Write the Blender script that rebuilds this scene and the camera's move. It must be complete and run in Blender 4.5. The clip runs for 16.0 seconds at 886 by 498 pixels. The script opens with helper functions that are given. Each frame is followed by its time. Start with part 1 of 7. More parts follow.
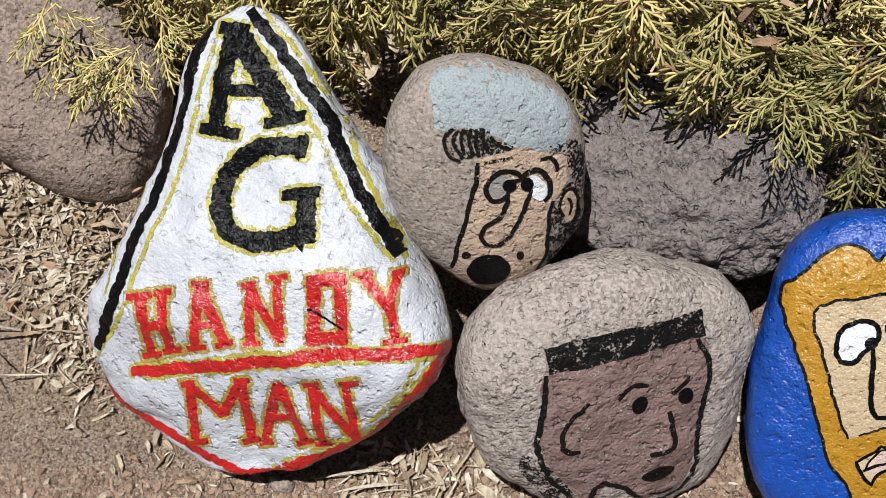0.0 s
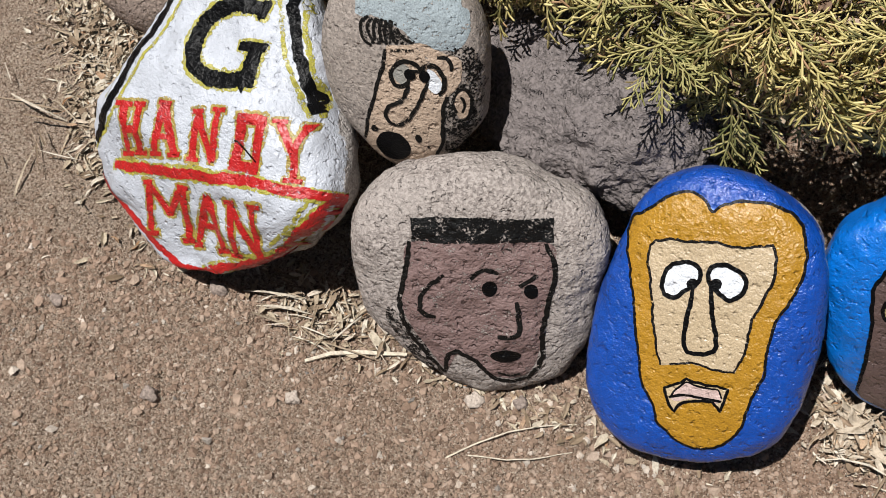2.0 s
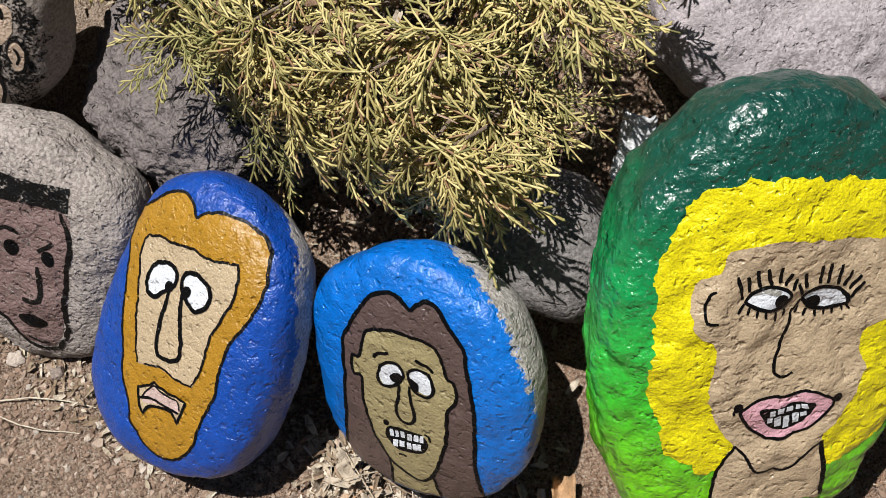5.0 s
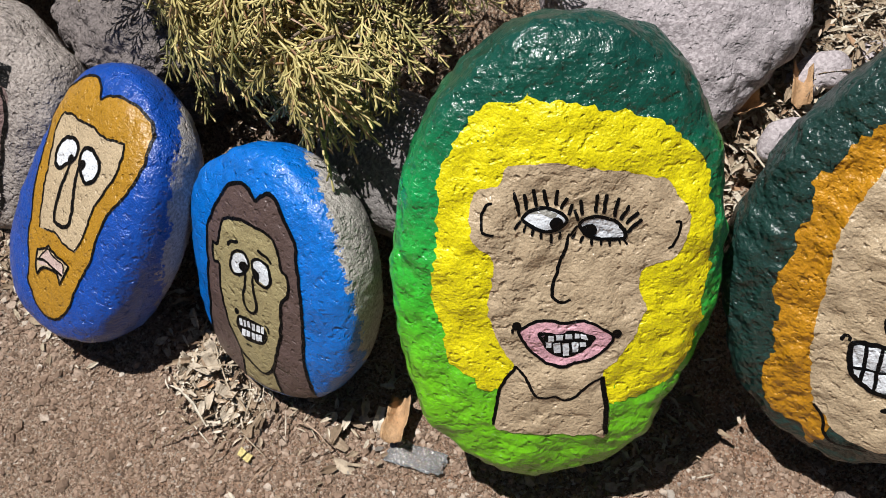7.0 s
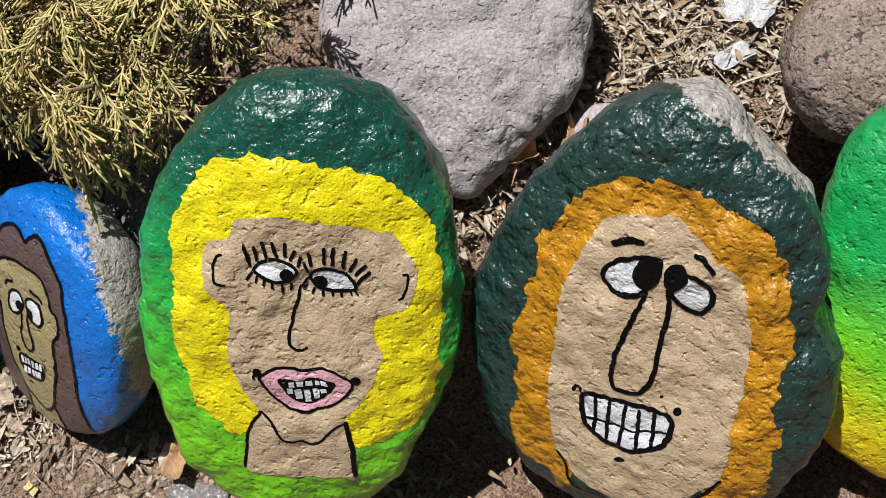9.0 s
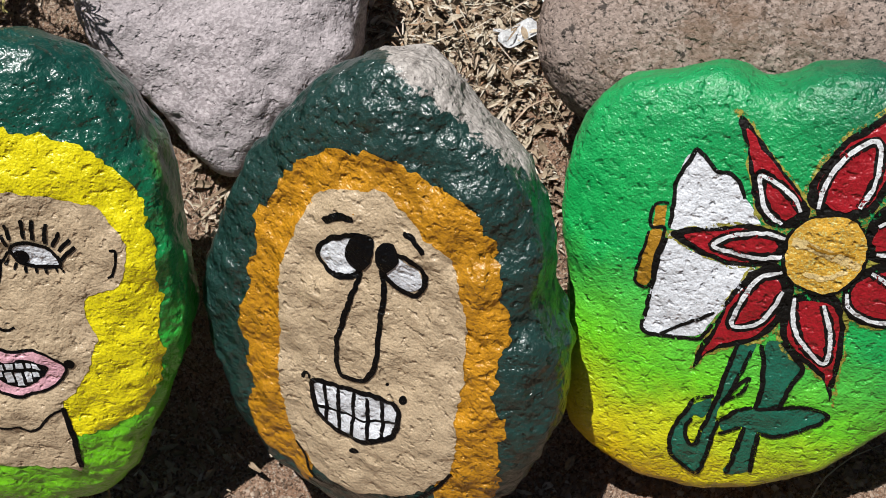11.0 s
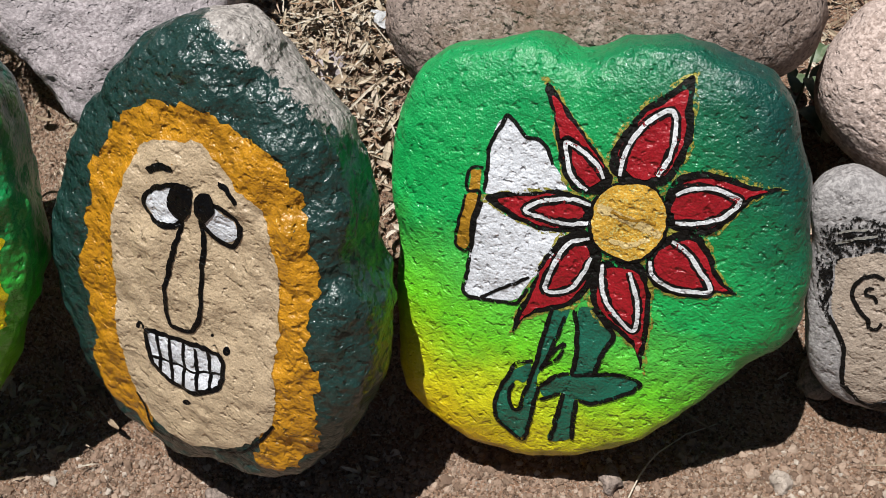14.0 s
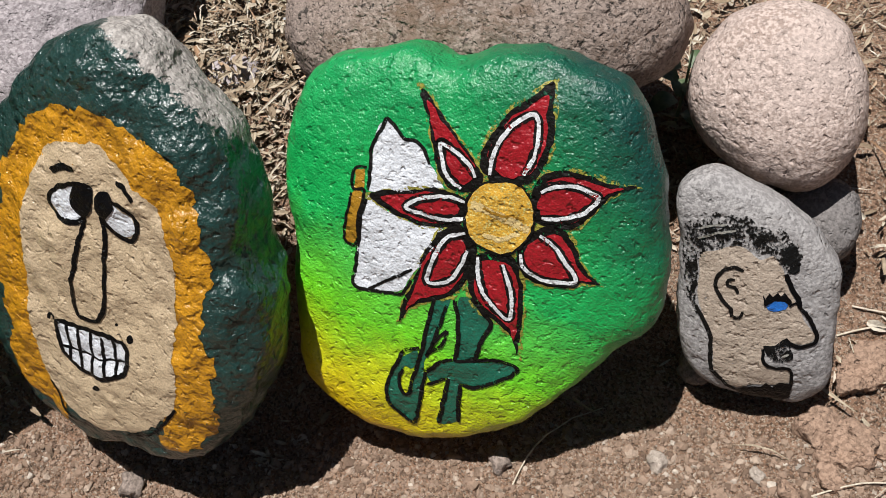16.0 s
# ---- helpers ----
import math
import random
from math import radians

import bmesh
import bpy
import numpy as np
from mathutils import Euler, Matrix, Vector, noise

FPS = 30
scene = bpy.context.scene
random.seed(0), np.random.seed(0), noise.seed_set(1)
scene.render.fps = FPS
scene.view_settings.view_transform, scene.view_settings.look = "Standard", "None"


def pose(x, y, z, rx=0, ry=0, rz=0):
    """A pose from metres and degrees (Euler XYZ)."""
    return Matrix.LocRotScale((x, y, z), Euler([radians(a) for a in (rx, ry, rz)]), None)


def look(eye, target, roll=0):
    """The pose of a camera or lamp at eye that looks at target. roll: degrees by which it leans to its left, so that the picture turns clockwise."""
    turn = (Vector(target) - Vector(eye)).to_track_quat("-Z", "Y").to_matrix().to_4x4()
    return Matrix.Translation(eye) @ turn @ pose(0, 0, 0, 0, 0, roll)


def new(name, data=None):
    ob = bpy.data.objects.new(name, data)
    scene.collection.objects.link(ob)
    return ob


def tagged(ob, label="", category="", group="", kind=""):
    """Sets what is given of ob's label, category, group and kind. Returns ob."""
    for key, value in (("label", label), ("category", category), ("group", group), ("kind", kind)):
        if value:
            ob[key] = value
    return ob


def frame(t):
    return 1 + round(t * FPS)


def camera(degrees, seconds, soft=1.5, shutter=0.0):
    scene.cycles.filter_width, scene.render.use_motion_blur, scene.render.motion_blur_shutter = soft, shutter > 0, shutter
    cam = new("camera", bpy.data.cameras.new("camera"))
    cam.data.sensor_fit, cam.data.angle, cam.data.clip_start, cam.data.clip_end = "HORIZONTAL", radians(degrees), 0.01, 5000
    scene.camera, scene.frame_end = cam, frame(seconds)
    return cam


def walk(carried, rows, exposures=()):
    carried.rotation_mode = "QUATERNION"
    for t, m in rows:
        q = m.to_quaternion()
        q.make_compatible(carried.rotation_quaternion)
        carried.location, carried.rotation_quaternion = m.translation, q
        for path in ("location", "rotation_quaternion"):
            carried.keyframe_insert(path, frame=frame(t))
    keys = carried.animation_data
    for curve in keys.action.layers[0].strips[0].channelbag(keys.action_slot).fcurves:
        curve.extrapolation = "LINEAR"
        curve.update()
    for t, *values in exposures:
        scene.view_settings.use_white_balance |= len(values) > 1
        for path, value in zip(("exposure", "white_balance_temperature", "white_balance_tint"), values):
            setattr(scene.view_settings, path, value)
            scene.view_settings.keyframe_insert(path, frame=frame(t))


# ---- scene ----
cam = camera(43.0, 16.0, soft=0.8)
# seconds, eye (metres), turn (degrees)
ROWS = [
    (0, 0.0820, 0.1934, 1.2393, 29.51, 2.10, 4.07),
    (0.5, 0.1430, 0.1831, 1.2512, 28.85, 2.56, 8.10),
    (1, 0.2480, 0.1521, 1.2854, 28.77, 5.29, 15.64),
    (1.5, 0.3889, 0.1326, 1.3206, 28.63, 6.50, 20.33),
    (2, 0.5183, 0.1236, 1.3429, 28.32, 7.07, 22.61),
    (2.5, 0.6214, 0.1509, 1.3666, 28.03, 6.96, 23.48),
    (3, 0.7130, 0.2385, 1.3362, 28.11, 6.76, 24.67),
    (3.5, 0.7868, 0.3235, 1.3165, 28.48, 5.99, 26.88),
    (4, 0.8589, 0.3885, 1.2911, 28.29, 4.78, 29.37),
    (6.5, 1.3649, 0.5250, 1.1824, 33.91, 6.33, 47.67),
    (7, 1.4020, 0.5522, 1.1980, 33.70, 6.20, 48.66),
    (7.5, 1.4434, 0.5847, 1.2122, 33.80, 5.22, 49.68),
    (8, 1.4741, 0.6135, 1.2265, 33.95, 4.09, 50.36),
    (8.5, 1.5086, 0.6669, 1.2397, 34.24, 4.35, 49.33),
    (9, 1.5395, 0.7322, 1.2222, 34.21, 4.55, 48.71),
    (9.5, 1.5681, 0.7881, 1.2163, 34.11, 4.15, 48.50),
    (10, 1.5993, 0.8449, 1.1978, 33.80, 3.33, 48.12),
    (12.5, 1.7604, 0.9368, 1.1088, 34.99, 1.35, 49.60),
    (13, 1.7860, 0.9599, 1.1185, 35.20, 1.57, 50.09),
    (13.5, 1.8098, 0.9751, 1.1227, 35.42, 1.60, 50.51),
    (14, 1.8275, 0.9899, 1.1367, 35.45, 1.63, 50.62),
    (14.5, 1.8526, 0.9953, 1.1411, 35.57, 1.52, 50.83),
    (15, 1.8775, 1.0111, 1.1542, 35.54, 1.53, 50.77),
    (15.5, 1.9003, 1.0227, 1.1707, 35.45, 1.33, 50.50),
    (16, 1.9219, 1.0307, 1.1901, 35.45, 0.94, 49.99),
]
walk(cam, [(t, pose(x, y, z, rx, ry, rz)) for t, x, y, z, rx, ry, rz in ROWS])

from mathutils.bvhtree import BVHTree
from mathutils.geometry import delaunay_2d_cdt

# ---- sky, sun ----
SUN_TO = Vector((-0.130, -0.160, 0.970)).normalized()
world = bpy.data.worlds.new("sky")
scene.world = world
world.use_nodes = True
wn = world.node_tree.nodes
sky = wn.new("ShaderNodeTexSky")
sky.sky_type = "NISHITA"
sky.sun_disc = False
sky.sun_elevation = math.asin(SUN_TO.z)
sky.sun_rotation = math.atan2(SUN_TO.x, SUN_TO.y)
wn["Background"].inputs["Strength"].default_value = 0.018
world.node_tree.links.new(sky.outputs["Color"], wn["Background"].inputs["Color"])
sun = new("sun", bpy.data.lights.new("sun", "SUN"))
sun.data.energy, sun.data.angle, sun.data.color = 5.0, radians(0.53), (1.0, 0.98, 0.955)
sun.matrix_world = look(SUN_TO * 20, (0, 0, 0))
scene.view_settings.exposure = 0.18


# ---- materials ----
class Mat:
    """A small builder of node materials in object space (metres)."""

    def __init__(self, name, rough=0.8, coat=0.0, spec=0.5):
        self.m = bpy.data.materials.new(name)
        self.m.use_nodes = True
        self.t = self.m.node_tree
        self.b = self.t.nodes["Principled BSDF"]
        self.b.inputs["Roughness"].default_value = rough
        self.b.inputs["Coat Weight"].default_value = coat
        self.b.inputs["Coat Roughness"].default_value = 0.14
        self.b.inputs["Specular IOR Level"].default_value = spec
        self.co = self.node("ShaderNodeTexCoord").outputs["Object"]

    def node(self, kind, **fields):
        n = self.t.nodes.new(kind)
        for key, value in fields.items():
            if key in n.inputs:
                n.inputs[key].default_value = value
        return n

    def link(self, a, b):
        self.t.links.new(a, b)

    def noise(self, scale, detail=4.0, rough=0.6, off=0.0):
        n = self.node("ShaderNodeTexNoise", Scale=scale, Detail=detail, Roughness=rough)
        if off:
            add = self.t.nodes.new("ShaderNodeVectorMath")
            add.inputs[1].default_value = (off, off * 0.7, -off)
            self.link(self.co, add.inputs[0])
            self.link(add.outputs[0], n.inputs["Vector"])
        else:
            self.link(self.co, n.inputs["Vector"])
        return n.outputs["Fac"]

    def cells(self, scale, feature="F1"):
        n = self.node("ShaderNodeTexVoronoi", Scale=scale)
        n.feature = feature
        self.link(self.co, n.inputs["Vector"])
        return n.outputs["Distance"]

    def band(self, fac, lo, hi):
        n = self.node("ShaderNodeMapRange")
        n.interpolation_type = "SMOOTHSTEP"
        n.inputs["From Min"].default_value, n.inputs["From Max"].default_value = lo, hi
        self.link(fac, n.inputs["Value"])
        return n.outputs["Result"]

    def math(self, op, a, b):
        n = self.t.nodes.new("ShaderNodeMath")
        n.operation = op
        for i, v in enumerate((a, b)):
            if isinstance(v, (int, float)):
                n.inputs[i].default_value = v
            else:
                self.link(v, n.inputs[i])
        return n.outputs[0]

    def mix(self, fac, a, b, blend="MIX"):
        n = self.t.nodes.new("ShaderNodeMix")
        n.data_type, n.blend_type = "RGBA", blend
        for i, v in ((0, fac), (6, a), (7, b)):
            if isinstance(v, (int, float)):
                n.inputs[i].default_value = v
            elif isinstance(v, tuple):
                n.inputs[i].default_value = (*v, 1)
            else:
                self.link(v, n.inputs[i])
        return n.outputs[2]

    def ramp(self, fac, stops):
        n = self.t.nodes.new("ShaderNodeValToRGB")
        e = n.color_ramp.elements
        while len(e) < len(stops):
            e.new(0.5)
        for k, (p, c) in zip(e, stops):
            k.position, k.color = p, (*c, 1)
        self.link(fac, n.inputs[0])
        return n.outputs["Color"]

    def along(self, x, y, z, shift=0.0):
        """The object coordinate along a direction, in metres."""
        n = self.t.nodes.new("ShaderNodeVectorMath")
        n.operation = "DOT_PRODUCT"
        n.inputs[1].default_value = (x, y, z)
        self.link(self.co, n.inputs[0])
        return self.math("ADD", n.outputs["Value"], shift)

    def bump(self, height, distance, strength=1.0):
        n = self.node("ShaderNodeBump", Strength=strength, Distance=distance)
        self.link(height, n.inputs["Height"])
        if self.b.inputs["Normal"].is_linked:
            self.link(self.b.inputs["Normal"].links[0].from_socket, n.inputs["Normal"])
        self.link(n.outputs["Normal"], self.b.inputs["Normal"])
        self.link(n.outputs["Normal"], self.b.inputs["Coat Normal"])
        return self

    def colour(self, c):
        if isinstance(c, tuple):
            self.b.inputs["Base Color"].default_value = (*c, 1)
        else:
            self.link(c, self.b.inputs["Base Color"])
        return self

    def roughness(self, r):
        self.link(r, self.b.inputs["Roughness"])
        return self


def grained(m, pits=1.0, fine=1.0, crease=0.0):
    """The pitted grain of river stone, under bare and painted faces alike."""
    if crease:
        m.bump(m.band(m.noise(50, 2, 0.45, 23.0), 0.22, 0.60), 0.0034 * crease)
    m.bump(m.noise(75, 1, 0.4), 0.0016 * pits)
    m.bump(m.band(m.noise(125, 2, 0.4, 11.0), 0.22, 0.46), 0.0017 * pits)
    m.bump(m.noise(240, 2, 0.45, 17.0), 0.0012 * pits)
    m.bump(m.noise(430, 2, 0.5), 0.0008 * (0.5 + pits / 2) * fine)
    m.bump(m.noise(620, 1, 0.5, 3.0), 0.0002 * fine)



def bare(m, light, dark, speck, speckle=0.5, off=0.0):
    """Mottled stone colour."""
    c = m.mix(m.band(m.noise(14, 4, 0.6, off + 3.1), 0.35, 0.65), light, dark)
    c = m.mix(m.band(m.noise(260, 2, 0.5, off), 0.40, 0.62), c, tuple(min(1, v * 1.28) for v in light))
    return m.mix(m.math("MULTIPLY", m.band(m.noise(330, 3, 0.7, off + 7.7), 0.57, 0.66), speckle), c, speck)


def stone(name, light, dark, speck=(0.05, 0.045, 0.04), pits=1.0, speckle=0.5, off=0.0, lichen=0.0):
    m = Mat(name, 0.85, spec=0.3)
    c = bare(m, light, dark, speck, speckle, off)
    if lichen:
        c = m.mix(m.math("MULTIPLY", m.band(m.noise(110, 4, 0.75, off + 5.0), 0.57, 0.62), lichen), c, (0.025, 0.022, 0.02))
        c = m.mix(m.math("MULTIPLY", m.band(m.noise(9, 5, 0.7, off + 6.0), 0.50, 0.64), 0.7), c, (0.17, 0.105, 0.07))
    m.colour(c)
    grained(m, pits)
    return m.m


GREY = ((0.36, 0.33, 0.305), (0.27, 0.245, 0.225))


def coated(name, stops, axis, bare_at=None, stone_tones=GREY, pits=1.0, gloss=0.36, glints=0.0, coat=0.35, mottle=0.22, fine=1.0, crease=0.0, over=None):
    """Brushed paint over stone: colours along an axis, worn to the stone past the plane bare_at (x, y, z, shift)."""
    m = Mat(name, gloss, coat=coat)
    pos = m.along(*axis)
    pos = m.math("ADD", pos, m.math("MULTIPLY", m.math("SUBTRACT", m.noise(16, 4, 0.65), 0.5), 0.16))
    c = m.ramp(pos, stops) if len(stops) > 1 else m.mix(m.band(m.noise(22, 5, 0.7), 0.3, 0.7), stops[0][1], tuple(v * 0.82 for v in stops[0][1]))
    if over:
        way, lo, hi, tint = over
        c = m.mix(m.band(m.math("ADD", m.along(*way), m.math("MULTIPLY", m.math("SUBTRACT", m.noise(20, 4, 0.65, 6.6), 0.5), 0.2)), lo, hi), c, tint)
    c = m.mix(m.band(m.noise(120, 4, 0.7, 1.3), 0.38, 0.66), c, m.mix(mottle, c, (0.0, 0.0, 0.0)))
    # Pale flecks put into the paint colour as painted glints.
    if glints:
        c = m.mix(m.math("MULTIPLY", m.band(m.noise(300, 2, 0.6, 4.2), 0.60, 0.68), glints), c, (0.75, 0.78, 0.74))
    if bare_at:
        worn = m.math("ADD", m.along(*bare_at), m.math("MULTIPLY", m.math("SUBTRACT", m.noise(30, 6, 0.7, 2.2), 0.5), 0.045))
        worn = m.math("ADD", worn, m.math("MULTIPLY", m.math("SUBTRACT", m.noise(110, 4, 0.7, 9.2), 0.5), 0.03))
        worn = m.math("ADD", worn, m.math("MULTIPLY", m.math("SUBTRACT", m.noise(240, 3, 0.7, 5.2), 0.5), 0.012))
        mask = m.band(worn, -0.0015, 0.0025)
        c = m.mix(mask, c, bare(m, *stone_tones, (0.06, 0.055, 0.05)))
        m.roughness(m.math("ADD", m.math("MULTIPLY", mask, 0.45), gloss))
    m.colour(c)
    grained(m, pits, fine, crease)
    return m.m


def paint(name, c, rough=0.4, pits=1.0, shade=0.8, worn=0.0, under=(0.4, 0.38, 0.35), coat=0.2, spec=0.5, gaps=0.0, crease=0.0):
    """One brushed paint colour over the stone's grain; worn: how much of the stone's pits shows through; gaps: how much the dry brush left out."""
    m = Mat(name, rough, coat=coat, spec=spec)
    col = m.mix(m.band(m.noise(26, 5, 0.7, 0.9), 0.32, 0.68), c, tuple(v * shade for v in c))
    col = m.mix(m.band(m.noise(140, 3, 0.7, 2.9), 0.45, 0.7), col, tuple(v * (0.5 + shade / 2) for v in c))
    if worn:
        col = m.mix(m.band(m.noise(420, 3, 0.75, 6.1), 0.62 - 0.2 * worn, 0.70 - 0.2 * worn), col, under)
    col = m.mix(m.band(m.noise(520, 2, 0.6, 7.9), 0.40, 0.64), col, m.mix(0.22, col, (0.0, 0.0, 0.0)))
    if gaps:
        n = m.math("ADD", m.math("MULTIPLY", m.noise(340, 3, 0.75, 4.1), 0.6), m.math("MULTIPLY", m.noise(70, 3, 0.6, 8.3), 0.4))
        m.link(m.math("SUBTRACT", 1.0, m.band(n, 0.66 - 0.22 * gaps, 0.70 - 0.22 * gaps)), m.b.inputs["Alpha"])
    m.colour(col)
    grained(m, pits, 1.0, crease)
    return m.m


# ---- shapes ----
def mesh_ob(name, verts, faces, mat, parent=None, label="", smooth=True):
    me = bpy.data.meshes.new(name)
    me.from_pydata([tuple(v) for v in verts], [], [tuple(f) for f in faces])
    if smooth:
        me.shade_smooth()
    me.materials.append(mat)
    ob = new(name, me)
    ob.parent = parent
    return tagged(ob, label)


def ico(level):
    bm = bmesh.new()
    bmesh.ops.create_icosphere(bm, subdivisions=level, radius=1.0)
    v = np.array([x.co[:] for x in bm.verts])
    f = [[x.index for x in y.verts] for y in bm.faces]
    bm.free()
    return v, f


BALLS = {k: ico(k) for k in (2, 3, 4, 5, 6, 7)}


def rounded(radii, theta):
    """A smooth closed outline through radii (centimetres) at even angles, in metres."""
    r = np.array(radii) / 100.0
    n = len(r)
    s = (theta / (2 * math.pi) * n) % n
    i = s.astype(int) % n
    f = s - np.floor(s)
    p0, p1, p2, p3 = r[(i - 1) % n], r[i], r[(i + 1) % n], r[(i + 2) % n]
    return 0.5 * (2 * p1 + (p2 - p0) * f + (2 * p0 - 5 * p1 + 4 * p2 - p3) * f**2 + (3 * p1 - p0 - 3 * p2 + p3) * f**3)


def fbm(points, scale, seed, octaves=2):
    o = Vector((seed * 3.7, seed * 1.9, seed * 5.3))
    return np.array([noise.fractal(Vector(p) * scale + o, 1.0, 2.1, octaves) for p in points])


def boulder(name, place, radii, front, back, mat, label, category="rock", level=6, box=0.78, rough=(0.006, 11.0, 0.0016, 55.0), seed=1, group="", kind="", crest=None, chisel=0.0):
    """A water-worn stone: its outline lies in the local xy plane, its face looks along local z. chisel: depth of the sharp creases."""
    v, f = BALLS[level]
    c, s = np.hypot(v[:, 0], v[:, 1]), v[:, 2]
    ring = rounded(radii, np.arctan2(v[:, 1], v[:, 0]))
    bow = np.where(s > 0, box, 0.85)
    flat = c ** bow
    p = np.stack([ring * flat * v[:, 0] / np.maximum(c, 1e-6), ring * flat * v[:, 1] / np.maximum(c, 1e-6), np.where(s > 0, front, back) * np.sign(s) * np.abs(s) ** bow], 1)
    if crest:
        lo, down, hi, up = crest
        y = p[:, 1] * 100
        p[:, 2] *= np.where(s > 0, np.clip(1 - down * np.maximum(0, lo - y) - up * np.maximum(0, y - hi), 0.15, 1), 1)
    big, bs, small, ss = rough
    p = p + v * (big * fbm(p, bs, seed, 2) + small * fbm(p, ss, seed + 9, 3))[:, None]
    if chisel:
        p = p + v * (chisel * (np.abs(fbm(p, 13.0, seed + 31, 2)) - 0.25) + 0.45 * chisel * (np.abs(fbm(p, 34.0, seed + 37, 2)) - 0.25))[:, None]
    ob = mesh_ob(name, p, f, mat)
    ob.matrix_world = place
    return tagged(ob, label, category, group, kind)


# ---- ground ----
ROW_X = (-3.0, -0.6, -0.2, 0.17, 0.46, 0.7, 0.92, 1.2, 1.4, 1.65, 2.2, 5.0)
ROW_Y = (0.2, 0.50, 0.52, 0.55, 0.60, 0.68, 0.78, 1.03, 1.28, 1.52, 1.9, 3.5)
SOIL_X = (-4.0, -1.0, -0.41, 0.0, 0.21, 0.9, 1.26, 1.5, 1.75, 2.2, 6.0)
SOIL_Z = (0.08, 0.08, 0.06, 0.022, 0.0, -0.01, -0.03, 0.04, 0.10, 0.14, 0.14)


def ground_at(x, y):
    """Height of the bare soil: a path in front of the stones and a bed that rises behind them."""
    x, y = np.asarray(x, float), np.asarray(y, float)
    n = (y - np.interp(x, ROW_X, ROW_Y)) * 0.8
    rise = np.clip((n - 0.04) / 0.46, 0, 1)
    near = np.clip(-n, 0, 1.2)
    return np.interp(x, SOIL_X, SOIL_Z) + np.interp(x, (-0.7, -0.3, 0.1), (0.05, 0.09, 0.2)) * rise * rise * (3 - 2 * rise) - 0.05 * near


def soil_material():
    m = Mat("dry_soil", 0.95, spec=0.2)
    red = m.math("ADD", m.band(m.along(1, 0, 0), -0.2, 1.3), m.math("SUBTRACT", m.noise(3.0, 5, 0.6), 0.5))
    c = m.mix(red, (0.30, 0.217, 0.158), (0.315, 0.186, 0.12))
    c = m.mix(m.band(m.noise(45, 5, 0.75, 1.7), 0.38, 0.65), c, m.mix(red, (0.38, 0.295, 0.225), (0.42, 0.275, 0.19)))
    c = m.mix(m.math("MULTIPLY", m.band(m.noise(330, 2, 0.6, 3.7), 0.53, 0.60), 0.8), c, (0.54, 0.45, 0.36))
    c = m.mix(m.math("MULTIPLY", m.band(m.noise(270, 2, 0.6, 8.7), 0.53, 0.61), 0.85), c, (0.12, 0.075, 0.05))
    m.colour(c)
    m.bump(m.noise(60, 4, 0.6), 0.016)
    m.bump(m.noise(230, 4, 0.7), 0.009)
    m.bump(m.cells(190), 0.003)
    return m.m


SOIL = soil_material()


FINE = {}


def soil_top(x, y):
    """Height of the lumpy soil sheet itself, between its grid points."""
    i = min(len(FINE["x"]) - 2, max(0, int(np.searchsorted(FINE["x"], x)) - 1))
    j = min(len(FINE["y"]) - 2, max(0, int(np.searchsorted(FINE["y"], y)) - 1))
    u = (x - FINE["x"][i]) / (FINE["x"][i + 1] - FINE["x"][i])
    w = (y - FINE["y"][j]) / (FINE["y"][j + 1] - FINE["y"][j])
    z = FINE["z"]
    return float((z[j, i] * (1 - u) + z[j, i + 1] * u) * (1 - w) + (z[j + 1, i] * (1 - u) + z[j + 1, i + 1] * u) * w)


def ground():
    fine_x, fine_y = np.arange(-1.0, 2.4, 0.007), np.arange(0.0, 2.2, 0.007)
    out = np.array([0.15, 0.4, 1.0, 2.5, 6.0, 15.0, 40.0, 120.0, 400.0])
    xs = np.concatenate([fine_x[0] - out[::-1], fine_x, fine_x[-1] + out])
    ys = np.concatenate([fine_y[0] - out[::-1], fine_y, fine_y[-1] + out])
    gx, gy = np.meshgrid(xs, ys)
    z = ground_at(gx, gy)
    flat = np.stack([gx.ravel(), gy.ravel(), np.zeros(gx.size)], 1)
    near = ((gx > -1.1) & (gx < 2.5) & (gy > -0.1) & (gy < 2.3)).ravel()
    bump = np.zeros(gx.size)
    bump[near] = 0.006 * fbm(flat[near], 14.0, 2, 2) + 0.0050 * fbm(flat[near], 62.0, 5, 3)
    flat[:, 2] = z.ravel() + bump
    FINE.update(x=xs, y=ys, z=flat[:, 2].reshape(gx.shape))
    w = len(xs)
    i = np.arange(w * len(ys)).reshape(len(ys), w)
    faces = np.stack([i[:-1, :-1], i[:-1, 1:], i[1:, 1:], i[1:, :-1]], -1).reshape(-1, 4)
    return tagged(mesh_ob("ground", flat, faces.tolist(), SOIL), "dry reddish-brown crumbly soil of a garden bed", "ground", kind="structure")


ground()

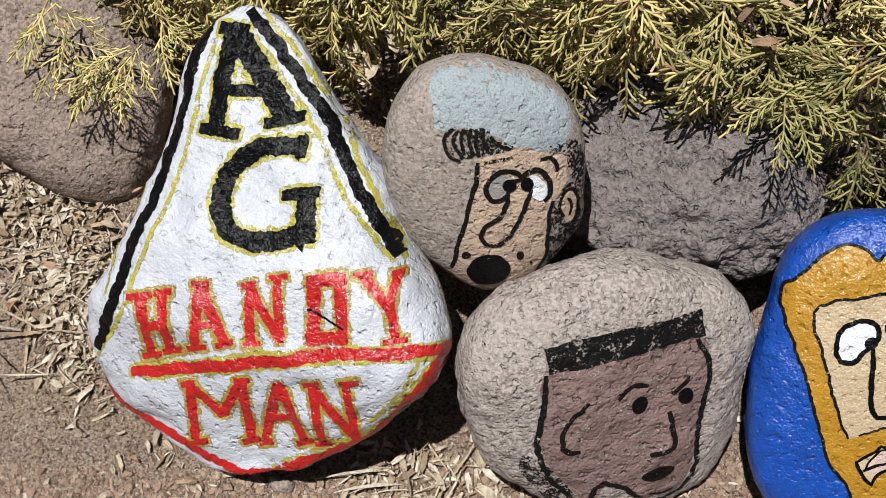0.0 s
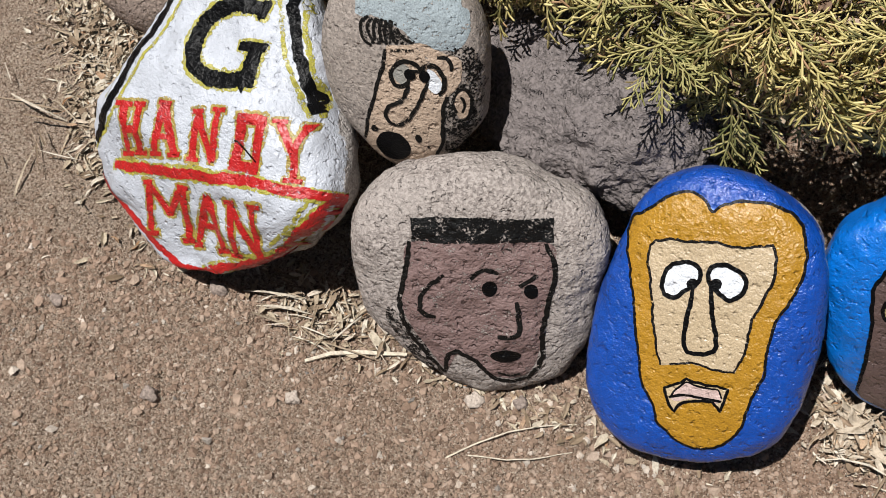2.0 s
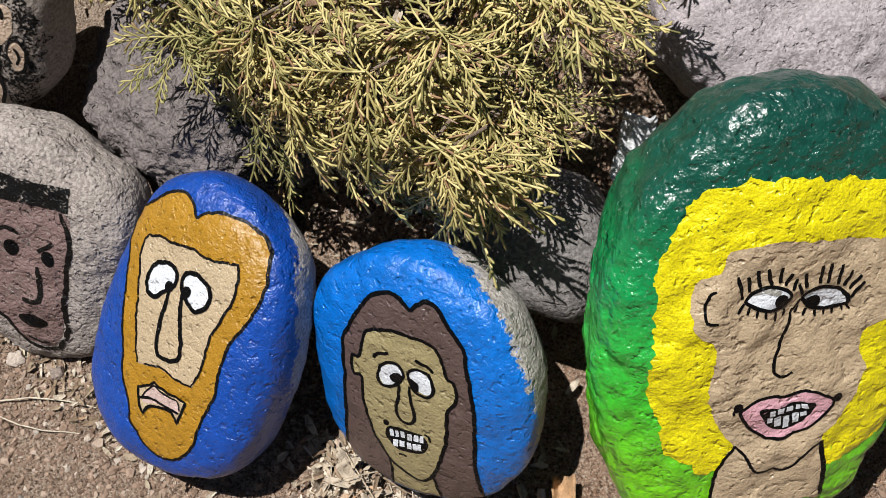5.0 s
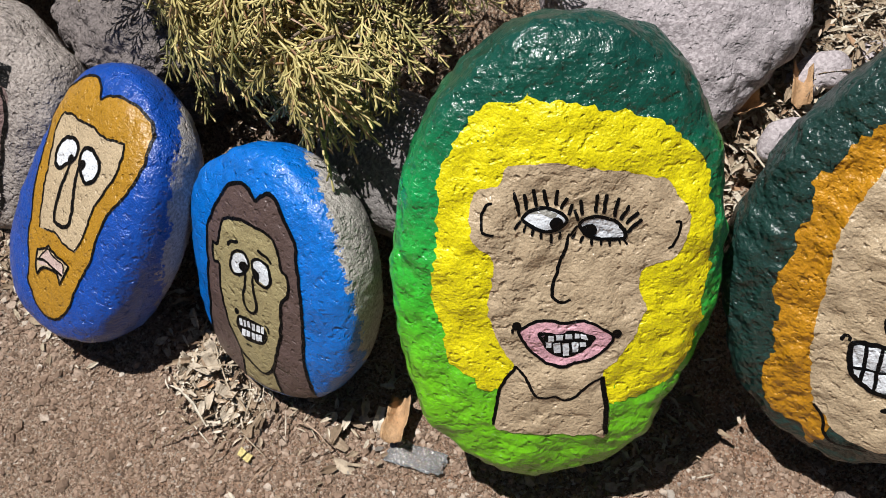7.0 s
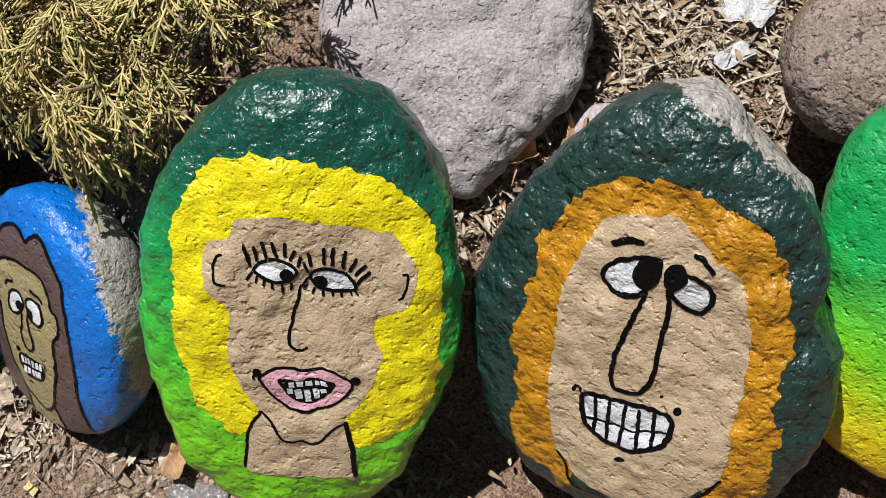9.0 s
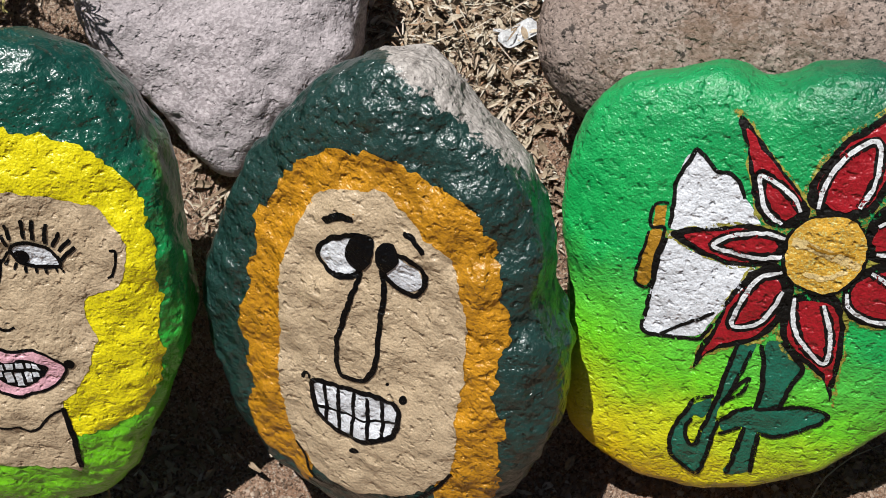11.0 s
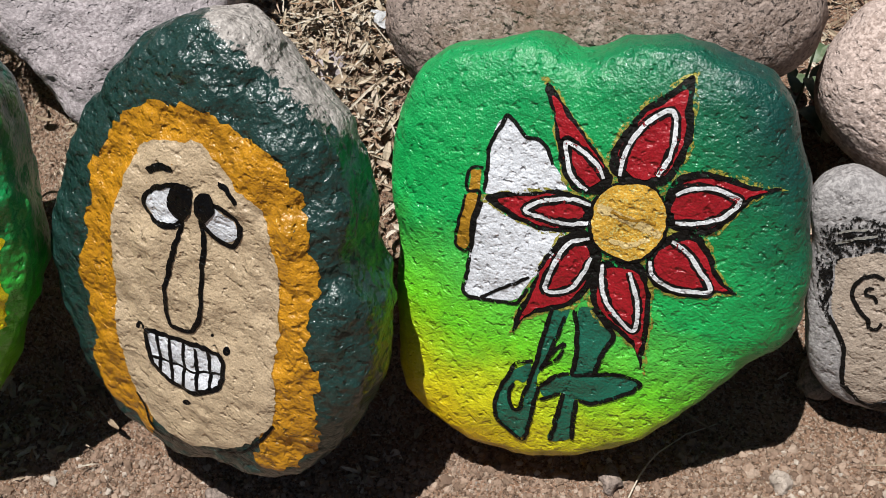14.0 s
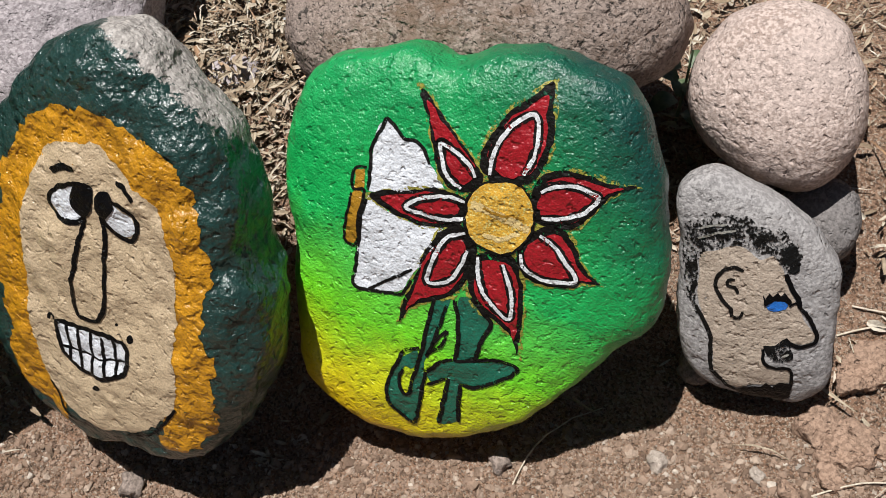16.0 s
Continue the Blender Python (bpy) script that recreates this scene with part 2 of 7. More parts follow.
# ---- bare boulders behind the row ----
PINK_GREY = stone("pinkish_grey_stone", (0.365, 0.325, 0.335), (0.30, 0.262, 0.27), pits=0.9, speckle=0.2, off=1.0)
ROUGH_GREY = stone("pitted_dark_grey_stone", (0.165, 0.142, 0.136), (0.105, 0.09, 0.085), pits=2.6, off=2.0)
BROWN = stone("warm_brown_stone", (0.25, 0.195, 0.165), (0.15, 0.115, 0.092), pits=1.5, off=3.0)
TAN = stone("tan_granite", (0.46, 0.37, 0.33), (0.36, 0.275, 0.235), speckle=0.35, pits=1.1, off=4.0, lichen=0.25)
SPECKLED = stone("black_flecked_granite", (0.27, 0.212, 0.182), (0.205, 0.148, 0.118), speck=(0.012, 0.012, 0.012), speckle=0.8, pits=1.2, off=5.0, lichen=0.85)
DARK = stone("dark_grey_stone", (0.17, 0.155, 0.15), (0.12, 0.11, 0.105), pits=1.2, off=6.0)

boulder("boulder", pose(0.262, 0.900, 0.172, 33.6, 0, -18.8), [15.5, 14.2, 13.0, 13.6, 14.6, 16.0, 17.0, 16.2, 13.2, 11.2, 11.2, 13.6], 0.095, 0.16, ROUGH_GREY, "rough pitted dark grey boulder under the juniper", level=7, box=0.7, rough=(0.016, 8.0, 0.0062, 48.0), seed=3, chisel=0.014)
boulder("boulder", pose(-0.457, 1.002, 0.177, 40.2, 0, 36.5), [11.9, 15.9, 17.5, 19.6, 18.6, 15.6, 13.7, 12.6, 14.6, 15.6, 12.1, 11.5], 0.09, 0.16, BROWN, "smooth brownish grey boulder half buried in the bed", level=6, seed=4)
boulder("boulder", pose(0.697, 0.955, 0.190, 31.2, 0, 6.3), [10.3, 9.7, 9.1, 8.5, 9.0, 9.7, 10.3, 10.0, 9.2, 8.2, 8.2, 10.8], 0.06, 0.12, DARK, "dark grey stone in the shade behind the blue stone", level=5, seed=5)
boulder("boulder", pose(0.825, 1.296, 0.262, 44.8, 0, 58.3), [14.5, 16.0, 18.6, 17.9, 17.0, 17.0, 17.2, 17.5, 17.9, 18.3, 18.2, 16.4, 14.3, 12.7, 11.7, 12.1, 13.2, 14.7, 13.5, 12.0, 11.4, 11.5, 12.4, 13.5], 0.06, 0.16, PINK_GREY, "large flat pinkish grey boulder with a cracked lower edge", level=6, box=0.6, rough=(0.010, 8.0, 0.0036, 30.0), seed=6, chisel=0.010)
boulder("boulder", pose(1.274, 1.612, 0.382, 45.9, 0, 33.1), [20.6, 18.2, 13.2, 11.0, 10.9, 14.8, 20.5, 19.8, 12.9, 9.6, 10.8, 12.6], 0.09, 0.22, SPECKLED, "large tan granite boulder flecked with black lichen", level=6, rough=(0.006, 7.0, 0.0014, 55.0), seed=7, chisel=0.006)
boulder("boulder", pose(1.522, 1.798, 0.330, 44.3, 0, 28.9), [9.1, 8.8, 8.8, 8.7, 9.5, 9.7, 9.7, 9.7, 9.7, 9.8, 9.4, 9.3, 9.3, 9.3, 9.0, 8.5, 8.3, 8.3, 8.6, 8.9, 9.8, 9.9, 9.6, 9.3], 0.07, 0.13, TAN, "round speckled tan granite boulder", level=6, rough=(0.004, 8.0, 0.0012, 60.0), seed=8)
boulder("stone", pose(1.615, 1.787, 0.225, 40.8, 0, 15.4), [4.5, 4.4, 4.9, 4.8, 4.2, 4.3, 4.4, 4.6, 4.9, 5.1, 5.0, 4.7], 0.03, 0.09, DARK, "small dark grey stone wedged under the round boulder", level=4, seed=9)
boulder("stone", pose(0.991, 1.452, 0.172, 43.5, 0, 65.4), [4.2, 3.8, 3.4, 3.5, 3.7, 4.0, 3.9, 3.4, 3.1, 3.3, 3.5, 4.1], 0.02, 0.03, PINK_GREY, "small smooth grey stone lying in dry leaf litter", level=4, seed=10)
boulder("stone", pose(0.980, 1.290, 0.178, 40.3, 0, 23.2), [2.3, 2.5, 3.1, 2.4, 2.2, 2.2, 2.3, 2.8, 3.1, 2.5, 2.3, 2.3], 0.02, 0.03, PINK_GREY, "small rounded light grey stone beside leaf litter", level=4, seed=11)
boulder("stone", pose(0.955, 1.380, 0.196, 42.6, 0, 23.5), [2.9, 3.4, 3.2, 2.6, 2.2, 2.5, 2.8, 3.8, 3.5, 2.5, 1.5, 2.2], 0.02, 0.03, PINK_GREY, "small grey stone half covered by leaf litter", level=4, seed=12)

# ---- the painted stones ----
WHITE = coated("white_paint_on_stone", [(0, (0.52, 0.545, 0.60))], (0, 1, 0, 0), (0.25, -0.1, -1.0, -0.035), pits=1.1, gloss=0.5, coat=0.1, mottle=0.06)
SLATE = stone("warm_grey_stone", (0.265, 0.228, 0.20), (0.215, 0.182, 0.16), pits=0.9, speckle=0.7, off=7.0)
MAUVE = stone("pale_grey_stone", (0.315, 0.277, 0.252), (0.245, 0.211, 0.192), pits=1.8, speckle=0.6, off=8.0)
ROYAL = coated("royal_blue_paint_on_stone", [(0, (0.004, 0.070, 0.40))], (0, 1, 0, 0), (0.55, 0.30, -0.8, -0.082), gloss=0.32, pits=1.0, mottle=0.2, fine=1.4)
AZURE = coated("azure_paint_on_stone", [(0, (0.0, 0.17, 0.66))], (0, 1, 0, 0), (0.55, 0.35, -0.8, -0.076), gloss=0.32, pits=1.0, mottle=0.2, fine=1.4)
MEADOW = coated("green_gradient_paint_on_stone", [(0.0, (0.19, 0.58, 0.010)), (0.22, (0.17, 0.58, 0.012)), (0.40, (0.045, 0.50, 0.025)), (0.60, (0.007, 0.32, 0.075)), (0.80, (0.006, 0.085, 0.052)), (1.0, (0.007, 0.05, 0.042))], (0.45, 1.9, 0, 0.46), (0.0, 0.35, -0.8, -0.135), stone_tones=((0.60, 0.63, 0.58), (0.42, 0.46, 0.38)), gloss=0.28, glints=0.10, pits=0.8, fine=0.8, crease=0.7, over=((5.0, 0.3, 0, 0), 0.80, 0.95, (0.20, 0.62, 0.02)))
PINE = coated("dark_pine_green_paint_on_stone", [(0, (0.015, 0.047, 0.040))], (0, 1, 0, 0), (0.40, 0.85, -0.45, -0.206), coat=0.2, gloss=0.30, glints=0.04, pits=1.1, fine=0.8, crease=1.2)
LIME = coated("yellow_to_teal_paint_on_stone", [(0.0, (0.82, 0.50, 0.004)), (0.14, (0.66, 0.64, 0.010)), (0.30, (0.17, 0.66, 0.020)), (0.48, (0.010, 0.41, 0.085)), (0.75, (0.006, 0.31, 0.085)), (1.0, (0.006, 0.24, 0.08))], (0.30, 1.95, 0, 0.45), None, gloss=0.38, pits=1.0, mottle=0.2, coat=0.2, fine=1.5, over=((2.0, 1.9, 0, 0), 0.24, 0.66, (0.005, 0.055, 0.045)))
ASH = stone("ash_grey_stone", (0.30, 0.285, 0.28), (0.235, 0.222, 0.22), pits=0.8, speckle=0.4, off=9.0)

KEEP = "painted stones in a row"
white = boulder("painted_stone", pose(-0.1571, 0.7425, 0.2385, 36.20, -0.74, -14.27), [17.0, 13.3, 12.4, 12.9, 14.7, 18.5, 24.9, 23.2, 18.2, 16.3, 16.4, 18.3, 22.8, 24.9, 23.9, 24.2, 22.4, 20.6, 20.2, 20.2], 0.070, 0.10, WHITE, "large triangular rock painted white with black and red lettering", crest=(-9, 0.06, 0, 0.035), box=0.58, rough=(0.009, 9.0, 0.0030, 40.0), seed=21, group=KEEP, chisel=0.006)
slate = boulder("painted_stone", pose(0.0488, 0.8087, 0.2976, 61.90, -0.64, 7.90), [9.6, 9.9, 10.5, 11.2, 11.6, 11.7, 12.3, 12.8, 12.9, 12.2, 11.5, 10.9, 10.4, 10.1, 10.2, 10.5, 11.2, 12.2, 12.8, 12.0, 11.4, 10.8, 10.6, 9.8], 0.049, 0.08, SLATE, "egg-shaped grey stone with a pale blue painted cap", box=0.75, rough=(0.003, 9.0, 0.0009, 60.0), seed=22, group=KEEP)
mauve = boulder("painted_stone", pose(0.1860, 0.6533, 0.1264, 61.24, -0.49, 17.87), [14.5, 16.2, 17.2, 15.9, 15.7, 16.0, 16.4, 17.2, 17.7, 16.5, 15.4, 14.9, 14.0, 14.0, 14.9, 15.9, 16.3, 16.2, 15.4, 14.4], 0.051, 0.1, MAUVE, "rounded pale grey stone with a mauve patch and black band", box=0.72, rough=(0.005, 9.0, 0.0022, 50.0), seed=23, group=KEEP, chisel=0.005)
gold = boulder("painted_stone", pose(0.4587, 0.6787, 0.1505, 44.47, -1.01, -3.70), [12.4, 12.4, 12.9, 14.2, 15.8, 16.5, 17.3, 17.7, 17.4, 16.1, 14.0, 13.0, 12.7, 13.1, 14.5, 16.5, 18.2, 18.7, 17.6, 16.9, 16.1, 15.5, 14.2, 12.9], 0.046, 0.09, ROYAL, "smooth royal blue stone with an ochre and cream painting", box=0.62, rough=(0.003, 9.0, 0.0009, 60.0), seed=24, group=KEEP, chisel=0.003)
azure = boulder("painted_stone", pose(0.6954, 0.7732, 0.1599, 64.18, -0.37, 6.39), [13.2, 13.2, 13.5, 13.9, 14.7, 14.7, 15.2, 15.2, 15.2, 14.7, 15.0, 14.1, 13.1, 12.6, 13.3, 14.8, 15.7, 16.0, 16.1, 15.9, 15.2, 15.0, 14.3, 13.8], 0.037, 0.09, AZURE, "rounded azure blue stone with a brown and olive painting", box=0.75, rough=(0.004, 9.0, 0.0012, 55.0), seed=25, group=KEEP, chisel=0.003)
meadow = boulder("painted_stone", pose(0.9604, 0.9513, 0.2644, 62.29, -0.63, 50.67), [15.7, 16.8, 18.8, 21.4, 24.3, 25.7, 25.5, 22.7, 20.6, 18.3, 16.4, 15.9, 15.7, 16.3, 18.7, 20.9, 22.2, 24.3, 23.3, 22.3, 19.2, 17.2, 16.2, 15.9], 0.058, 0.12, MEADOW, "tall egg-shaped green stone with a yellow and tan painting", box=0.62, rough=(0.006, 10.0, 0.0036, 36.0), seed=26, group=KEEP, chisel=0.0065)
pine = boulder("painted_stone", pose(1.2041, 1.1825, 0.2612, 65.22, 0.14, 21.37), [18.6, 18.4, 17.2, 19.8, 21.7, 22.8, 25.9, 23.7, 20.7, 19.2, 17.3, 16.6, 17.5, 17.8, 18.0, 19.6, 21.6, 22.3, 23.0, 21.3, 22.4, 21.6, 20.3, 19.4], 0.053, 0.12, PINE, "tall dark green stone with an orange and tan painting", box=0.60, rough=(0.006, 10.0, 0.0038, 34.0), seed=27, group=KEEP, chisel=0.0075)
lime = boulder("painted_stone", pose(1.4309, 1.4448, 0.2694, 61.91, 0.86, 30.51), [20.0, 20.2, 20.7, 21.1, 22.5, 23.7, 25.1, 24.1, 23.3, 21.9, 20.3, 22.0, 22.4, 23.6, 23.3, 21.9, 20.2, 18.5, 17.1, 16.8, 17.6, 18.5, 20.3, 22.1, 22.8, 22.9, 22.3, 21.3, 20.1, 19.2, 18.4, 17.5, 16.9, 17.0, 17.4, 18.0], 0.047, 0.1, LIME, "broad stone painted yellow to teal with a red flower", box=0.60, rough=(0.005, 8.0, 0.0018, 50.0), seed=28, group=KEEP, chisel=0.004)
ash = boulder("painted_stone", pose(1.6337, 1.6694, 0.2294, 62.86, -0.06, 38.02), [8.2, 8.0, 8.3, 8.2, 8.5, 9.0, 10.1, 11.6, 14.1, 13.7, 10.2, 8.8, 8.2, 8.3, 8.7, 9.7, 11.0, 11.9, 12.3, 12.6, 13.7, 12.8, 9.9, 8.7], 0.031, 0.07, ASH, "small ash grey stone with black and tan painted shapes", box=0.62, rough=(0.003, 9.0, 0.0010, 60.0), seed=29, group=KEEP, chisel=0.003)

# ---- paint on the stones ----
BLACK = paint("black_paint", (0.004, 0.004, 0.0045), 0.32, shade=0.8, coat=0.0, spec=0.12, gaps=0.12)
SOOT = paint("thin_black_paint", (0.008, 0.007, 0.006), 0.6, shade=0.8, coat=0.0, spec=0.15, gaps=0.42)
DRY_BLACK = paint("dry_brushed_black_paint", (0.010, 0.009, 0.008), 0.65, shade=0.8, coat=0.0, spec=0.15, gaps=0.86)
THIN_BLACK = paint("brushed_black_outline_paint", (0.006, 0.005, 0.005), 0.4, shade=0.8, coat=0.0, spec=0.2, gaps=0.32)
PETAL_WHITE = paint("streaky_white_paint", (0.76, 0.78, 0.80), 0.45, shade=0.9, gaps=0.4)
BAND_BLACK = paint("ragged_black_paint", (0.006, 0.006, 0.006), 0.5, shade=0.8, coat=0.0, spec=0.2, gaps=0.55)
CRIMSON = paint("crimson_paint", (0.40, 0.008, 0.016), 0.4, shade=0.7)
OLIVE_DRY = paint("dry_brushed_olive_paint", (0.36, 0.33, 0.05), 0.5, shade=0.75, coat=0.0, gaps=0.78)
HAIR_BLACK = paint("streaky_black_paint", (0.009, 0.008, 0.007), 0.65, shade=0.8, coat=0.0, spec=0.15, gaps=0.86)
PALE_OCHRE = paint("pale_ochre_paint", (0.82, 0.62, 0.27), 0.45, shade=0.85, gaps=0.5)
GREY_PAINT = paint("pale_grey_paint", (0.30, 0.29, 0.26), 0.6, shade=0.85, coat=0.0)
RED = paint("red_paint", (0.50, 0.012, 0.012), 0.4, shade=0.8, gaps=0.35)
OLIVE = paint("olive_yellow_paint", (0.44, 0.40, 0.06), 0.45, shade=0.75, gaps=0.6)
TAWNY = paint("tawny_yellow_paint", (0.40, 0.30, 0.06), 0.45, shade=0.75, gaps=0.6)
WHITE_PAINT = paint("white_detail_paint", (0.76, 0.79, 0.84), 0.42, shade=0.92, gaps=0.1)
ICE = paint("pale_blue_grey_paint", (0.33, 0.385, 0.41), 0.75, shade=0.86, coat=0.0, gaps=0.4)
SAND = paint("sandy_paint", (0.52, 0.39, 0.29), 0.6, shade=0.84, coat=0.0, pits=1.6, gaps=0.35)
MAUVE_PAINT = paint("mauve_paint", (0.238, 0.155, 0.143), 0.62, shade=0.84, coat=0.0, gaps=0.45, pits=1.8)
OCHRE = paint("ochre_paint", (0.43, 0.22, 0.016), 0.4, shade=0.85)
OCHRE_LIGHT = paint("light_ochre_paint", (0.78, 0.44, 0.05), 0.4, shade=0.78, worn=0.45, under=(0.66, 0.60, 0.22))
CREAM = paint("cream_paint", (0.53, 0.41, 0.26), 0.42, shade=0.9)
PINK = paint("pink_paint", (0.82, 0.45, 0.52), 0.36, shade=0.92)
PALE_PINK = paint("pale_pink_paint", (0.62, 0.46, 0.42), 0.42, shade=0.88)
UMBER = paint("umber_brown_paint", (0.115, 0.075, 0.068), 0.45, shade=0.85)
OLIVE_SKIN = paint("olive_beige_paint", (0.36, 0.30, 0.15), 0.45, shade=0.9)
YELLOW = paint("bright_yellow_paint", (0.85, 0.74, 0.006), 0.36, shade=0.92, pits=1.0, crease=0.25)
TAN_PAINT = paint("tan_paint", (0.56, 0.43, 0.28), 0.42, shade=0.9, pits=0.9, crease=0.35)
ORANGE = paint("golden_orange_paint", (0.60, 0.275, 0.012), 0.36, shade=0.72, pits=1.2, crease=1.0)
TEAL = paint("deep_teal_paint", (0.012, 0.14, 0.085), 0.36, shade=0.8)
PALE_SKIN = paint("pale_tan_paint", (0.45, 0.365, 0.29), 0.6, shade=0.9, coat=0.0, gaps=0.2)
BLUE_DOT = paint("blue_dot_paint", (0.02, 0.16, 0.58), 0.36)

TREES = {}


def skin(rock):
    if rock.name not in TREES:
        me = rock.data
        TREES[rock.name] = BVHTree.FromPolygons([v.co[:] for v in me.vertices], [p.vertices[:] for p in me.polygons])
    return TREES[rock.name]


def drape(rock, flat, lift):
    """Points of the stone's face over which flat points (metres) lie, raised by the paint's thickness."""
    tree, out = skin(rock), []
    for x, y in flat:
        place, normal, _, _ = tree.ray_cast(Vector((x, y, 0.5)), Vector((0, 0, -1)))
        if place is None or place.z < -0.02:
            place, normal, _, _ = tree.find_nearest(Vector((x, y, 0.0)))
        out.append(place + normal * lift)
    return out


def flow(points, closed, smooth, step=0.0025):
    """A fine curve, in metres, through control points in centimetres."""
    p = [Vector(q) / 100 for q in points]
    n, out = len(p), []
    for i in range(n if closed else n - 1):
        a, b = p[i], p[(i + 1) % n]
        m = max(1, int((b - a).length / step))
        if smooth and n > 2:
            z = p[i - 1] if closed or i else a * 2 - b
            c = p[(i + 2) % n] if closed or i + 2 < n else b * 2 - a
        for k in range(m):
            f = k / m
            if smooth and n > 2:
                out.append(0.5 * (2 * a + (b - z) * f + (2 * z - 5 * a + 4 * b - c) * f**2 + (3 * a - z - 3 * b + c) * f**3))
            else:
                out.append(a.lerp(b, f))
    return out if closed else out + [p[-1]]


def shaky(curve, amount, seed):
    """The unsteady edge of a brush."""
    o = []
    for q in curve:
        v = Vector((q.x * 160, q.y * 160, seed * 3.3))
        w = Vector((q.x * 45, q.y * 45, seed * 1.3))
        o.append(q + Vector((noise.noise(v), noise.noise(v + Vector((9, 9, 9))))) * 0.0009 * amount + Vector((noise.noise(w), noise.noise(w + Vector((5, 5, 5))))) * 0.0011 * amount)
    return o


LIFT = 0.00045
COUNT = [0]


def fill(rock, name, mat, layer, curve):
    COUNT[0] += 1
    xs, ys = [q.x for q in curve], [q.y for q in curve]
    step = 0.003
    inner = [Vector((x, y)) for x in np.arange(min(xs), max(xs), step) for y in np.arange(min(ys), max(ys), step)]
    n = len(curve)
    res = delaunay_2d_cdt(list(curve) + inner, [], [list(range(n))], 1, 1e-6)
    return mesh_ob(name, drape(rock, [q[:] for q in res[0]], LIFT * layer), res[2], mat, rock)


def patch(rock, name, mat, layer, points, smooth=True, wobble=1.0):
    return fill(rock, name, mat, layer, shaky(flow(points, True, smooth), wobble if smooth else 1.3, COUNT[0] + 1))


def oval(rock, name, mat, layer, cx, cy, rx, ry, tilt=0):
    c, s = math.cos(radians(tilt)), math.sin(radians(tilt))
    n = max(10, int((rx + ry) * 12))
    ring_points = [(a * rx, b * ry) for a, b in ((math.cos(k * 2 * math.pi / n), math.sin(k * 2 * math.pi / n)) for k in range(n))]
    return fill(rock, name, mat, layer, shaky([Vector((cx + x * c - y * s, cy + x * s + y * c)) / 100 for x, y in ring_points], 0.6, COUNT[0] + 1))


def ribbon(curve, width, closed, seed):
    """Flat strip along a curve: rows of points across it and its faces."""
    n, rows, cols = len(curve), [], 3 if width < 0.006 else 7
    for i, q in enumerate(curve):
        a = curve[i - 1] if closed or i else q
        b = curve[(i + 1) % n] if closed or i + 1 < n else q
        d = (b - a).normalized() if (b - a).length > 1e-9 else Vector((1, 0))
        side = Vector((-d.y, d.x))
        w = width / 2
        if not closed:
            w *= 0.75 + 0.25 * min(1.0, 3 * min(i, n - 1 - i) / max(1, n - 1) * 4)
        jag = [1 + 0.24 * noise.noise(Vector((q.x * 90, q.y * 90, seed + k))) + 0.26 * noise.noise(Vector((q.x * 330, q.y * 330, seed + 4 + k))) for k in (0, 20)]
        for k in range(cols):
            f = 2 * k / (cols - 1) - 1
            rows.append(q + side * w * f * jag[f > 0])
    faces = []
    for i in range(n if closed else n - 1):
        a, b = cols * i, cols * ((i + 1) % n)
        faces += [(a + k + 1, b + k + 1, b + k, a + k) for k in range(cols - 1)]
    return rows, faces


def line(rock, name, mat, layer, width, points, smooth=True, closed=False, wobble=2.0):
    COUNT[0] += 1
    rows, faces = ribbon(shaky(flow(points, closed, smooth), wobble, COUNT[0]), width / 100, closed, COUNT[0])
    return mesh_ob(name, drape(rock, [q[:] for q in rows], LIFT * layer), faces, mat, rock)


def letter(rock, name, mat, edge, margin, strokes):
    """A brushed letter of several strokes, with its outline colour as a part below it."""
    def body(title, material, base, extra):
        verts, faces = [], []
        for k, (width, points) in enumerate(strokes):
            COUNT[0] += 1
            curve = flow(points, False, True)
            d0, d1 = (curve[0] - curve[1]).normalized(), (curve[-1] - curve[-2]).normalized()
            curve = [curve[0] + d0 * extra / 200] + curve + [curve[-1] + d1 * extra / 200]
            rows, f = ribbon(shaky(curve, 0.5, COUNT[0]), (width + extra) / 100, False, COUNT[0])
            faces += [tuple(i + len(verts) for i in g) for g in f]
            verts += drape(rock, [q[:] for q in rows], base + 0.00005 * k)
        return mesh_ob(title, verts, faces, material, rock)
    body("letter_edge", edge, LIFT, margin)
    return body(name, mat, LIFT * 2.2, 0.0)


# marks on the white stone
line(white, "black_border", BLACK, 2, 1.28, [(-12.6, 22.9), (-12.9, 17.8), (-12.6, 11.7), (-12.8, 6.4), (-13.1, 2), (-14.1, -2.6), (-14.4, -8.4), (-16.7, -14.3)], smooth=False)
line(white, "black_border", BLACK, 2, 1.19, [(-8.8, 23.4), (-4.8, 20.7), (-0.9, 17.3), (3, 13.9), (5.4, 10.8), (7.7, 8.2), (10.4, 5.7), (12.5, 3.4)], smooth=False)
line(white, "yellow_line", OLIVE, 1, 0.51, [(-14, 22.6), (-14.7, 17.4), (-15, 11.5), (-15.5, 6.1), (-15.2, 1.7), (-16.5, -2.7), (-15.9, -7.7)], smooth=False)
line(white, "yellow_line", OLIVE, 1, 0.53, [(-11.1, 21.4), (-11.3, 17.5), (-10.8, 11.8), (-10.9, 6.3), (-11.3, 1.9), (-12.3, -2.9), (-13.2, -8.7), (-16.7, -15.1)], smooth=False)
line(white, "yellow_line", OLIVE, 1, 0.51, [(-7.3, 23.4), (-3.6, 21), (0.4, 17.6), (3.7, 14.4), (6.4, 11.3), (8.9, 8.5), (11.2, 5.5), (13, 3.2)], smooth=False)
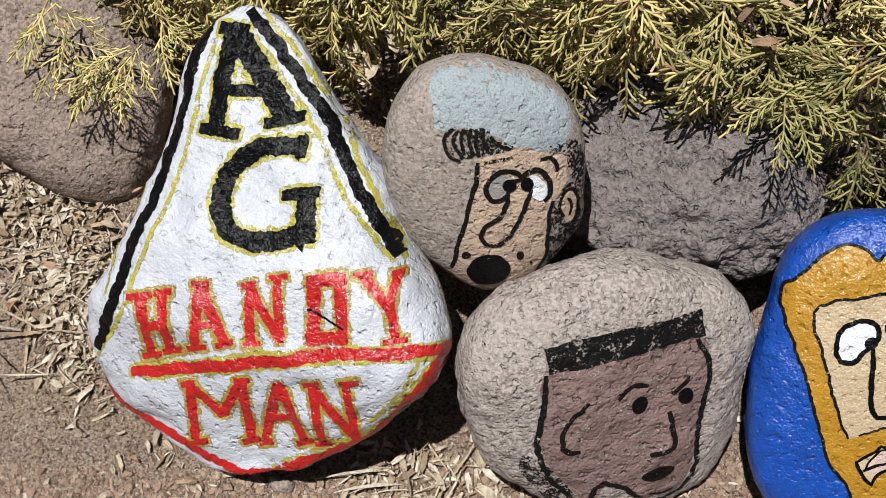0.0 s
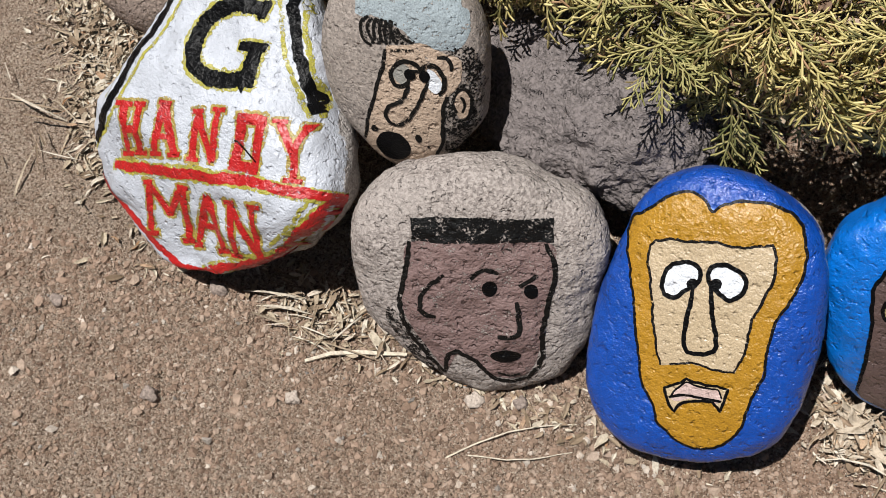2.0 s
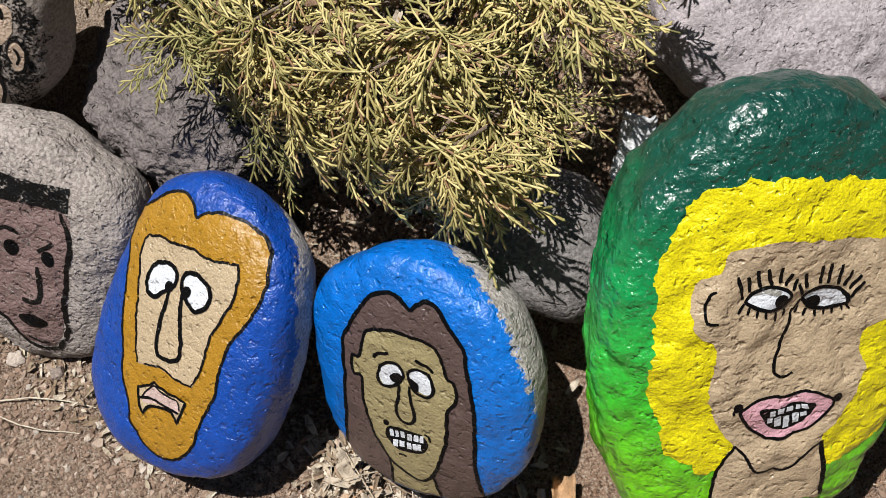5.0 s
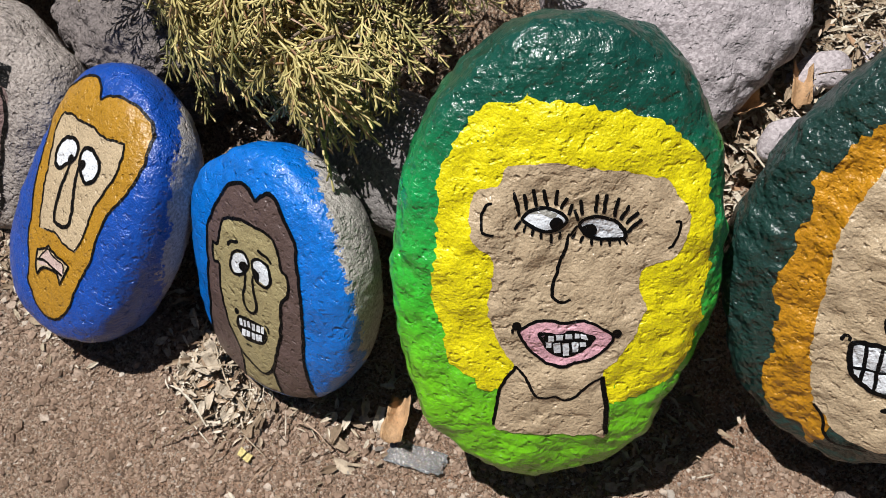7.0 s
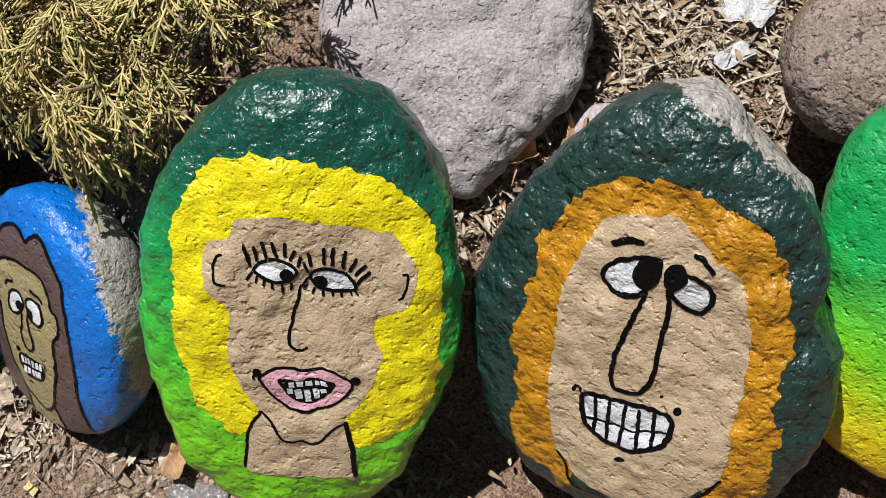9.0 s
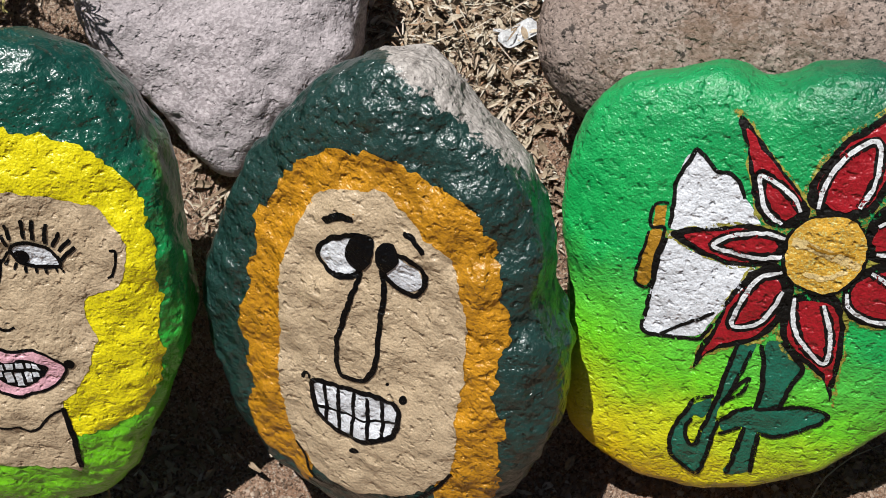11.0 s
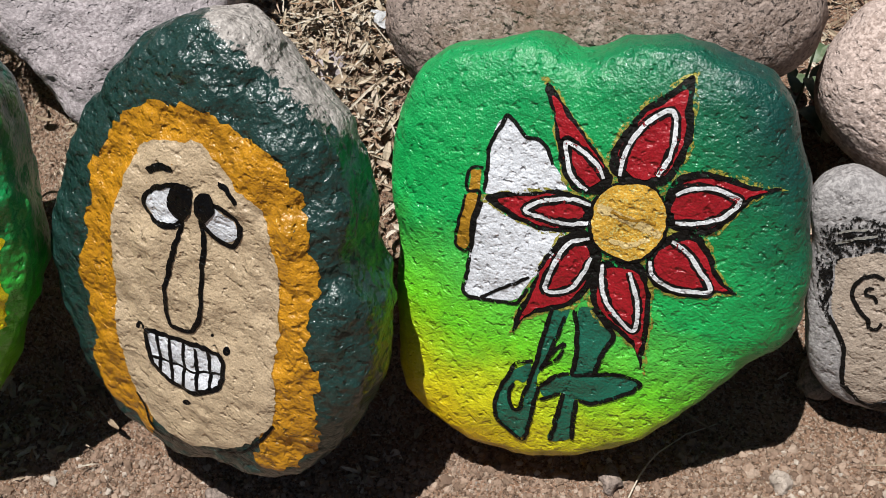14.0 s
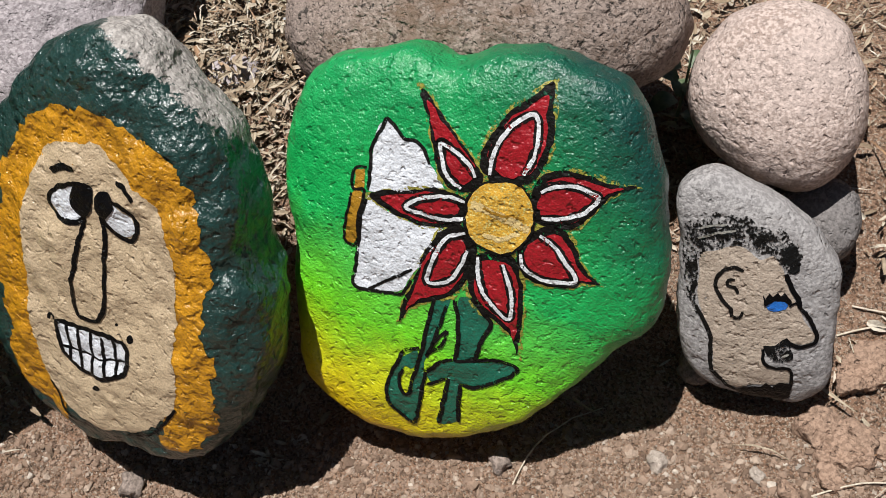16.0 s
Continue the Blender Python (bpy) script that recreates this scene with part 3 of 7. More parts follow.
line(white, "yellow_line", OLIVE, 1, 0.51, [(-9, 21.8), (-5.7, 19.6), (-1.7, 16.2), (2.2, 12.8), (4.5, 9.7), (6.9, 7.2), (9.5, 5), (12.4, 2.8)], smooth=False)
letter(white, "letter_a", BLACK, OLIVE, 0.69, [(1.96, [(-9.6, 20.6), (-8.2, 11.4)]), (2.31, [(-9.1, 20.7), (-1.6, 13.9)]), (1.15, [(-8.5, 15), (-3.8, 15.9)]), (1.15, [(-9.9, 10.8), (-5.5, 11.2)]), (1.15, [(-3.4, 12.7), (0.1, 14.4)]), (1.27, [(-11.2, 20.9), (-7.9, 21.2)])])
letter(white, "letter_g", BLACK, OLIVE, 0.77, [(1.10, [(0.6, 12.5), (0.9, 10.3)]), (1.87, [(0.5, 11.4), (-2.6, 10.6), (-5, 8.4), (-5.8, 5.5), (-5, 3.2), (-3.3, 1.8), (-0.9, 1.6), (1.8, 2.5), (3.4, 3.9)]), (1.10, [(0.4, 6.5), (3.9, 7.7)]), (1.98, [(2.8, 7.1), (4, 2.6)])])
letter(white, "letter_h", RED, TAWNY, 0.85, [(1.11, [(-11.2, -6.6), (-9.9, -12.6)]), (1.11, [(-9.2, -5.9), (-7.7, -11.6)]), (0.91, [(-10.4, -9.6), (-8, -8.6)]), (0.65, [(-12.9, -7.2), (-10.2, -6.2)]), (0.65, [(-11, -13.3), (-8.7, -12.2)]), (0.65, [(-10, -6), (-8.1, -5.3)]), (0.65, [(-8.6, -12), (-6.4, -11)])])
letter(white, "letter_a", RED, TAWNY, 0.75, [(0.98, [(-5.3, -3.9), (-4.8, -10)]), (1.10, [(-5.2, -3.9), (-1.8, -8.9)]), (0.69, [(-4.9, -8), (-2.6, -7.1)]), (0.58, [(-5.7, -10.7), (-3.7, -9.8)]), (0.58, [(-2.6, -9.4), (-1, -8.6)]), (0.64, [(-6.1, -4), (-4.5, -3.5)])])
letter(white, "letter_n", RED, TAWNY, 0.73, [(1.01, [(-0.3, -2.7), (0.8, -8.2)]), (1.01, [(-0.3, -2.7), (3.7, -7.1)]), (0.90, [(2.3, -1.1), (3.8, -7.3)]), (0.56, [(-1.2, -2.9), (0.3, -2.2)]), (0.56, [(1.4, -1.4), (3.3, -0.7)]), (0.56, [(0.1, -8.6), (1.8, -8)])])
letter(white, "letter_d", RED, TAWNY, 0.72, [(1.32, [(5.9, -0.2), (7.1, -6.2)]), (1.21, [(8.4, 0.4), (9.9, -5.4)]), (1.32, [(5.3, -0.7), (8.8, 0.5)]), (1.32, [(6.3, -6.3), (10.4, -5)])])
letter(white, "letter_y", RED, TAWNY, 0.65, [(0.90, [(10.4, 1.1), (13.5, -1.3)]), (0.80, [(13.3, 1.9), (13.5, -1.3)]), (0.85, [(13.5, -1.3), (14.7, -4)]), (0.50, [(9.5, 0.9), (11.1, 1.5)]), (0.50, [(12.7, 1.8), (13.6, 2.2)]), (0.60, [(13.7, -4.6), (15.8, -3.8)])])
line(white, "red_bar", RED, 2, 1.23, [(-12.4, -15.6), (-1.2, -11), (9.9, -6.8), (19.7, -4.1)], smooth=False)
line(white, "yellow_line", OLIVE, 1, 1.93, [(-12.6, -15.7), (-1.2, -11), (9.9, -6.8), (19.7, -4.1)], smooth=False)
line(white, "red_border", RED, 2, 1.03, [(19.3, -4.5), (18, -8.4), (15.5, -12.8), (13.2, -15.9), (8.5, -19.3), (4.2, -22.5), (0.6, -23.8), (-4.6, -22.3), (-10.3, -20.9), (-14.1, -19.7), (-17.8, -17.2)], smooth=False)
line(white, "yellow_line", OLIVE, 1, 1.70, [(19.3, -5), (17.9, -8.6), (15.5, -12.8), (13.3, -15.5), (8.5, -19), (3.9, -22.5)], smooth=False)
line(white, "yellow_line", OLIVE, 1, 0.43, [(17.4, -5.7), (16.4, -8.9), (13.3, -14)], smooth=False)
letter(white, "letter_m", RED, TAWNY, 0.78, [(1.05, [(-4.6, -21.1), (-5.2, -14.6)]), (1.05, [(-5.2, -14.6), (-1.7, -17.1)]), (0.92, [(-1.7, -17.1), (0.3, -12.5)]), (1.05, [(0.3, -12.5), (1.3, -19.2)]), (0.59, [(-6.2, -14.9), (-4.7, -14.2)]), (0.59, [(-0.4, -12.7), (1, -12.2)]), (0.65, [(-5.7, -22.1), (-3.2, -20.8)]), (0.65, [(0.4, -19.9), (2.2, -19)])])
letter(white, "letter_a", RED, TAWNY, 0.81, [(1.01, [(4, -11.7), (2.8, -18.8)]), (1.14, [(4, -11.7), (7, -17.5)]), (0.74, [(3.4, -16.1), (6.1, -15.1)]), (0.67, [(2.2, -19.6), (3.7, -18.8)]), (0.67, [(6.2, -18.3), (8, -17.3)])])
letter(white, "letter_n", RED, TAWNY, 0.75, [(0.93, [(7.5, -10.9), (9, -17.1)]), (0.99, [(7.5, -10.9), (12.3, -15.8)]), (0.87, [(11, -9.6), (12.3, -16.3)]), (0.56, [(6.6, -11.2), (8.2, -10.4)]), (0.56, [(10.3, -9.8), (12.2, -9)]), (0.56, [(8.2, -17.8), (9.8, -17.1)])])
line(white, "crack_line", BLACK, 3, 0.22, [(5.7, -3.4), (7.7, -3.7), (9.9, -4.4)])

# marks on the slate stone
patch(slate, "blue_cap", ICE, 1, [(-4.86, 11.56), (-4.18, 12.33), (-2.58, 12.6), (-0.69, 12.47), (2.01, 11.69), (4.72, 10.65), (6.61, 9.49), (7.87, 7.99), (8.14, 6.41), (7.57, 5.29), (6.24, 4.51), (4.5, 4.54), (2.88, 5.17), (1.39, 5.79), (0.13, 6.74), (-1.35, 7.34), (-2.94, 7.61), (-4.28, 7.77), (-4.97, 8.12), (-5, 10.08)], wobble=3)
patch(slate, "dark_lock", DRY_BLACK, 2, [(-3.92, 7.4), (-2.4, 7.67), (-0.01, 7.44), (0.35, 6.78), (1.19, 6.19), (2.46, 5.5), (1.81, 5.12), (0.45, 4.92), (-0.9, 4.83), (-2.25, 4.71), (-2.8, 4.57), (-3.59, 5.14), (-4.09, 5.99), (-4.16, 6.84)], wobble=2)
line(slate, "dark_stroke", SOOT, 3, 0.34, [(-3.15, 7.67), (-3.87, 7.19), (-4.08, 6.28), (-3.75, 5.13), (-2.75, 4.51)], wobble=1.2)
line(slate, "dark_stroke", SOOT, 3, 0.34, [(-2.84, 7.45), (-3.3, 6.7), (-3.02, 5.68), (-2.46, 4.82)], wobble=1.2)
line(slate, "dark_stroke", SOOT, 3, 0.34, [(-2.25, 7.56), (-2.5, 6.59), (-2.18, 5.22)], wobble=1.2)
line(slate, "dark_stroke", SOOT, 3, 0.34, [(-1.61, 7.56), (-1.86, 6.56), (-1.59, 5.1)], wobble=1.2)
line(slate, "dark_stroke", SOOT, 3, 0.34, [(-0.97, 7.54), (-1.16, 6.43), (-0.89, 5.07)], wobble=1.2)
line(slate, "dark_stroke", SOOT, 3, 0.34, [(-0.38, 7.4), (-0.41, 6.41), (-0.08, 5.15)], wobble=1.2)
line(slate, "dark_stroke", SOOT, 3, 0.34, [(0.24, 6.79), (0.85, 5.81), (2.08, 5.34)], wobble=1.2)
patch(slate, "dark_side", DRY_BLACK, 1, [(5.86, 4.65), (6.96, 5.02), (7.96, 5.16), (8.95, 3.59), (9.48, 1.24), (9.49, -1.56), (9.22, -3.6), (8.39, -6.71), (7.13, -8.45), (6.16, -9.58), (5.32, -8.79), (5.46, -6.19), (5.57, -3.91), (5.45, -2.17), (6.01, -0.98), (6.97, 0.08), (7.52, 1.23), (7.51, 3.05), (7.12, 3.74)], wobble=3)
patch(slate, "dark_patch", DRY_BLACK, 1.5, [(6.13, 4.47), (7.91, 5.02), (8.71, 3.7), (9.1, 1.03), (8.41, -0.8), (7.47, 0.92), (7.57, 3.03)], wobble=3)
patch(slate, "dark_patch", DRY_BLACK, 1.5, [(5.68, -4.29), (7, -4.13), (8.49, -4.97), (7.66, -7.74), (6.38, -9.31), (5.49, -8.28)], wobble=3)
patch(slate, "tan_patch", SAND, 2, [(-1.02, 4.54), (-0.09, 4.81), (1.81, 5.12), (3.15, 5.33), (5.04, 4.54), (6.95, 3.78), (7.51, 2.87), (7.47, 1.24), (6.97, 0.08), (5.96, -0.96), (5.39, -2.47), (5.29, -5.37), (5.01, -7.72), (4.32, -9.39), (2.97, -11.19), (1.26, -12.51), (-0.34, -12.69), (-1.89, -12.34), (-3.55, -10.72), (-4.42, -8.62), (-4.19, -6.72), (-3.49, -4.4), (-2.81, -1.94), (-2.05, 0.31), (-1.43, 2.16)], wobble=1.5)
line(slate, "dark_line", SOOT, 3, 0.46, [(-1.19, 4.26), (-1.36, 2.47), (-1.87, 0.61), (-2.64, -1.94), (-3.51, -4.77), (-4.39, -8.09)], wobble=1.2)
line(slate, "dark_line", DRY_BLACK, 3, 0.34, [(-0.66, 3.95), (0.71, 4.33), (2.87, 4.47)], wobble=1.2)
line(slate, "dark_line", SOOT, 3, 0.40, [(4.82, 3.83), (5.8, 3.66), (6.4, 2.82), (6.29, 2.24)], wobble=1.2)
patch(slate, "grey_oval", GREY_PAINT, 3, [(1.89, 1.38), (1.67, 0.66), (1.14, 0.22), (0.49, 0.26), (-0.01, 0.73), (-0.19, 1.47), (0.03, 2.18), (0.56, 2.6), (1.2, 2.57), (1.71, 2.13)], wobble=0.8)
line(slate, "dark_line", SOOT, 4, 0.51, [(3.11, 2.1), (2.46, 2.82), (1.49, 3.12), (0.39, 2.73), (-0.35, 1.78), (-0.49, 0.86), (-0.07, 0.09), (0.7, -0.06), (1.54, 0.4)], wobble=1.2)
patch(slate, "white_oval", WHITE_PAINT, 4, [(3.71, 2.3), (4.58, 2.02), (5.24, 0.98), (5.29, -0.06), (4.78, -0.6), (4.12, -0.23), (3.69, 0.6)])
line(slate, "dark_line", SOOT, 5, 0.51, [(2.83, 1.99), (3.5, 2.77), (4.48, 2.77), (5.3, 2.06), (5.74, 0.77), (5.51, -0.24), (4.95, -0.63)], wobble=1.2)
patch(slate, "dark_dot", BLACK, 5, [(2.44, 1.46), (2.31, 1.06), (1.97, 0.84), (1.56, 0.86), (1.24, 1.13), (1.13, 1.55), (1.26, 1.94), (1.59, 2.17), (2, 2.16), (2.32, 1.89)], wobble=0.8)
patch(slate, "dark_dot", BLACK, 5, [(4.14, 1.32), (4.01, 0.88), (3.67, 0.63), (3.27, 0.66), (2.94, 0.97), (2.82, 1.43), (2.95, 1.85), (3.29, 2.11), (3.69, 2.07), (4.02, 1.76)], wobble=0.8)
line(slate, "dark_line", SOOT, 5, 0.51, [(1.73, 1.83), (2.67, 2), (3.65, 1.66)], wobble=1.2)
line(slate, "dark_line", SOOT, 5, 0.46, [(1.72, 1.07), (1.41, -0.47), (0.82, -1.73), (-0.03, -2.33), (-0.88, -2.73), (-1.26, -3.82), (-0.78, -4.82), (0.17, -5.05), (1.32, -4.42), (2.19, -3.11), (3.05, -1.54), (3.57, -0.01), (3.86, 0.9)], wobble=1.2)
patch(slate, "black_oval", BLACK, 4, [(1.47, -8.28), (1.03, -9.58), (-0.07, -10.39), (-1.42, -10.52), (-2.47, -9.75), (-2.82, -8.35), (-2.35, -7.05), (-1.26, -6.27), (0.05, -6.27), (1.09, -7.08)], wobble=0.8)
patch(slate, "dark_dot", SOOT, 4, [(-2.37, -6.14), (-2.47, -6.42), (-2.71, -6.59), (-2.99, -6.62), (-3.22, -6.47), (-3.29, -6.21), (-3.19, -5.94), (-2.95, -5.74), (-2.67, -5.71), (-2.44, -5.86)], wobble=0.8)
patch(slate, "dark_dot", SOOT, 4, [(2.93, -6.87), (2.85, -7.23), (2.64, -7.43), (2.4, -7.39), (2.2, -7.14), (2.13, -6.76), (2.21, -6.4), (2.41, -6.2), (2.66, -6.25), (2.86, -6.51)], wobble=0.8)
patch(slate, "dark_dot", SOOT, 4, [(3.73, -8), (3.69, -8.14), (3.61, -8.21), (3.5, -8.18), (3.41, -8.07), (3.38, -7.9), (3.41, -7.75), (3.5, -7.68), (3.61, -7.71), (3.7, -7.83)], wobble=0.8)
line(slate, "dark_line", SOOT, 3, 0.40, [(6.01, -0.91), (5.51, -2.37), (5.4, -5), (5.18, -7.35), (4.32, -9.39), (3.38, -10.68)], wobble=1.2)
patch(slate, "tan_oval", SAND, 3, [(6.99, -3.22), (6.64, -2.11), (6.86, -0.84), (7.53, -0.13), (8.12, -0.69), (8.32, -2.38), (7.87, -3.86), (7.29, -3.94)])
line(slate, "dark_line", SOOT, 4, 0.34, [(6.93, -3), (6.58, -1.96), (6.8, -0.76), (7.53, -0), (8.18, -0.66), (8.38, -2.41), (7.93, -3.89), (7.17, -4.04)], wobble=1.2)
line(slate, "dark_line", SOOT, 4, 0.29, [(7.48, -1.01), (7.84, -1.97), (7.57, -3.07)], wobble=1.2)

# marks on the mauve stone
patch(mauve, "mauve_patch", MAUVE_PAINT, 1, [(-7.2, 8.3), (0.7, 8.4), (8.3, 8.1), (9.2, 5.2), (8.1, 0.2), (7.3, -6.1), (5.5, -11.1), (1.7, -11.8), (-1, -9.1), (-2.9, -7.8), (-4.6, -10.6), (-6.3, -7.9), (-9, -1.3), (-8.4, 3.9)])
patch(mauve, "black_band", BAND_BLACK, 2, [(-7.1, 11.2), (0.8, 11.3), (9.1, 10.7), (9.2, 8), (2, 8.1), (-7.2, 8.2)], smooth=False)
line(mauve, "black_line", SOOT, 2, 0.61, [(-7.4, 8.2), (-8.3, 3.9), (-9.4, -0.8), (-8.3, -5.4), (-5, -11.4)])
line(mauve, "black_line", SOOT, 2, 0.62, [(-5, -11.4), (-4, -8.2), (-2.4, -7.7), (-0.4, -9.6), (1.9, -12.3), (5, -12.2), (7.1, -8.9), (7.5, -4.4), (8.4, 0.2), (9.1, 4.5), (8.3, 8)])
oval(mauve, "black_dot", BLACK, 3, 1.5, 2.1, 0.86, 1.10, -3)
oval(mauve, "black_dot", BLACK, 3, 6.4, 1.8, 0.80, 0.95, 0)
line(mauve, "black_line", SOOT, 3, 0.50, [(-0.5, 3.6), (0.9, 4.6), (2.7, 4)])
line(mauve, "black_line", SOOT, 3, 0.52, [(5, 2.4), (7.1, 3.8)])
line(mauve, "black_line", SOOT, 3, 0.62, [(4.5, 0.1), (4.9, -2.5), (4.5, -4.4), (2.1, -4.8)])
oval(mauve, "black_oval", BLACK, 3, 3.0, -7.9, 1.90, 0.95, 0)
line(mauve, "black_line", SOOT, 3, 0.35, [(1.8, -10.8), (3.1, -11.5), (4.5, -11)])
line(mauve, "black_line", SOOT, 3, 0.57, [(-3.6, 4.1), (-5.7, 2.5), (-6.8, 0.3), (-6.6, -1.4), (-5, -1.9)])
patch(mauve, "dark_smudge", DRY_BLACK, 1, [(-11, -1.3), (-9.1, -2.4), (-6.9, -6.6), (-5.1, -11.5), (-7.1, -13.1), (-9.7, -7.8), (-11.3, -3.8)])

# marks on the gold stone
patch(gold, "ochre_patch", OCHRE, 1, [(-10.64, 5.6), (-11.39, 8), (-11.16, 9.63), (-9.64, 11.21), (-8.31, 12.76), (-6.87, 13.84), (-5.59, 14.23), (-4.21, 13.96), (-2.93, 13.12), (-2.38, 13.95), (-1.01, 14.74), (0.73, 15.3), (2.24, 15.45), (3.85, 15.29), (5.54, 14.83), (6.77, 13.38), (7.57, 11.76), (7.81, 10.24), (7.87, 8.62), (7.63, 6.53), (7.09, 4.3), (7.1, 2.21), (7.31, -0.56), (7.62, -2.59), (7.33, -4.93), (7.33, -7.22), (7.3, -8.79), (6.9, -10.57), (5.65, -12.4), (3.57, -13.76), (1.51, -13.85), (-0.44, -13.1), (-1.68, -12.43), (-2.7, -10.53), (-4.04, -9.22), (-4.97, -7.7), (-6.21, -4.82), (-7.41, -1.57), (-8.39, 0.93), (-9.56, 3.27)], wobble=1.5)
line(gold, "black_line", THIN_BLACK, 2, 0.30, [(-10.64, 5.6), (-11.39, 8), (-11.16, 9.63), (-9.64, 11.21), (-8.31, 12.76), (-6.87, 13.84), (-5.59, 14.23), (-4.21, 13.96), (-2.93, 13.12), (-2.38, 13.95), (-1.01, 14.74), (0.73, 15.3), (2.24, 15.45), (3.85, 15.29), (5.54, 14.83), (6.77, 13.38), (7.57, 11.76), (7.81, 10.24), (7.87, 8.62), (7.63, 6.53), (7.09, 4.3), (7.1, 2.21), (7.31, -0.56), (7.62, -2.59), (7.33, -4.93), (7.33, -7.22), (7.3, -8.79), (6.9, -10.57), (5.65, -12.4), (3.57, -13.76), (1.51, -13.85), (-0.44, -13.1), (-1.68, -12.43), (-2.7, -10.53), (-4.04, -9.22), (-4.97, -7.7), (-6.21, -4.82), (-7.41, -1.57), (-8.39, 0.93), (-9.56, 3.27)], closed=True, wobble=1.5)
patch(gold, "cream_patch", CREAM, 2, [(-3.28, -5.42), (-4.44, -3.27), (-5.87, 0.2), (-7.39, 4.23), (-8.25, 6), (-8.33, 7.35), (-7.83, 8.12), (-6.46, 8.79), (-5.1, 8.97), (-3.25, 9.67), (-1.72, 10.16), (-0.05, 10.17), (1.47, 10.59), (2.88, 11.23), (4.15, 11.68), (4.89, 10.62), (5.16, 9.25), (5.34, 7.79), (4.99, 5.47), (4.61, 3.39), (4.78, 1.32), (5.04, -0.57), (4.63, -3.23), (3.23, -3.52), (1.56, -3.73), (-0.25, -4), (-1.98, -4.92)], smooth=False)
line(gold, "black_line", THIN_BLACK, 3, 0.30, [(-3.28, -5.42), (-4.44, -3.27), (-5.87, 0.2), (-7.39, 4.23), (-8.25, 6), (-8.33, 7.35), (-7.83, 8.12), (-6.46, 8.79), (-5.1, 8.97), (-3.25, 9.67), (-1.72, 10.16), (-0.05, 10.17), (1.47, 10.59), (2.88, 11.23), (4.15, 11.68), (4.89, 10.62), (5.16, 9.25), (5.34, 7.79), (4.99, 5.47), (4.61, 3.39), (4.78, 1.32), (5.04, -0.57), (4.63, -3.23)], smooth=False, wobble=1.5)
line(gold, "black_line", THIN_BLACK, 3, 0.23, [(-2.19, -4.93), (-0.15, -3.88), (1.89, -3.66), (4.63, -3.23)], wobble=1.2)
patch(gold, "white_oval", WHITE_PAINT, 3, [(-5.52, 3.57), (-5.73, 4.89), (-5.21, 5.94), (-4.06, 6.73), (-2.8, 6.74), (-2.07, 6), (-2.27, 5.09), (-2.92, 4.25), (-3.35, 3.37), (-4.23, 2.82), (-5.1, 2.88)])
line(gold, "black_ring", BLACK, 4, 0.51, [(-5.62, 3.18), (-5.86, 4.84), (-5.38, 6.01), (-4.12, 6.92), (-2.74, 6.97), (-1.99, 6.17), (-2.12, 5.08), (-3.14, 3.81), (-3.87, 2.82), (-4.86, 2.56)], closed=True, wobble=1.2)
patch(gold, "black_dot", BLACK, 5, [(-1.94, 5.15), (-1.94, 4.74), (-2.18, 4.39), (-2.57, 4.23), (-2.95, 4.32), (-3.18, 4.64), (-3.18, 5.05), (-2.94, 5.41), (-2.55, 5.56), (-2.17, 5.46)], wobble=0.8)
patch(gold, "white_oval", WHITE_PAINT, 3, [(-1.04, 6.4), (-1.11, 7.27), (-0.32, 7.99), (1.05, 7.9), (2.24, 7.32), (2.88, 6.33), (2.56, 5.23), (1.74, 4.72), (0.65, 5), (-0.37, 5.63)])
line(gold, "black_ring", BLACK, 4, 0.51, [(-1.12, 6.24), (-1.29, 7.2), (-0.46, 8.01), (0.99, 8.08), (2.32, 7.49), (2.92, 6.21), (2.56, 5.23), (1.48, 4.48), (0.31, 5.01), (-0.72, 5.63)], closed=True, wobble=1.2)
patch(gold, "black_dot", BLACK, 5, [(0.45, 6.02), (0.46, 5.62), (0.23, 5.28), (-0.15, 5.13), (-0.53, 5.23), (-0.76, 5.55), (-0.76, 5.96), (-0.53, 6.29), (-0.15, 6.44), (0.22, 6.34)], wobble=0.8)
line(gold, "black_line", BLACK, 4, 0.51, [(-2.42, 4.47), (-2.13, 2.8), (-1.98, 0.72), (-1.62, -1.69), (-1.21, -2.63), (-0.33, -2.77), (1.09, -2.16), (1.91, -1.44), (1.82, -0.46), (1.04, 1.23), (0.22, 3.05), (-0.52, 5.23)], wobble=1.2)
patch(gold, "white_patch", CREAM, 2.6, [(-2.08, -7.96), (-1.06, -6.96), (-0.48, -6.46), (0.06, -5.82), (0.79, -5.86), (2.18, -5.75), (3.42, -5.29), (4.57, -5.34), (4.62, -6.45), (4.6, -8.2), (3.92, -7.72), (3.33, -7.38), (1.74, -7.96), (0.52, -8.68), (-0.02, -9.32), (-0.25, -10.28), (-0.97, -9.74), (-1.59, -8.88)], smooth=False)
patch(gold, "pink_patch", PALE_PINK, 3, [(-1.14, -8.68), (-0.62, -7.22), (0.17, -6.23), (1.24, -6.18), (2.58, -5.95), (3.55, -5.78), (4.28, -6.67), (4, -7.3), (2.67, -7.54), (1.05, -8.05), (-0.16, -8.84)])
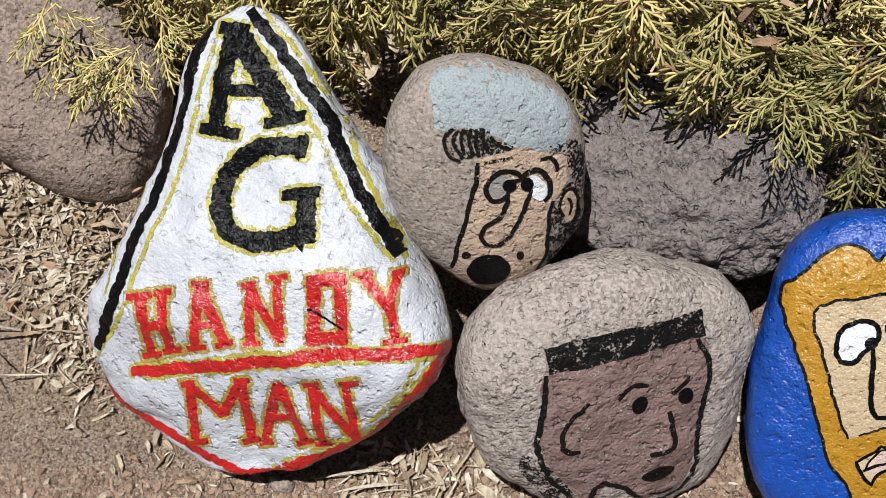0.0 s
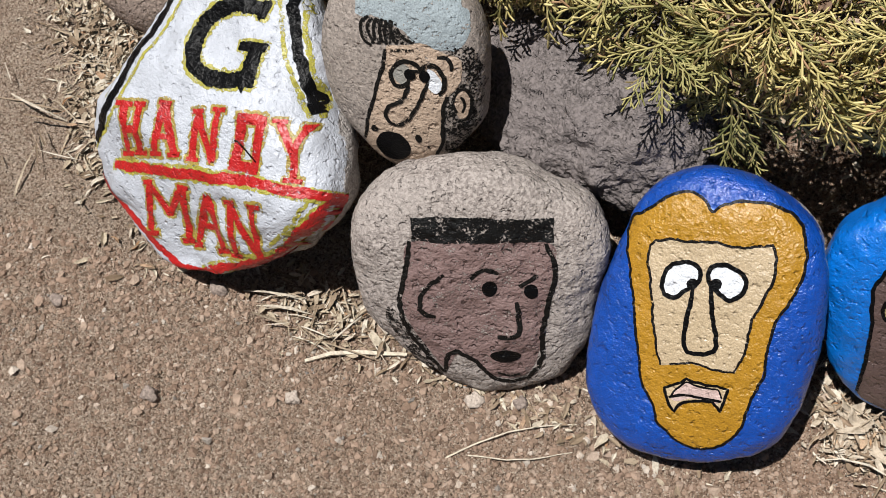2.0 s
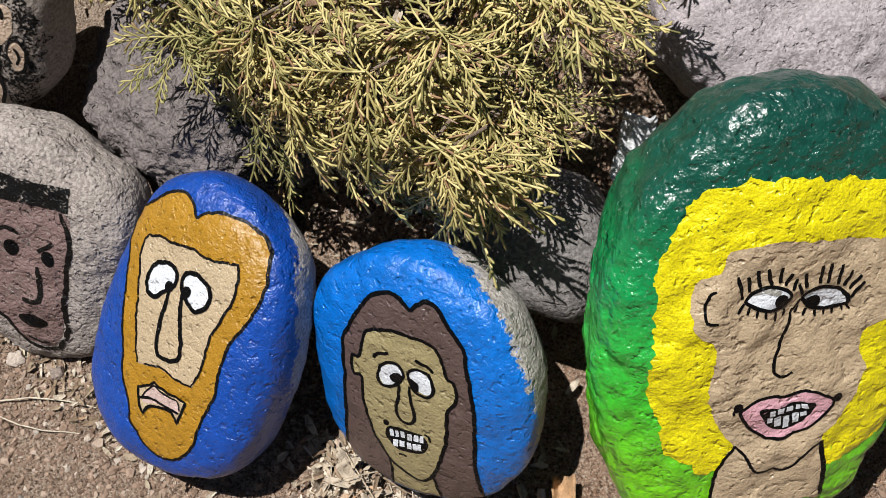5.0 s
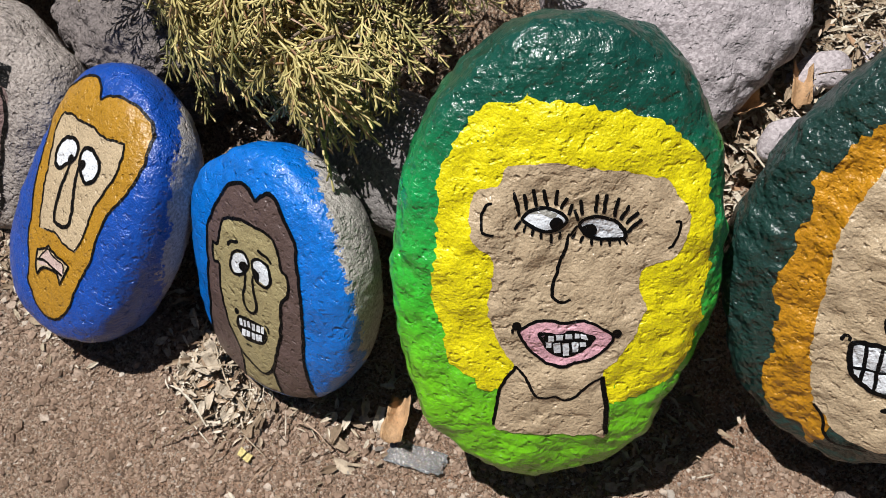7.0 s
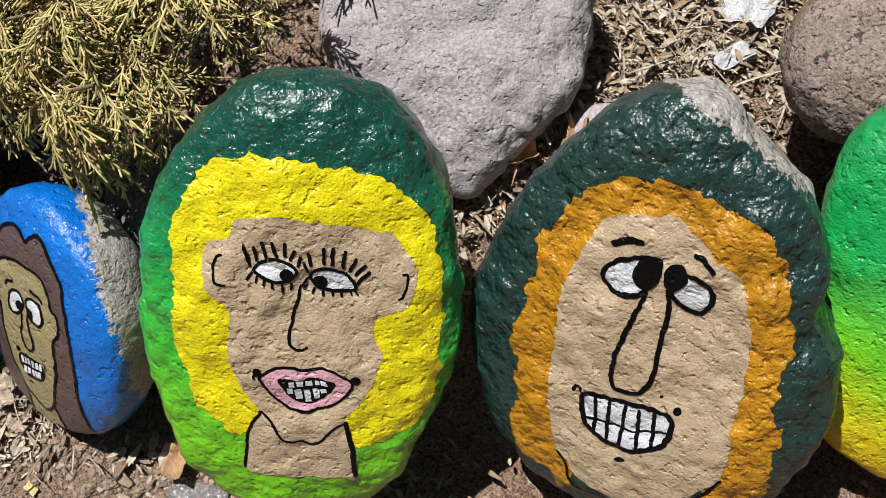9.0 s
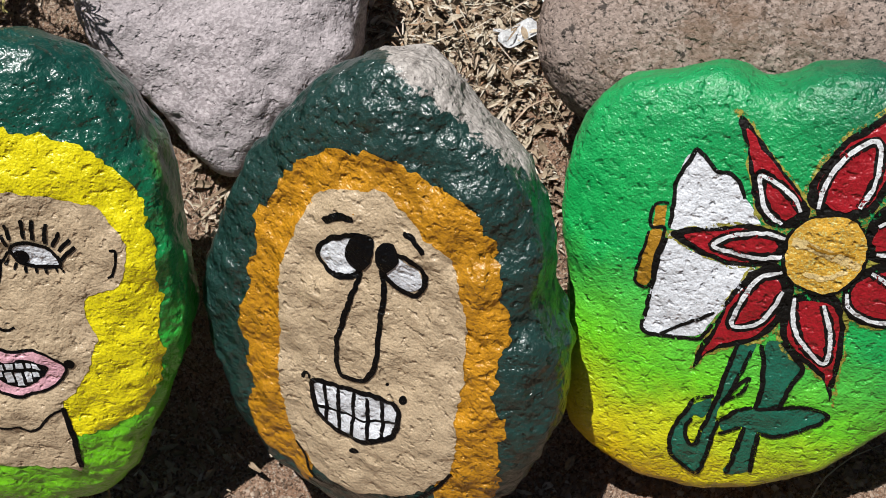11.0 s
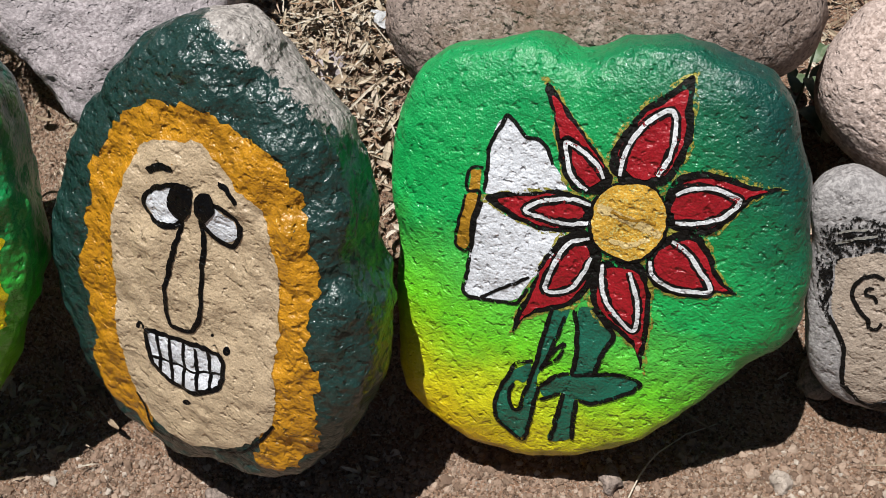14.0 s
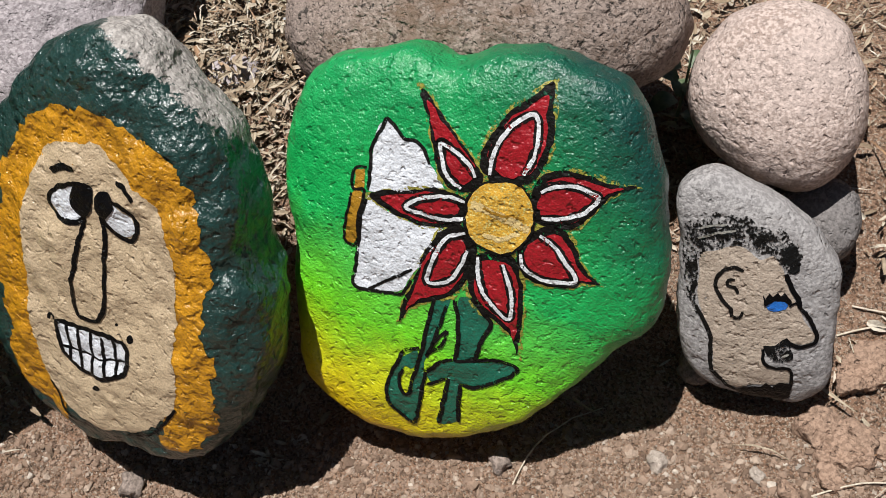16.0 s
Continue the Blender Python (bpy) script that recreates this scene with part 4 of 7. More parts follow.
line(gold, "black_line", BLACK, 4, 0.33, [(-2.08, -7.96), (-1.06, -6.96), (-0.48, -6.46), (0.06, -5.82), (0.79, -5.86), (2.18, -5.75), (3.42, -5.29), (4.57, -5.34), (4.62, -6.45), (4.6, -8.2), (3.92, -7.72), (3.33, -7.38), (1.74, -7.96), (0.52, -8.68), (-0.02, -9.32), (-0.25, -10.28), (-0.97, -9.74), (-1.59, -8.88)], smooth=False, closed=True, wobble=0.8)
line(gold, "black_line", BLACK, 4, 0.22, [(-1.14, -8.68), (-0.62, -7.22), (0.17, -6.23), (1.24, -6.18), (2.58, -5.95), (3.55, -5.78), (4.28, -6.67)], wobble=0.8)
line(gold, "black_line", BLACK, 5, 0.33, [(-1.25, -8.8), (0.28, -7.88), (1.93, -7.41), (3.47, -7.16), (4.36, -6.94)], wobble=0.8)

# marks on the azure stone
patch(azure, "brown_patch", UMBER, 1, [(-6.76, -12.73), (-6.95, -7.84), (-7.38, -2.23), (-8.17, 1.63), (-8.26, 3.28), (-7.61, 5.69), (-6.38, 8.98), (-5.16, 10.42), (-3.84, 11.16), (-2.54, 11.08), (-1.28, 10.63), (-0.58, 11.56), (0.42, 12.15), (1.63, 11.83), (3.2, 10.32), (4.74, 8.97), (5.43, 7.4), (6.55, 4.74), (7.76, 1.12), (8.15, -2.22), (8.78, -5.69), (9.93, -10.22), (8.51, -12.45), (6.19, -13.24), (3.21, -14.18), (0.05, -14.54), (-2.58, -14.92), (-5.03, -14.03)])
line(azure, "black_line", BLACK, 2, 0.45, [(-6.76, -12.73), (-6.95, -7.84), (-7.38, -2.23), (-8.17, 1.63), (-8.26, 3.28), (-7.61, 5.69), (-6.38, 8.98), (-5.16, 10.42), (-3.84, 11.16), (-2.54, 11.08), (-1.28, 10.63), (-0.58, 11.56), (0.42, 12.15), (1.63, 11.83), (3.2, 10.32), (4.74, 8.97), (5.43, 7.4), (6.55, 4.74), (7.76, 1.12), (8.15, -2.22), (8.78, -5.69), (9.93, -10.22)], wobble=1.2)
patch(azure, "olive_patch", OLIVE_SKIN, 2, [(-0.92, -10.14), (0.78, -10.69), (2.67, -10.73), (4.08, -9.52), (4.68, -10.84), (5.33, -13.24), (-0.34, -14.55)], smooth=False)
patch(azure, "olive_patch", OLIVE_SKIN, 2.3, [(-5.79, 4.2), (-5.69, 5.35), (-4.94, 6.21), (-3.02, 7.19), (-0.51, 7.71), (1.2, 7.75), (2.43, 7.37), (3.27, 6.08), (3.95, 4.84), (4.74, 4.62), (5.25, 3.63), (5.29, 2.1), (4.81, 0.84), (5.01, -1.3), (5.24, -3.85), (5.12, -5.64), (4.71, -8.25), (3.85, -10.32), (2.77, -11.28), (0.82, -11), (-0.95, -9.92), (-2.53, -8.06), (-3.6, -6.1), (-4.61, -3.7), (-5.31, -0.5), (-6.26, -0.47), (-6.74, 0.56), (-6.61, 1.75), (-5.87, 2.18)])
line(azure, "black_line", BLACK, 3, 0.39, [(-5.79, 4.2), (-5.69, 5.35), (-4.94, 6.21), (-3.02, 7.19), (-0.51, 7.71), (1.2, 7.75), (2.43, 7.37), (3.27, 6.08), (3.95, 4.84), (4.74, 4.62), (5.25, 3.63), (5.29, 2.1), (4.81, 0.84), (5.01, -1.3), (5.24, -3.85), (5.12, -5.64), (4.71, -8.25), (3.85, -10.32), (2.77, -11.28), (0.82, -11), (-0.95, -9.92), (-2.53, -8.06), (-3.6, -6.1), (-4.61, -3.7), (-5.31, -0.5), (-6.26, -0.47), (-6.74, 0.56), (-6.61, 1.75), (-5.87, 2.18)], closed=True, wobble=1.2)
line(azure, "black_line", BLACK, 3, 0.32, [(-0.74, -10.04), (-0.44, -12.47), (-0.46, -14.61)], wobble=1.2)
line(azure, "black_line", BLACK, 3, 0.32, [(4.22, -9.59), (4.84, -11.02), (5.39, -13.24)], wobble=1.2)
line(azure, "black_line", BLACK, 3, 0.39, [(-4.36, 2.91), (-3.85, 3.86), (-2.64, 4.51)], wobble=1.2)
line(azure, "black_line", BLACK, 3, 0.39, [(0.42, 5.38), (1.52, 5.11), (2.54, 4.65)], wobble=1.2)
patch(azure, "white_oval", WHITE_PAINT, 3, [(-3.28, 1.32), (-3.07, 2.52), (-2.3, 3.3), (-1.27, 3.58), (-0.68, 2.95), (-0.96, 1.86), (-1.65, 0.78), (-2.61, 0.33)])
line(azure, "black_ring", BLACK, 4, 0.36, [(-3.41, 1.04), (-3.25, 2.53), (-2.34, 3.52), (-1.2, 3.82), (-0.57, 2.99), (-0.82, 1.77), (-1.63, 0.63), (-2.77, 0.2)], closed=True, wobble=1.2)
patch(azure, "black_dot", BLACK, 5, [(-2.01, 1.66), (-1.61, 2.46), (-0.89, 2.79), (-0.57, 2.35), (-0.85, 1.61), (-1.51, 1.3)])
patch(azure, "white_oval", WHITE_PAINT, 3, [(0.06, 3.44), (0.51, 4.11), (1.43, 4.21), (2.36, 3.64), (2.85, 2.72), (2.49, 1.9), (1.57, 1.83), (0.58, 2.3)])
line(azure, "black_ring", BLACK, 4, 0.36, [(-0.08, 3.24), (0.33, 4.13), (1.45, 4.36), (2.51, 3.74), (2.96, 2.74), (2.63, 1.78), (1.5, 1.58), (0.47, 2.26)], closed=True, wobble=1.2)
patch(azure, "black_dot", BLACK, 5, [(-0.06, 2.84), (0.51, 2.95), (1.28, 2.67), (1.42, 1.95), (0.75, 1.74), (0.25, 2.18)])
line(azure, "black_line", BLACK, 4, 0.39, [(-0.9, 1.59), (-0.64, -0.39), (-0.69, -2.22), (-0.21, -3.21), (0.73, -3.29), (1.39, -2.59), (1.38, -1.25), (0.75, 0.54), (0.36, 1.92)], wobble=1.2)
patch(azure, "black_patch", BLACK, 3, [(-1.54, -6.6), (-1.5, -5.36), (-0.55, -4.76), (1.48, -4.08), (2.58, -4.09), (3.39, -4.82), (3.37, -5.95), (2.62, -6.83), (0.89, -7.6), (-0.36, -7.58), (-1.07, -7.15)])
patch(azure, "white_tooth", WHITE_PAINT, 4, [(-1.24, -5.45), (-0.77, -5.29), (-0.6, -6.24), (-1.07, -6.4)], smooth=False)
patch(azure, "white_tooth", WHITE_PAINT, 4, [(-0.59, -5.23), (-0.07, -5.03), (0.1, -5.99), (-0.43, -6.18)], smooth=False)
patch(azure, "white_tooth", WHITE_PAINT, 4, [(0.11, -4.97), (0.68, -4.72), (0.86, -5.7), (0.27, -5.92)], smooth=False)
patch(azure, "white_tooth", WHITE_PAINT, 4, [(0.91, -4.64), (1.43, -4.45), (1.6, -5.35), (1.09, -5.6)], smooth=False)
patch(azure, "white_tooth", WHITE_PAINT, 4, [(1.66, -4.38), (2.12, -4.22), (2.29, -5.1), (1.83, -5.26)], smooth=False)
patch(azure, "white_tooth", WHITE_PAINT, 4, [(2.35, -4.16), (2.75, -4.04), (2.93, -4.95), (2.52, -5.04)], smooth=False)
patch(azure, "white_tooth", WHITE_PAINT, 4, [(-0.59, -6.67), (-0, -6.45), (0.15, -7.27), (-0.44, -7.52)], smooth=False)
patch(azure, "white_tooth", WHITE_PAINT, 4, [(0.18, -6.38), (0.76, -6.17), (0.91, -6.98), (0.33, -7.19)], smooth=False)
patch(azure, "white_tooth", WHITE_PAINT, 4, [(0.99, -6.08), (1.51, -5.85), (1.67, -6.71), (1.15, -6.9)], smooth=False)
patch(azure, "white_tooth", WHITE_PAINT, 4, [(1.74, -5.73), (2.2, -5.56), (2.36, -6.43), (1.9, -6.61)], smooth=False)
patch(azure, "white_tooth", WHITE_PAINT, 4, [(2.37, -5.5), (2.78, -5.41), (2.94, -6.24), (2.54, -6.36)], smooth=False)
patch(azure, "black_dot", BLACK, 4, [(-1.37, -4.71), (-1.39, -4.98), (-1.54, -5.18), (-1.76, -5.24), (-1.96, -5.14), (-2.07, -4.92), (-2.05, -4.66), (-1.9, -4.46), (-1.68, -4.38), (-1.48, -4.49)], wobble=0.8)
line(azure, "black_line", BLACK, 4, 0.32, [(2.8, -3.66), (3.38, -3.81), (3.63, -4.49)], wobble=1.2)
line(azure, "black_line", BLACK, 3, 0.32, [(0.3, -8.55), (1.31, -8.21)], wobble=1.2)

# marks on the meadow stone
patch(meadow, "yellow_patch", YELLOW, 1, [(-9.99, 11.65), (-9.2, 14.19), (-7.65, 16.3), (-6.45, 17.98), (-4.52, 19.42), (-2.46, 19.72), (-0.95, 19.92), (0.5, 19.34), (2.46, 18.97), (5.4, 18.35), (7.86, 17.53), (10.31, 16.18), (12.3, 14.52), (13.8, 12.63), (14.59, 10.68), (14.79, 7.85), (14.57, 5.26), (14.13, 2.18), (13.83, -0.31), (13.54, -2.21), (13.31, -6.06), (12.37, -8.27), (10.61, -10.79), (8.23, -12.14), (5.9, -12.51), (3.8, -12.33), (-0.87, -11.93), (-6.2, -9.78), (-7.54, -9.96), (-9.09, -8.45), (-10.59, -6.51), (-11.15, -4.28), (-11.2, -2.35), (-11.73, 0.17), (-11.2, 4.09), (-10.62, 7.55)], wobble=5)
patch(meadow, "tan_patch", TAN_PAINT, 2, [(-3.27, 13.76), (-1.45, 14.06), (0.57, 13.89), (3.06, 13.43), (5.55, 12.7), (8.09, 11.8), (10.11, 11.11), (11.12, 10.39), (11.49, 9.28), (12.3, 7.88), (12.54, 6.34), (11.96, 4.72), (11.14, 3.28), (9.81, 2.78), (7.94, 2.28), (7.53, 1.34), (7.7, 0.06), (8.06, -1.5), (7.72, -3), (6.82, -4.89), (5.63, -6.78), (4.15, -8.09), (3.71, -8.98), (3.54, -16.48), (1.69, -16.3), (-1.19, -16.15), (-4.05, -15.57), (-6.04, -15.12), (-7.41, -14.2), (-6.17, -9.44), (-4.7, -7.07), (-5.64, -5.29), (-6.24, -2.97), (-6.67, -0.71), (-5.99, 2.13), (-5.62, 4.09), (-5.77, 5.67), (-6.85, 6.56), (-7.21, 8.2), (-7.15, 9.82), (-6.59, 11.52), (-5.25, 11.99), (-4.19, 12.21), (-3.7, 12.98)], wobble=2.5)
line(meadow, "black_line", BLACK, 3, 0.34, [(-4.58, -7.01), (-6.17, -9.44), (-7.52, -14.19)], wobble=1.2)
line(meadow, "black_line", BLACK, 3, 0.28, [(-4.58, -7.01), (-3.72, -8.71), (-2.97, -10.43), (-2.17, -11.04), (-1.26, -11.05), (-0.12, -11.76), (1.05, -11.17), (2.31, -9.84), (3.53, -9.1)], wobble=1.2)
line(meadow, "black_line", BLACK, 3, 0.51, [(3.53, -9.1), (3.7, -11.07), (3.6, -16.5)], wobble=1.2)
line(meadow, "black_line", BLACK, 3, 0.25, [(-5.1, 10.78), (-5.64, 10.61), (-6.19, 9.41), (-6.12, 7.99), (-5.25, 7.65)], wobble=1.2)
line(meadow, "black_line", BLACK, 3, 0.28, [(11.11, 6.77), (11.64, 6.79), (11.52, 6.04), (11.08, 4.99), (10.8, 4.21), (10.37, 4.07)], wobble=1.2)
patch(meadow, "white_almond", WHITE_PAINT, 3, [(-2.55, 8.69), (-1.86, 9.35), (-0.54, 9.58), (0.71, 9.08), (1.43, 8.29), (0.87, 7.66), (-0.05, 7.29), (-1.23, 7.63), (-1.97, 8.07)])
line(meadow, "black_line", BLACK, 4, 0.34, [(-2.55, 8.69), (-1.86, 9.35), (-0.54, 9.58), (0.71, 9.08), (1.43, 8.29), (0.87, 7.66), (-0.05, 7.29), (-1.23, 7.63), (-1.97, 8.07)], closed=True, wobble=0.8)
patch(meadow, "white_almond", WHITE_PAINT, 3, [(2.58, 7.53), (3.24, 8.16), (4.54, 8.11), (5.81, 7.37), (6.54, 6.53), (6.61, 5.69), (5.45, 5.59), (4.16, 5.88), (3.14, 6.35)])
line(meadow, "black_line", BLACK, 4, 0.34, [(2.58, 7.53), (3.24, 8.16), (4.54, 8.11), (5.81, 7.37), (6.54, 6.53), (6.61, 5.69), (5.45, 5.59), (4.16, 5.88), (3.14, 6.35)], closed=True, wobble=0.8)
patch(meadow, "grey_shade", GREY_PAINT, 3.3, [(-1.99, 9.13), (-0.56, 9.41), (0.6, 8.91), (0.26, 8.6), (-0.75, 8.94)])
patch(meadow, "black_dot", BLACK, 5, [(1.05, 7.96), (0.9, 7.56), (0.57, 7.35), (0.18, 7.41), (-0.11, 7.71), (-0.19, 8.12), (-0.05, 8.48), (0.28, 8.68), (0.66, 8.65), (0.96, 8.39)], wobble=0.8)
patch(meadow, "black_dot", BLACK, 5, [(4.11, 6.78), (3.95, 6.38), (3.6, 6.17), (3.18, 6.2), (2.86, 6.48), (2.75, 6.91), (2.91, 7.32), (3.26, 7.58), (3.68, 7.57), (4, 7.26)], wobble=0.8)
line(meadow, "black_lash", BLACK, 4, 0.34, [(-2.83, 9), (-3.08, 11.38)], wobble=0.8)
line(meadow, "black_lash", BLACK, 4, 0.34, [(-2.11, 9.49), (-2.17, 11.16)], wobble=0.8)
line(meadow, "black_lash", BLACK, 4, 0.34, [(-1.15, 9.78), (-1.35, 11.63)], wobble=0.8)
line(meadow, "black_lash", BLACK, 4, 0.34, [(-0.23, 9.62), (-0.39, 11.46)], wobble=0.8)
line(meadow, "black_lash", BLACK, 4, 0.34, [(0.55, 9.69), (0.78, 11.31)], wobble=0.8)
line(meadow, "black_lash", BLACK, 4, 0.34, [(1.04, 9.33), (1.69, 10.49)], wobble=0.8)
line(meadow, "black_lash", BLACK, 4, 0.34, [(1.57, 8.7), (2.06, 9.83)], wobble=0.8)
line(meadow, "black_lash", BLACK, 4, 0.34, [(2.8, 8.57), (2.76, 10.26)], wobble=0.8)
line(meadow, "black_lash", BLACK, 4, 0.34, [(3.99, 8.61), (4.21, 10.53)], wobble=0.8)
line(meadow, "black_lash", BLACK, 4, 0.34, [(4.81, 8.37), (5.13, 10.32)], wobble=0.8)
line(meadow, "black_lash", BLACK, 4, 0.34, [(5.62, 7.89), (6.13, 9.79)], wobble=0.8)
line(meadow, "black_lash", BLACK, 4, 0.34, [(6.28, 7.53), (7.02, 8.85)], wobble=0.8)
line(meadow, "black_lash", BLACK, 4, 0.34, [(6.67, 7.09), (7.91, 8.15)], wobble=0.8)
line(meadow, "black_lash", BLACK, 4, 0.34, [(6.74, 6.27), (8.14, 7.36)], wobble=0.8)
line(meadow, "black_lash", BLACK, 4, 0.34, [(2.45, 7.95), (2.17, 9.11)], wobble=0.8)
line(meadow, "black_lash", BLACK, 4, 0.25, [(-2.72, 8.55), (-3.37, 7.69)], wobble=0.8)
line(meadow, "black_lash", BLACK, 4, 0.25, [(-2.23, 8.09), (-2.55, 7.43)], wobble=0.8)
line(meadow, "black_lash", BLACK, 4, 0.25, [(-1.68, 7.79), (-1.85, 7.09)], wobble=0.8)
line(meadow, "black_lash", BLACK, 4, 0.25, [(-0.93, 7.42), (-1.09, 6.71)], wobble=0.8)
line(meadow, "black_lash", BLACK, 4, 0.25, [(-0.06, 7.17), (-0.2, 6.07)], wobble=0.8)
line(meadow, "black_lash", BLACK, 4, 0.25, [(0.67, 7.11), (0.51, 6.31)], wobble=0.8)
line(meadow, "black_lash", BLACK, 4, 0.25, [(2.16, 6.67), (1.7, 6.03)], wobble=0.8)
line(meadow, "black_lash", BLACK, 4, 0.25, [(2.82, 6.23), (2.45, 5.52)], wobble=0.8)
line(meadow, "black_lash", BLACK, 4, 0.25, [(3.48, 5.97), (3.43, 5.29)], wobble=0.8)
line(meadow, "black_lash", BLACK, 4, 0.25, [(4.41, 5.67), (4.32, 5.1)], wobble=0.8)
line(meadow, "black_lash", BLACK, 4, 0.25, [(5.09, 5.56), (5.1, 4.91)], wobble=0.8)
line(meadow, "black_lash", BLACK, 4, 0.25, [(5.92, 5.48), (6.05, 4.85)], wobble=0.8)
line(meadow, "black_lash", BLACK, 4, 0.25, [(6.45, 5.57), (6.74, 4.92)], wobble=0.8)
line(meadow, "black_lash", BLACK, 4, 0.25, [(2.32, 7.43), (1.56, 6.33)], wobble=0.8)
line(meadow, "black_line", BLACK, 3, 0.31, [(1.48, 6.65), (1.07, 5.36), (0.43, 3.88), (-0.12, 2.33), (-0.5, 0.82), (-0.29, 0.08), (0.38, -0.27), (1.26, -0.13)], wobble=1.2)
patch(meadow, "pink_patch", PINK, 3, [(-3.87, -2.93), (-3.15, -2.33), (-2.03, -1.9), (-0.94, -1.99), (0.37, -2.63), (1.75, -2.47), (2.82, -2.66), (3.87, -3.41), (4.91, -4.5), (4.3, -5.59), (3.42, -6.48), (2, -7.03), (0.58, -7.47), (-0.26, -7.51), (-1.5, -6.96), (-2.64, -5.89), (-3.36, -4.62)])
line(meadow, "black_line", BLACK, 4, 0.31, [(-3.87, -2.93), (-3.15, -2.33), (-2.03, -1.9), (-0.94, -1.99), (0.37, -2.63), (1.75, -2.47), (2.82, -2.66), (3.87, -3.41), (4.91, -4.5), (4.3, -5.59), (3.42, -6.48), (2, -7.03), (0.58, -7.47), (-0.26, -7.51), (-1.5, -6.96), (-2.64, -5.89), (-3.36, -4.62)], closed=True, wobble=1.2)
patch(meadow, "black_patch", BLACK, 4, [(-2.2, -3.27), (-1.31, -3.19), (-0.24, -3.55), (1.13, -3.49), (2.46, -3.94), (3.31, -4.53), (2.71, -5.39), (1.55, -6.23), (0.36, -6.65), (-0.72, -6.16), (-1.53, -5.19)])
patch(meadow, "white_tooth", WHITE_PAINT, 5, [(-1.23, -3.52), (-0.74, -3.64), (-0.79, -4.28), (-1.28, -4.16)], smooth=False)
patch(meadow, "white_tooth", WHITE_PAINT, 5, [(-0.52, -3.59), (0.13, -3.73), (0.08, -4.36), (-0.57, -4.23)], smooth=False)
patch(meadow, "white_tooth", WHITE_PAINT, 5, [(0.4, -3.68), (1, -3.81), (0.95, -4.43), (0.36, -4.32)], smooth=False)
patch(meadow, "white_tooth", WHITE_PAINT, 5, [(1.22, -3.76), (1.7, -3.93), (1.66, -4.49), (1.18, -4.38)], smooth=False)
patch(meadow, "white_tooth", WHITE_PAINT, 5, [(1.92, -3.88), (2.46, -3.94), (2.43, -4.58), (1.89, -4.45)], smooth=False)
patch(meadow, "white_tooth", WHITE_PAINT, 5, [(-1.51, -4.35), (-0.97, -4.4), (-1.02, -5.1), (-1.57, -5.05)], smooth=False)
patch(meadow, "white_tooth", WHITE_PAINT, 5, [(-0.77, -4.64), (-0.16, -4.69), (-0.25, -5.85), (-0.86, -5.8)], smooth=False)
patch(meadow, "white_tooth", WHITE_PAINT, 5, [(0.05, -4.71), (0.71, -4.76), (0.6, -6.4), (-0.06, -6.31)], smooth=False)
patch(meadow, "white_tooth", WHITE_PAINT, 5, [(0.93, -4.78), (1.53, -4.84), (1.45, -6.03), (0.85, -5.99)], smooth=False)
patch(meadow, "white_tooth", WHITE_PAINT, 5, [(1.75, -4.79), (2.3, -4.86), (2.26, -5.46), (1.71, -5.43)], smooth=False)
patch(meadow, "black_dot", BLACK, 4, [(-3.64, -2.29), (-3.75, -2.58), (-3.99, -2.76), (-4.26, -2.75), (-4.46, -2.55), (-4.52, -2.24), (-4.4, -1.94), (-4.17, -1.77), (-3.9, -1.79), (-3.7, -1.98)], wobble=0.8)
line(meadow, "black_line", BLACK, 4, 0.28, [(-4.38, -2.51), (-4.53, -3.02)], wobble=1.2)
patch(meadow, "black_dot", BLACK, 4, [(5.75, -4.31), (5.65, -4.63), (5.42, -4.79), (5.15, -4.72), (4.94, -4.48), (4.87, -4.13), (4.97, -3.8), (5.2, -3.65), (5.47, -3.72), (5.68, -3.97)], wobble=0.8)

# marks on the pine stone
patch(pine, "orange_patch", ORANGE, 1, [(-10.77, 8.92), (-9.15, 11.5), (-8.14, 13.49), (-7.14, 15.45), (-5.5, 17.14), (-4.21, 18.37), (-2.24, 18.37), (-1.13, 18.94), (0.81, 18.68), (2.37, 18.75), (3.6, 18.38), (4.95, 17.88), (7.04, 17.95), (8.63, 17.55), (9.15, 16.28), (10.28, 15.13), (11.09, 14.03), (11.88, 12.51), (12.42, 10.51), (12.97, 9.14), (13.73, 6.7), (13.83, 4.72), (14.06, 2.61), (14.02, 1.4), (14.49, -0.32), (15.29, -1.8), (15.53, -4.1), (15.6, -6.85), (15.77, -9.96), (14.95, -12.72), (13.53, -14.96), (11.45, -16.08), (10.29, -14.8), (10.33, -7.16), (4.83, -6.89), (-0.64, -12.36), (-3.09, -20.32), (-4.57, -18.52), (-6.71, -18.26), (-8.7, -16.97), (-9.73, -14.49), (-9.46, -11.16), (-10.21, -8.06), (-10.05, -5.12), (-11.03, -2.94), (-10.85, -0.35), (-10.81, 2.64), (-10.34, 5.81), (-10.28, 7.48)], wobble=5.5)
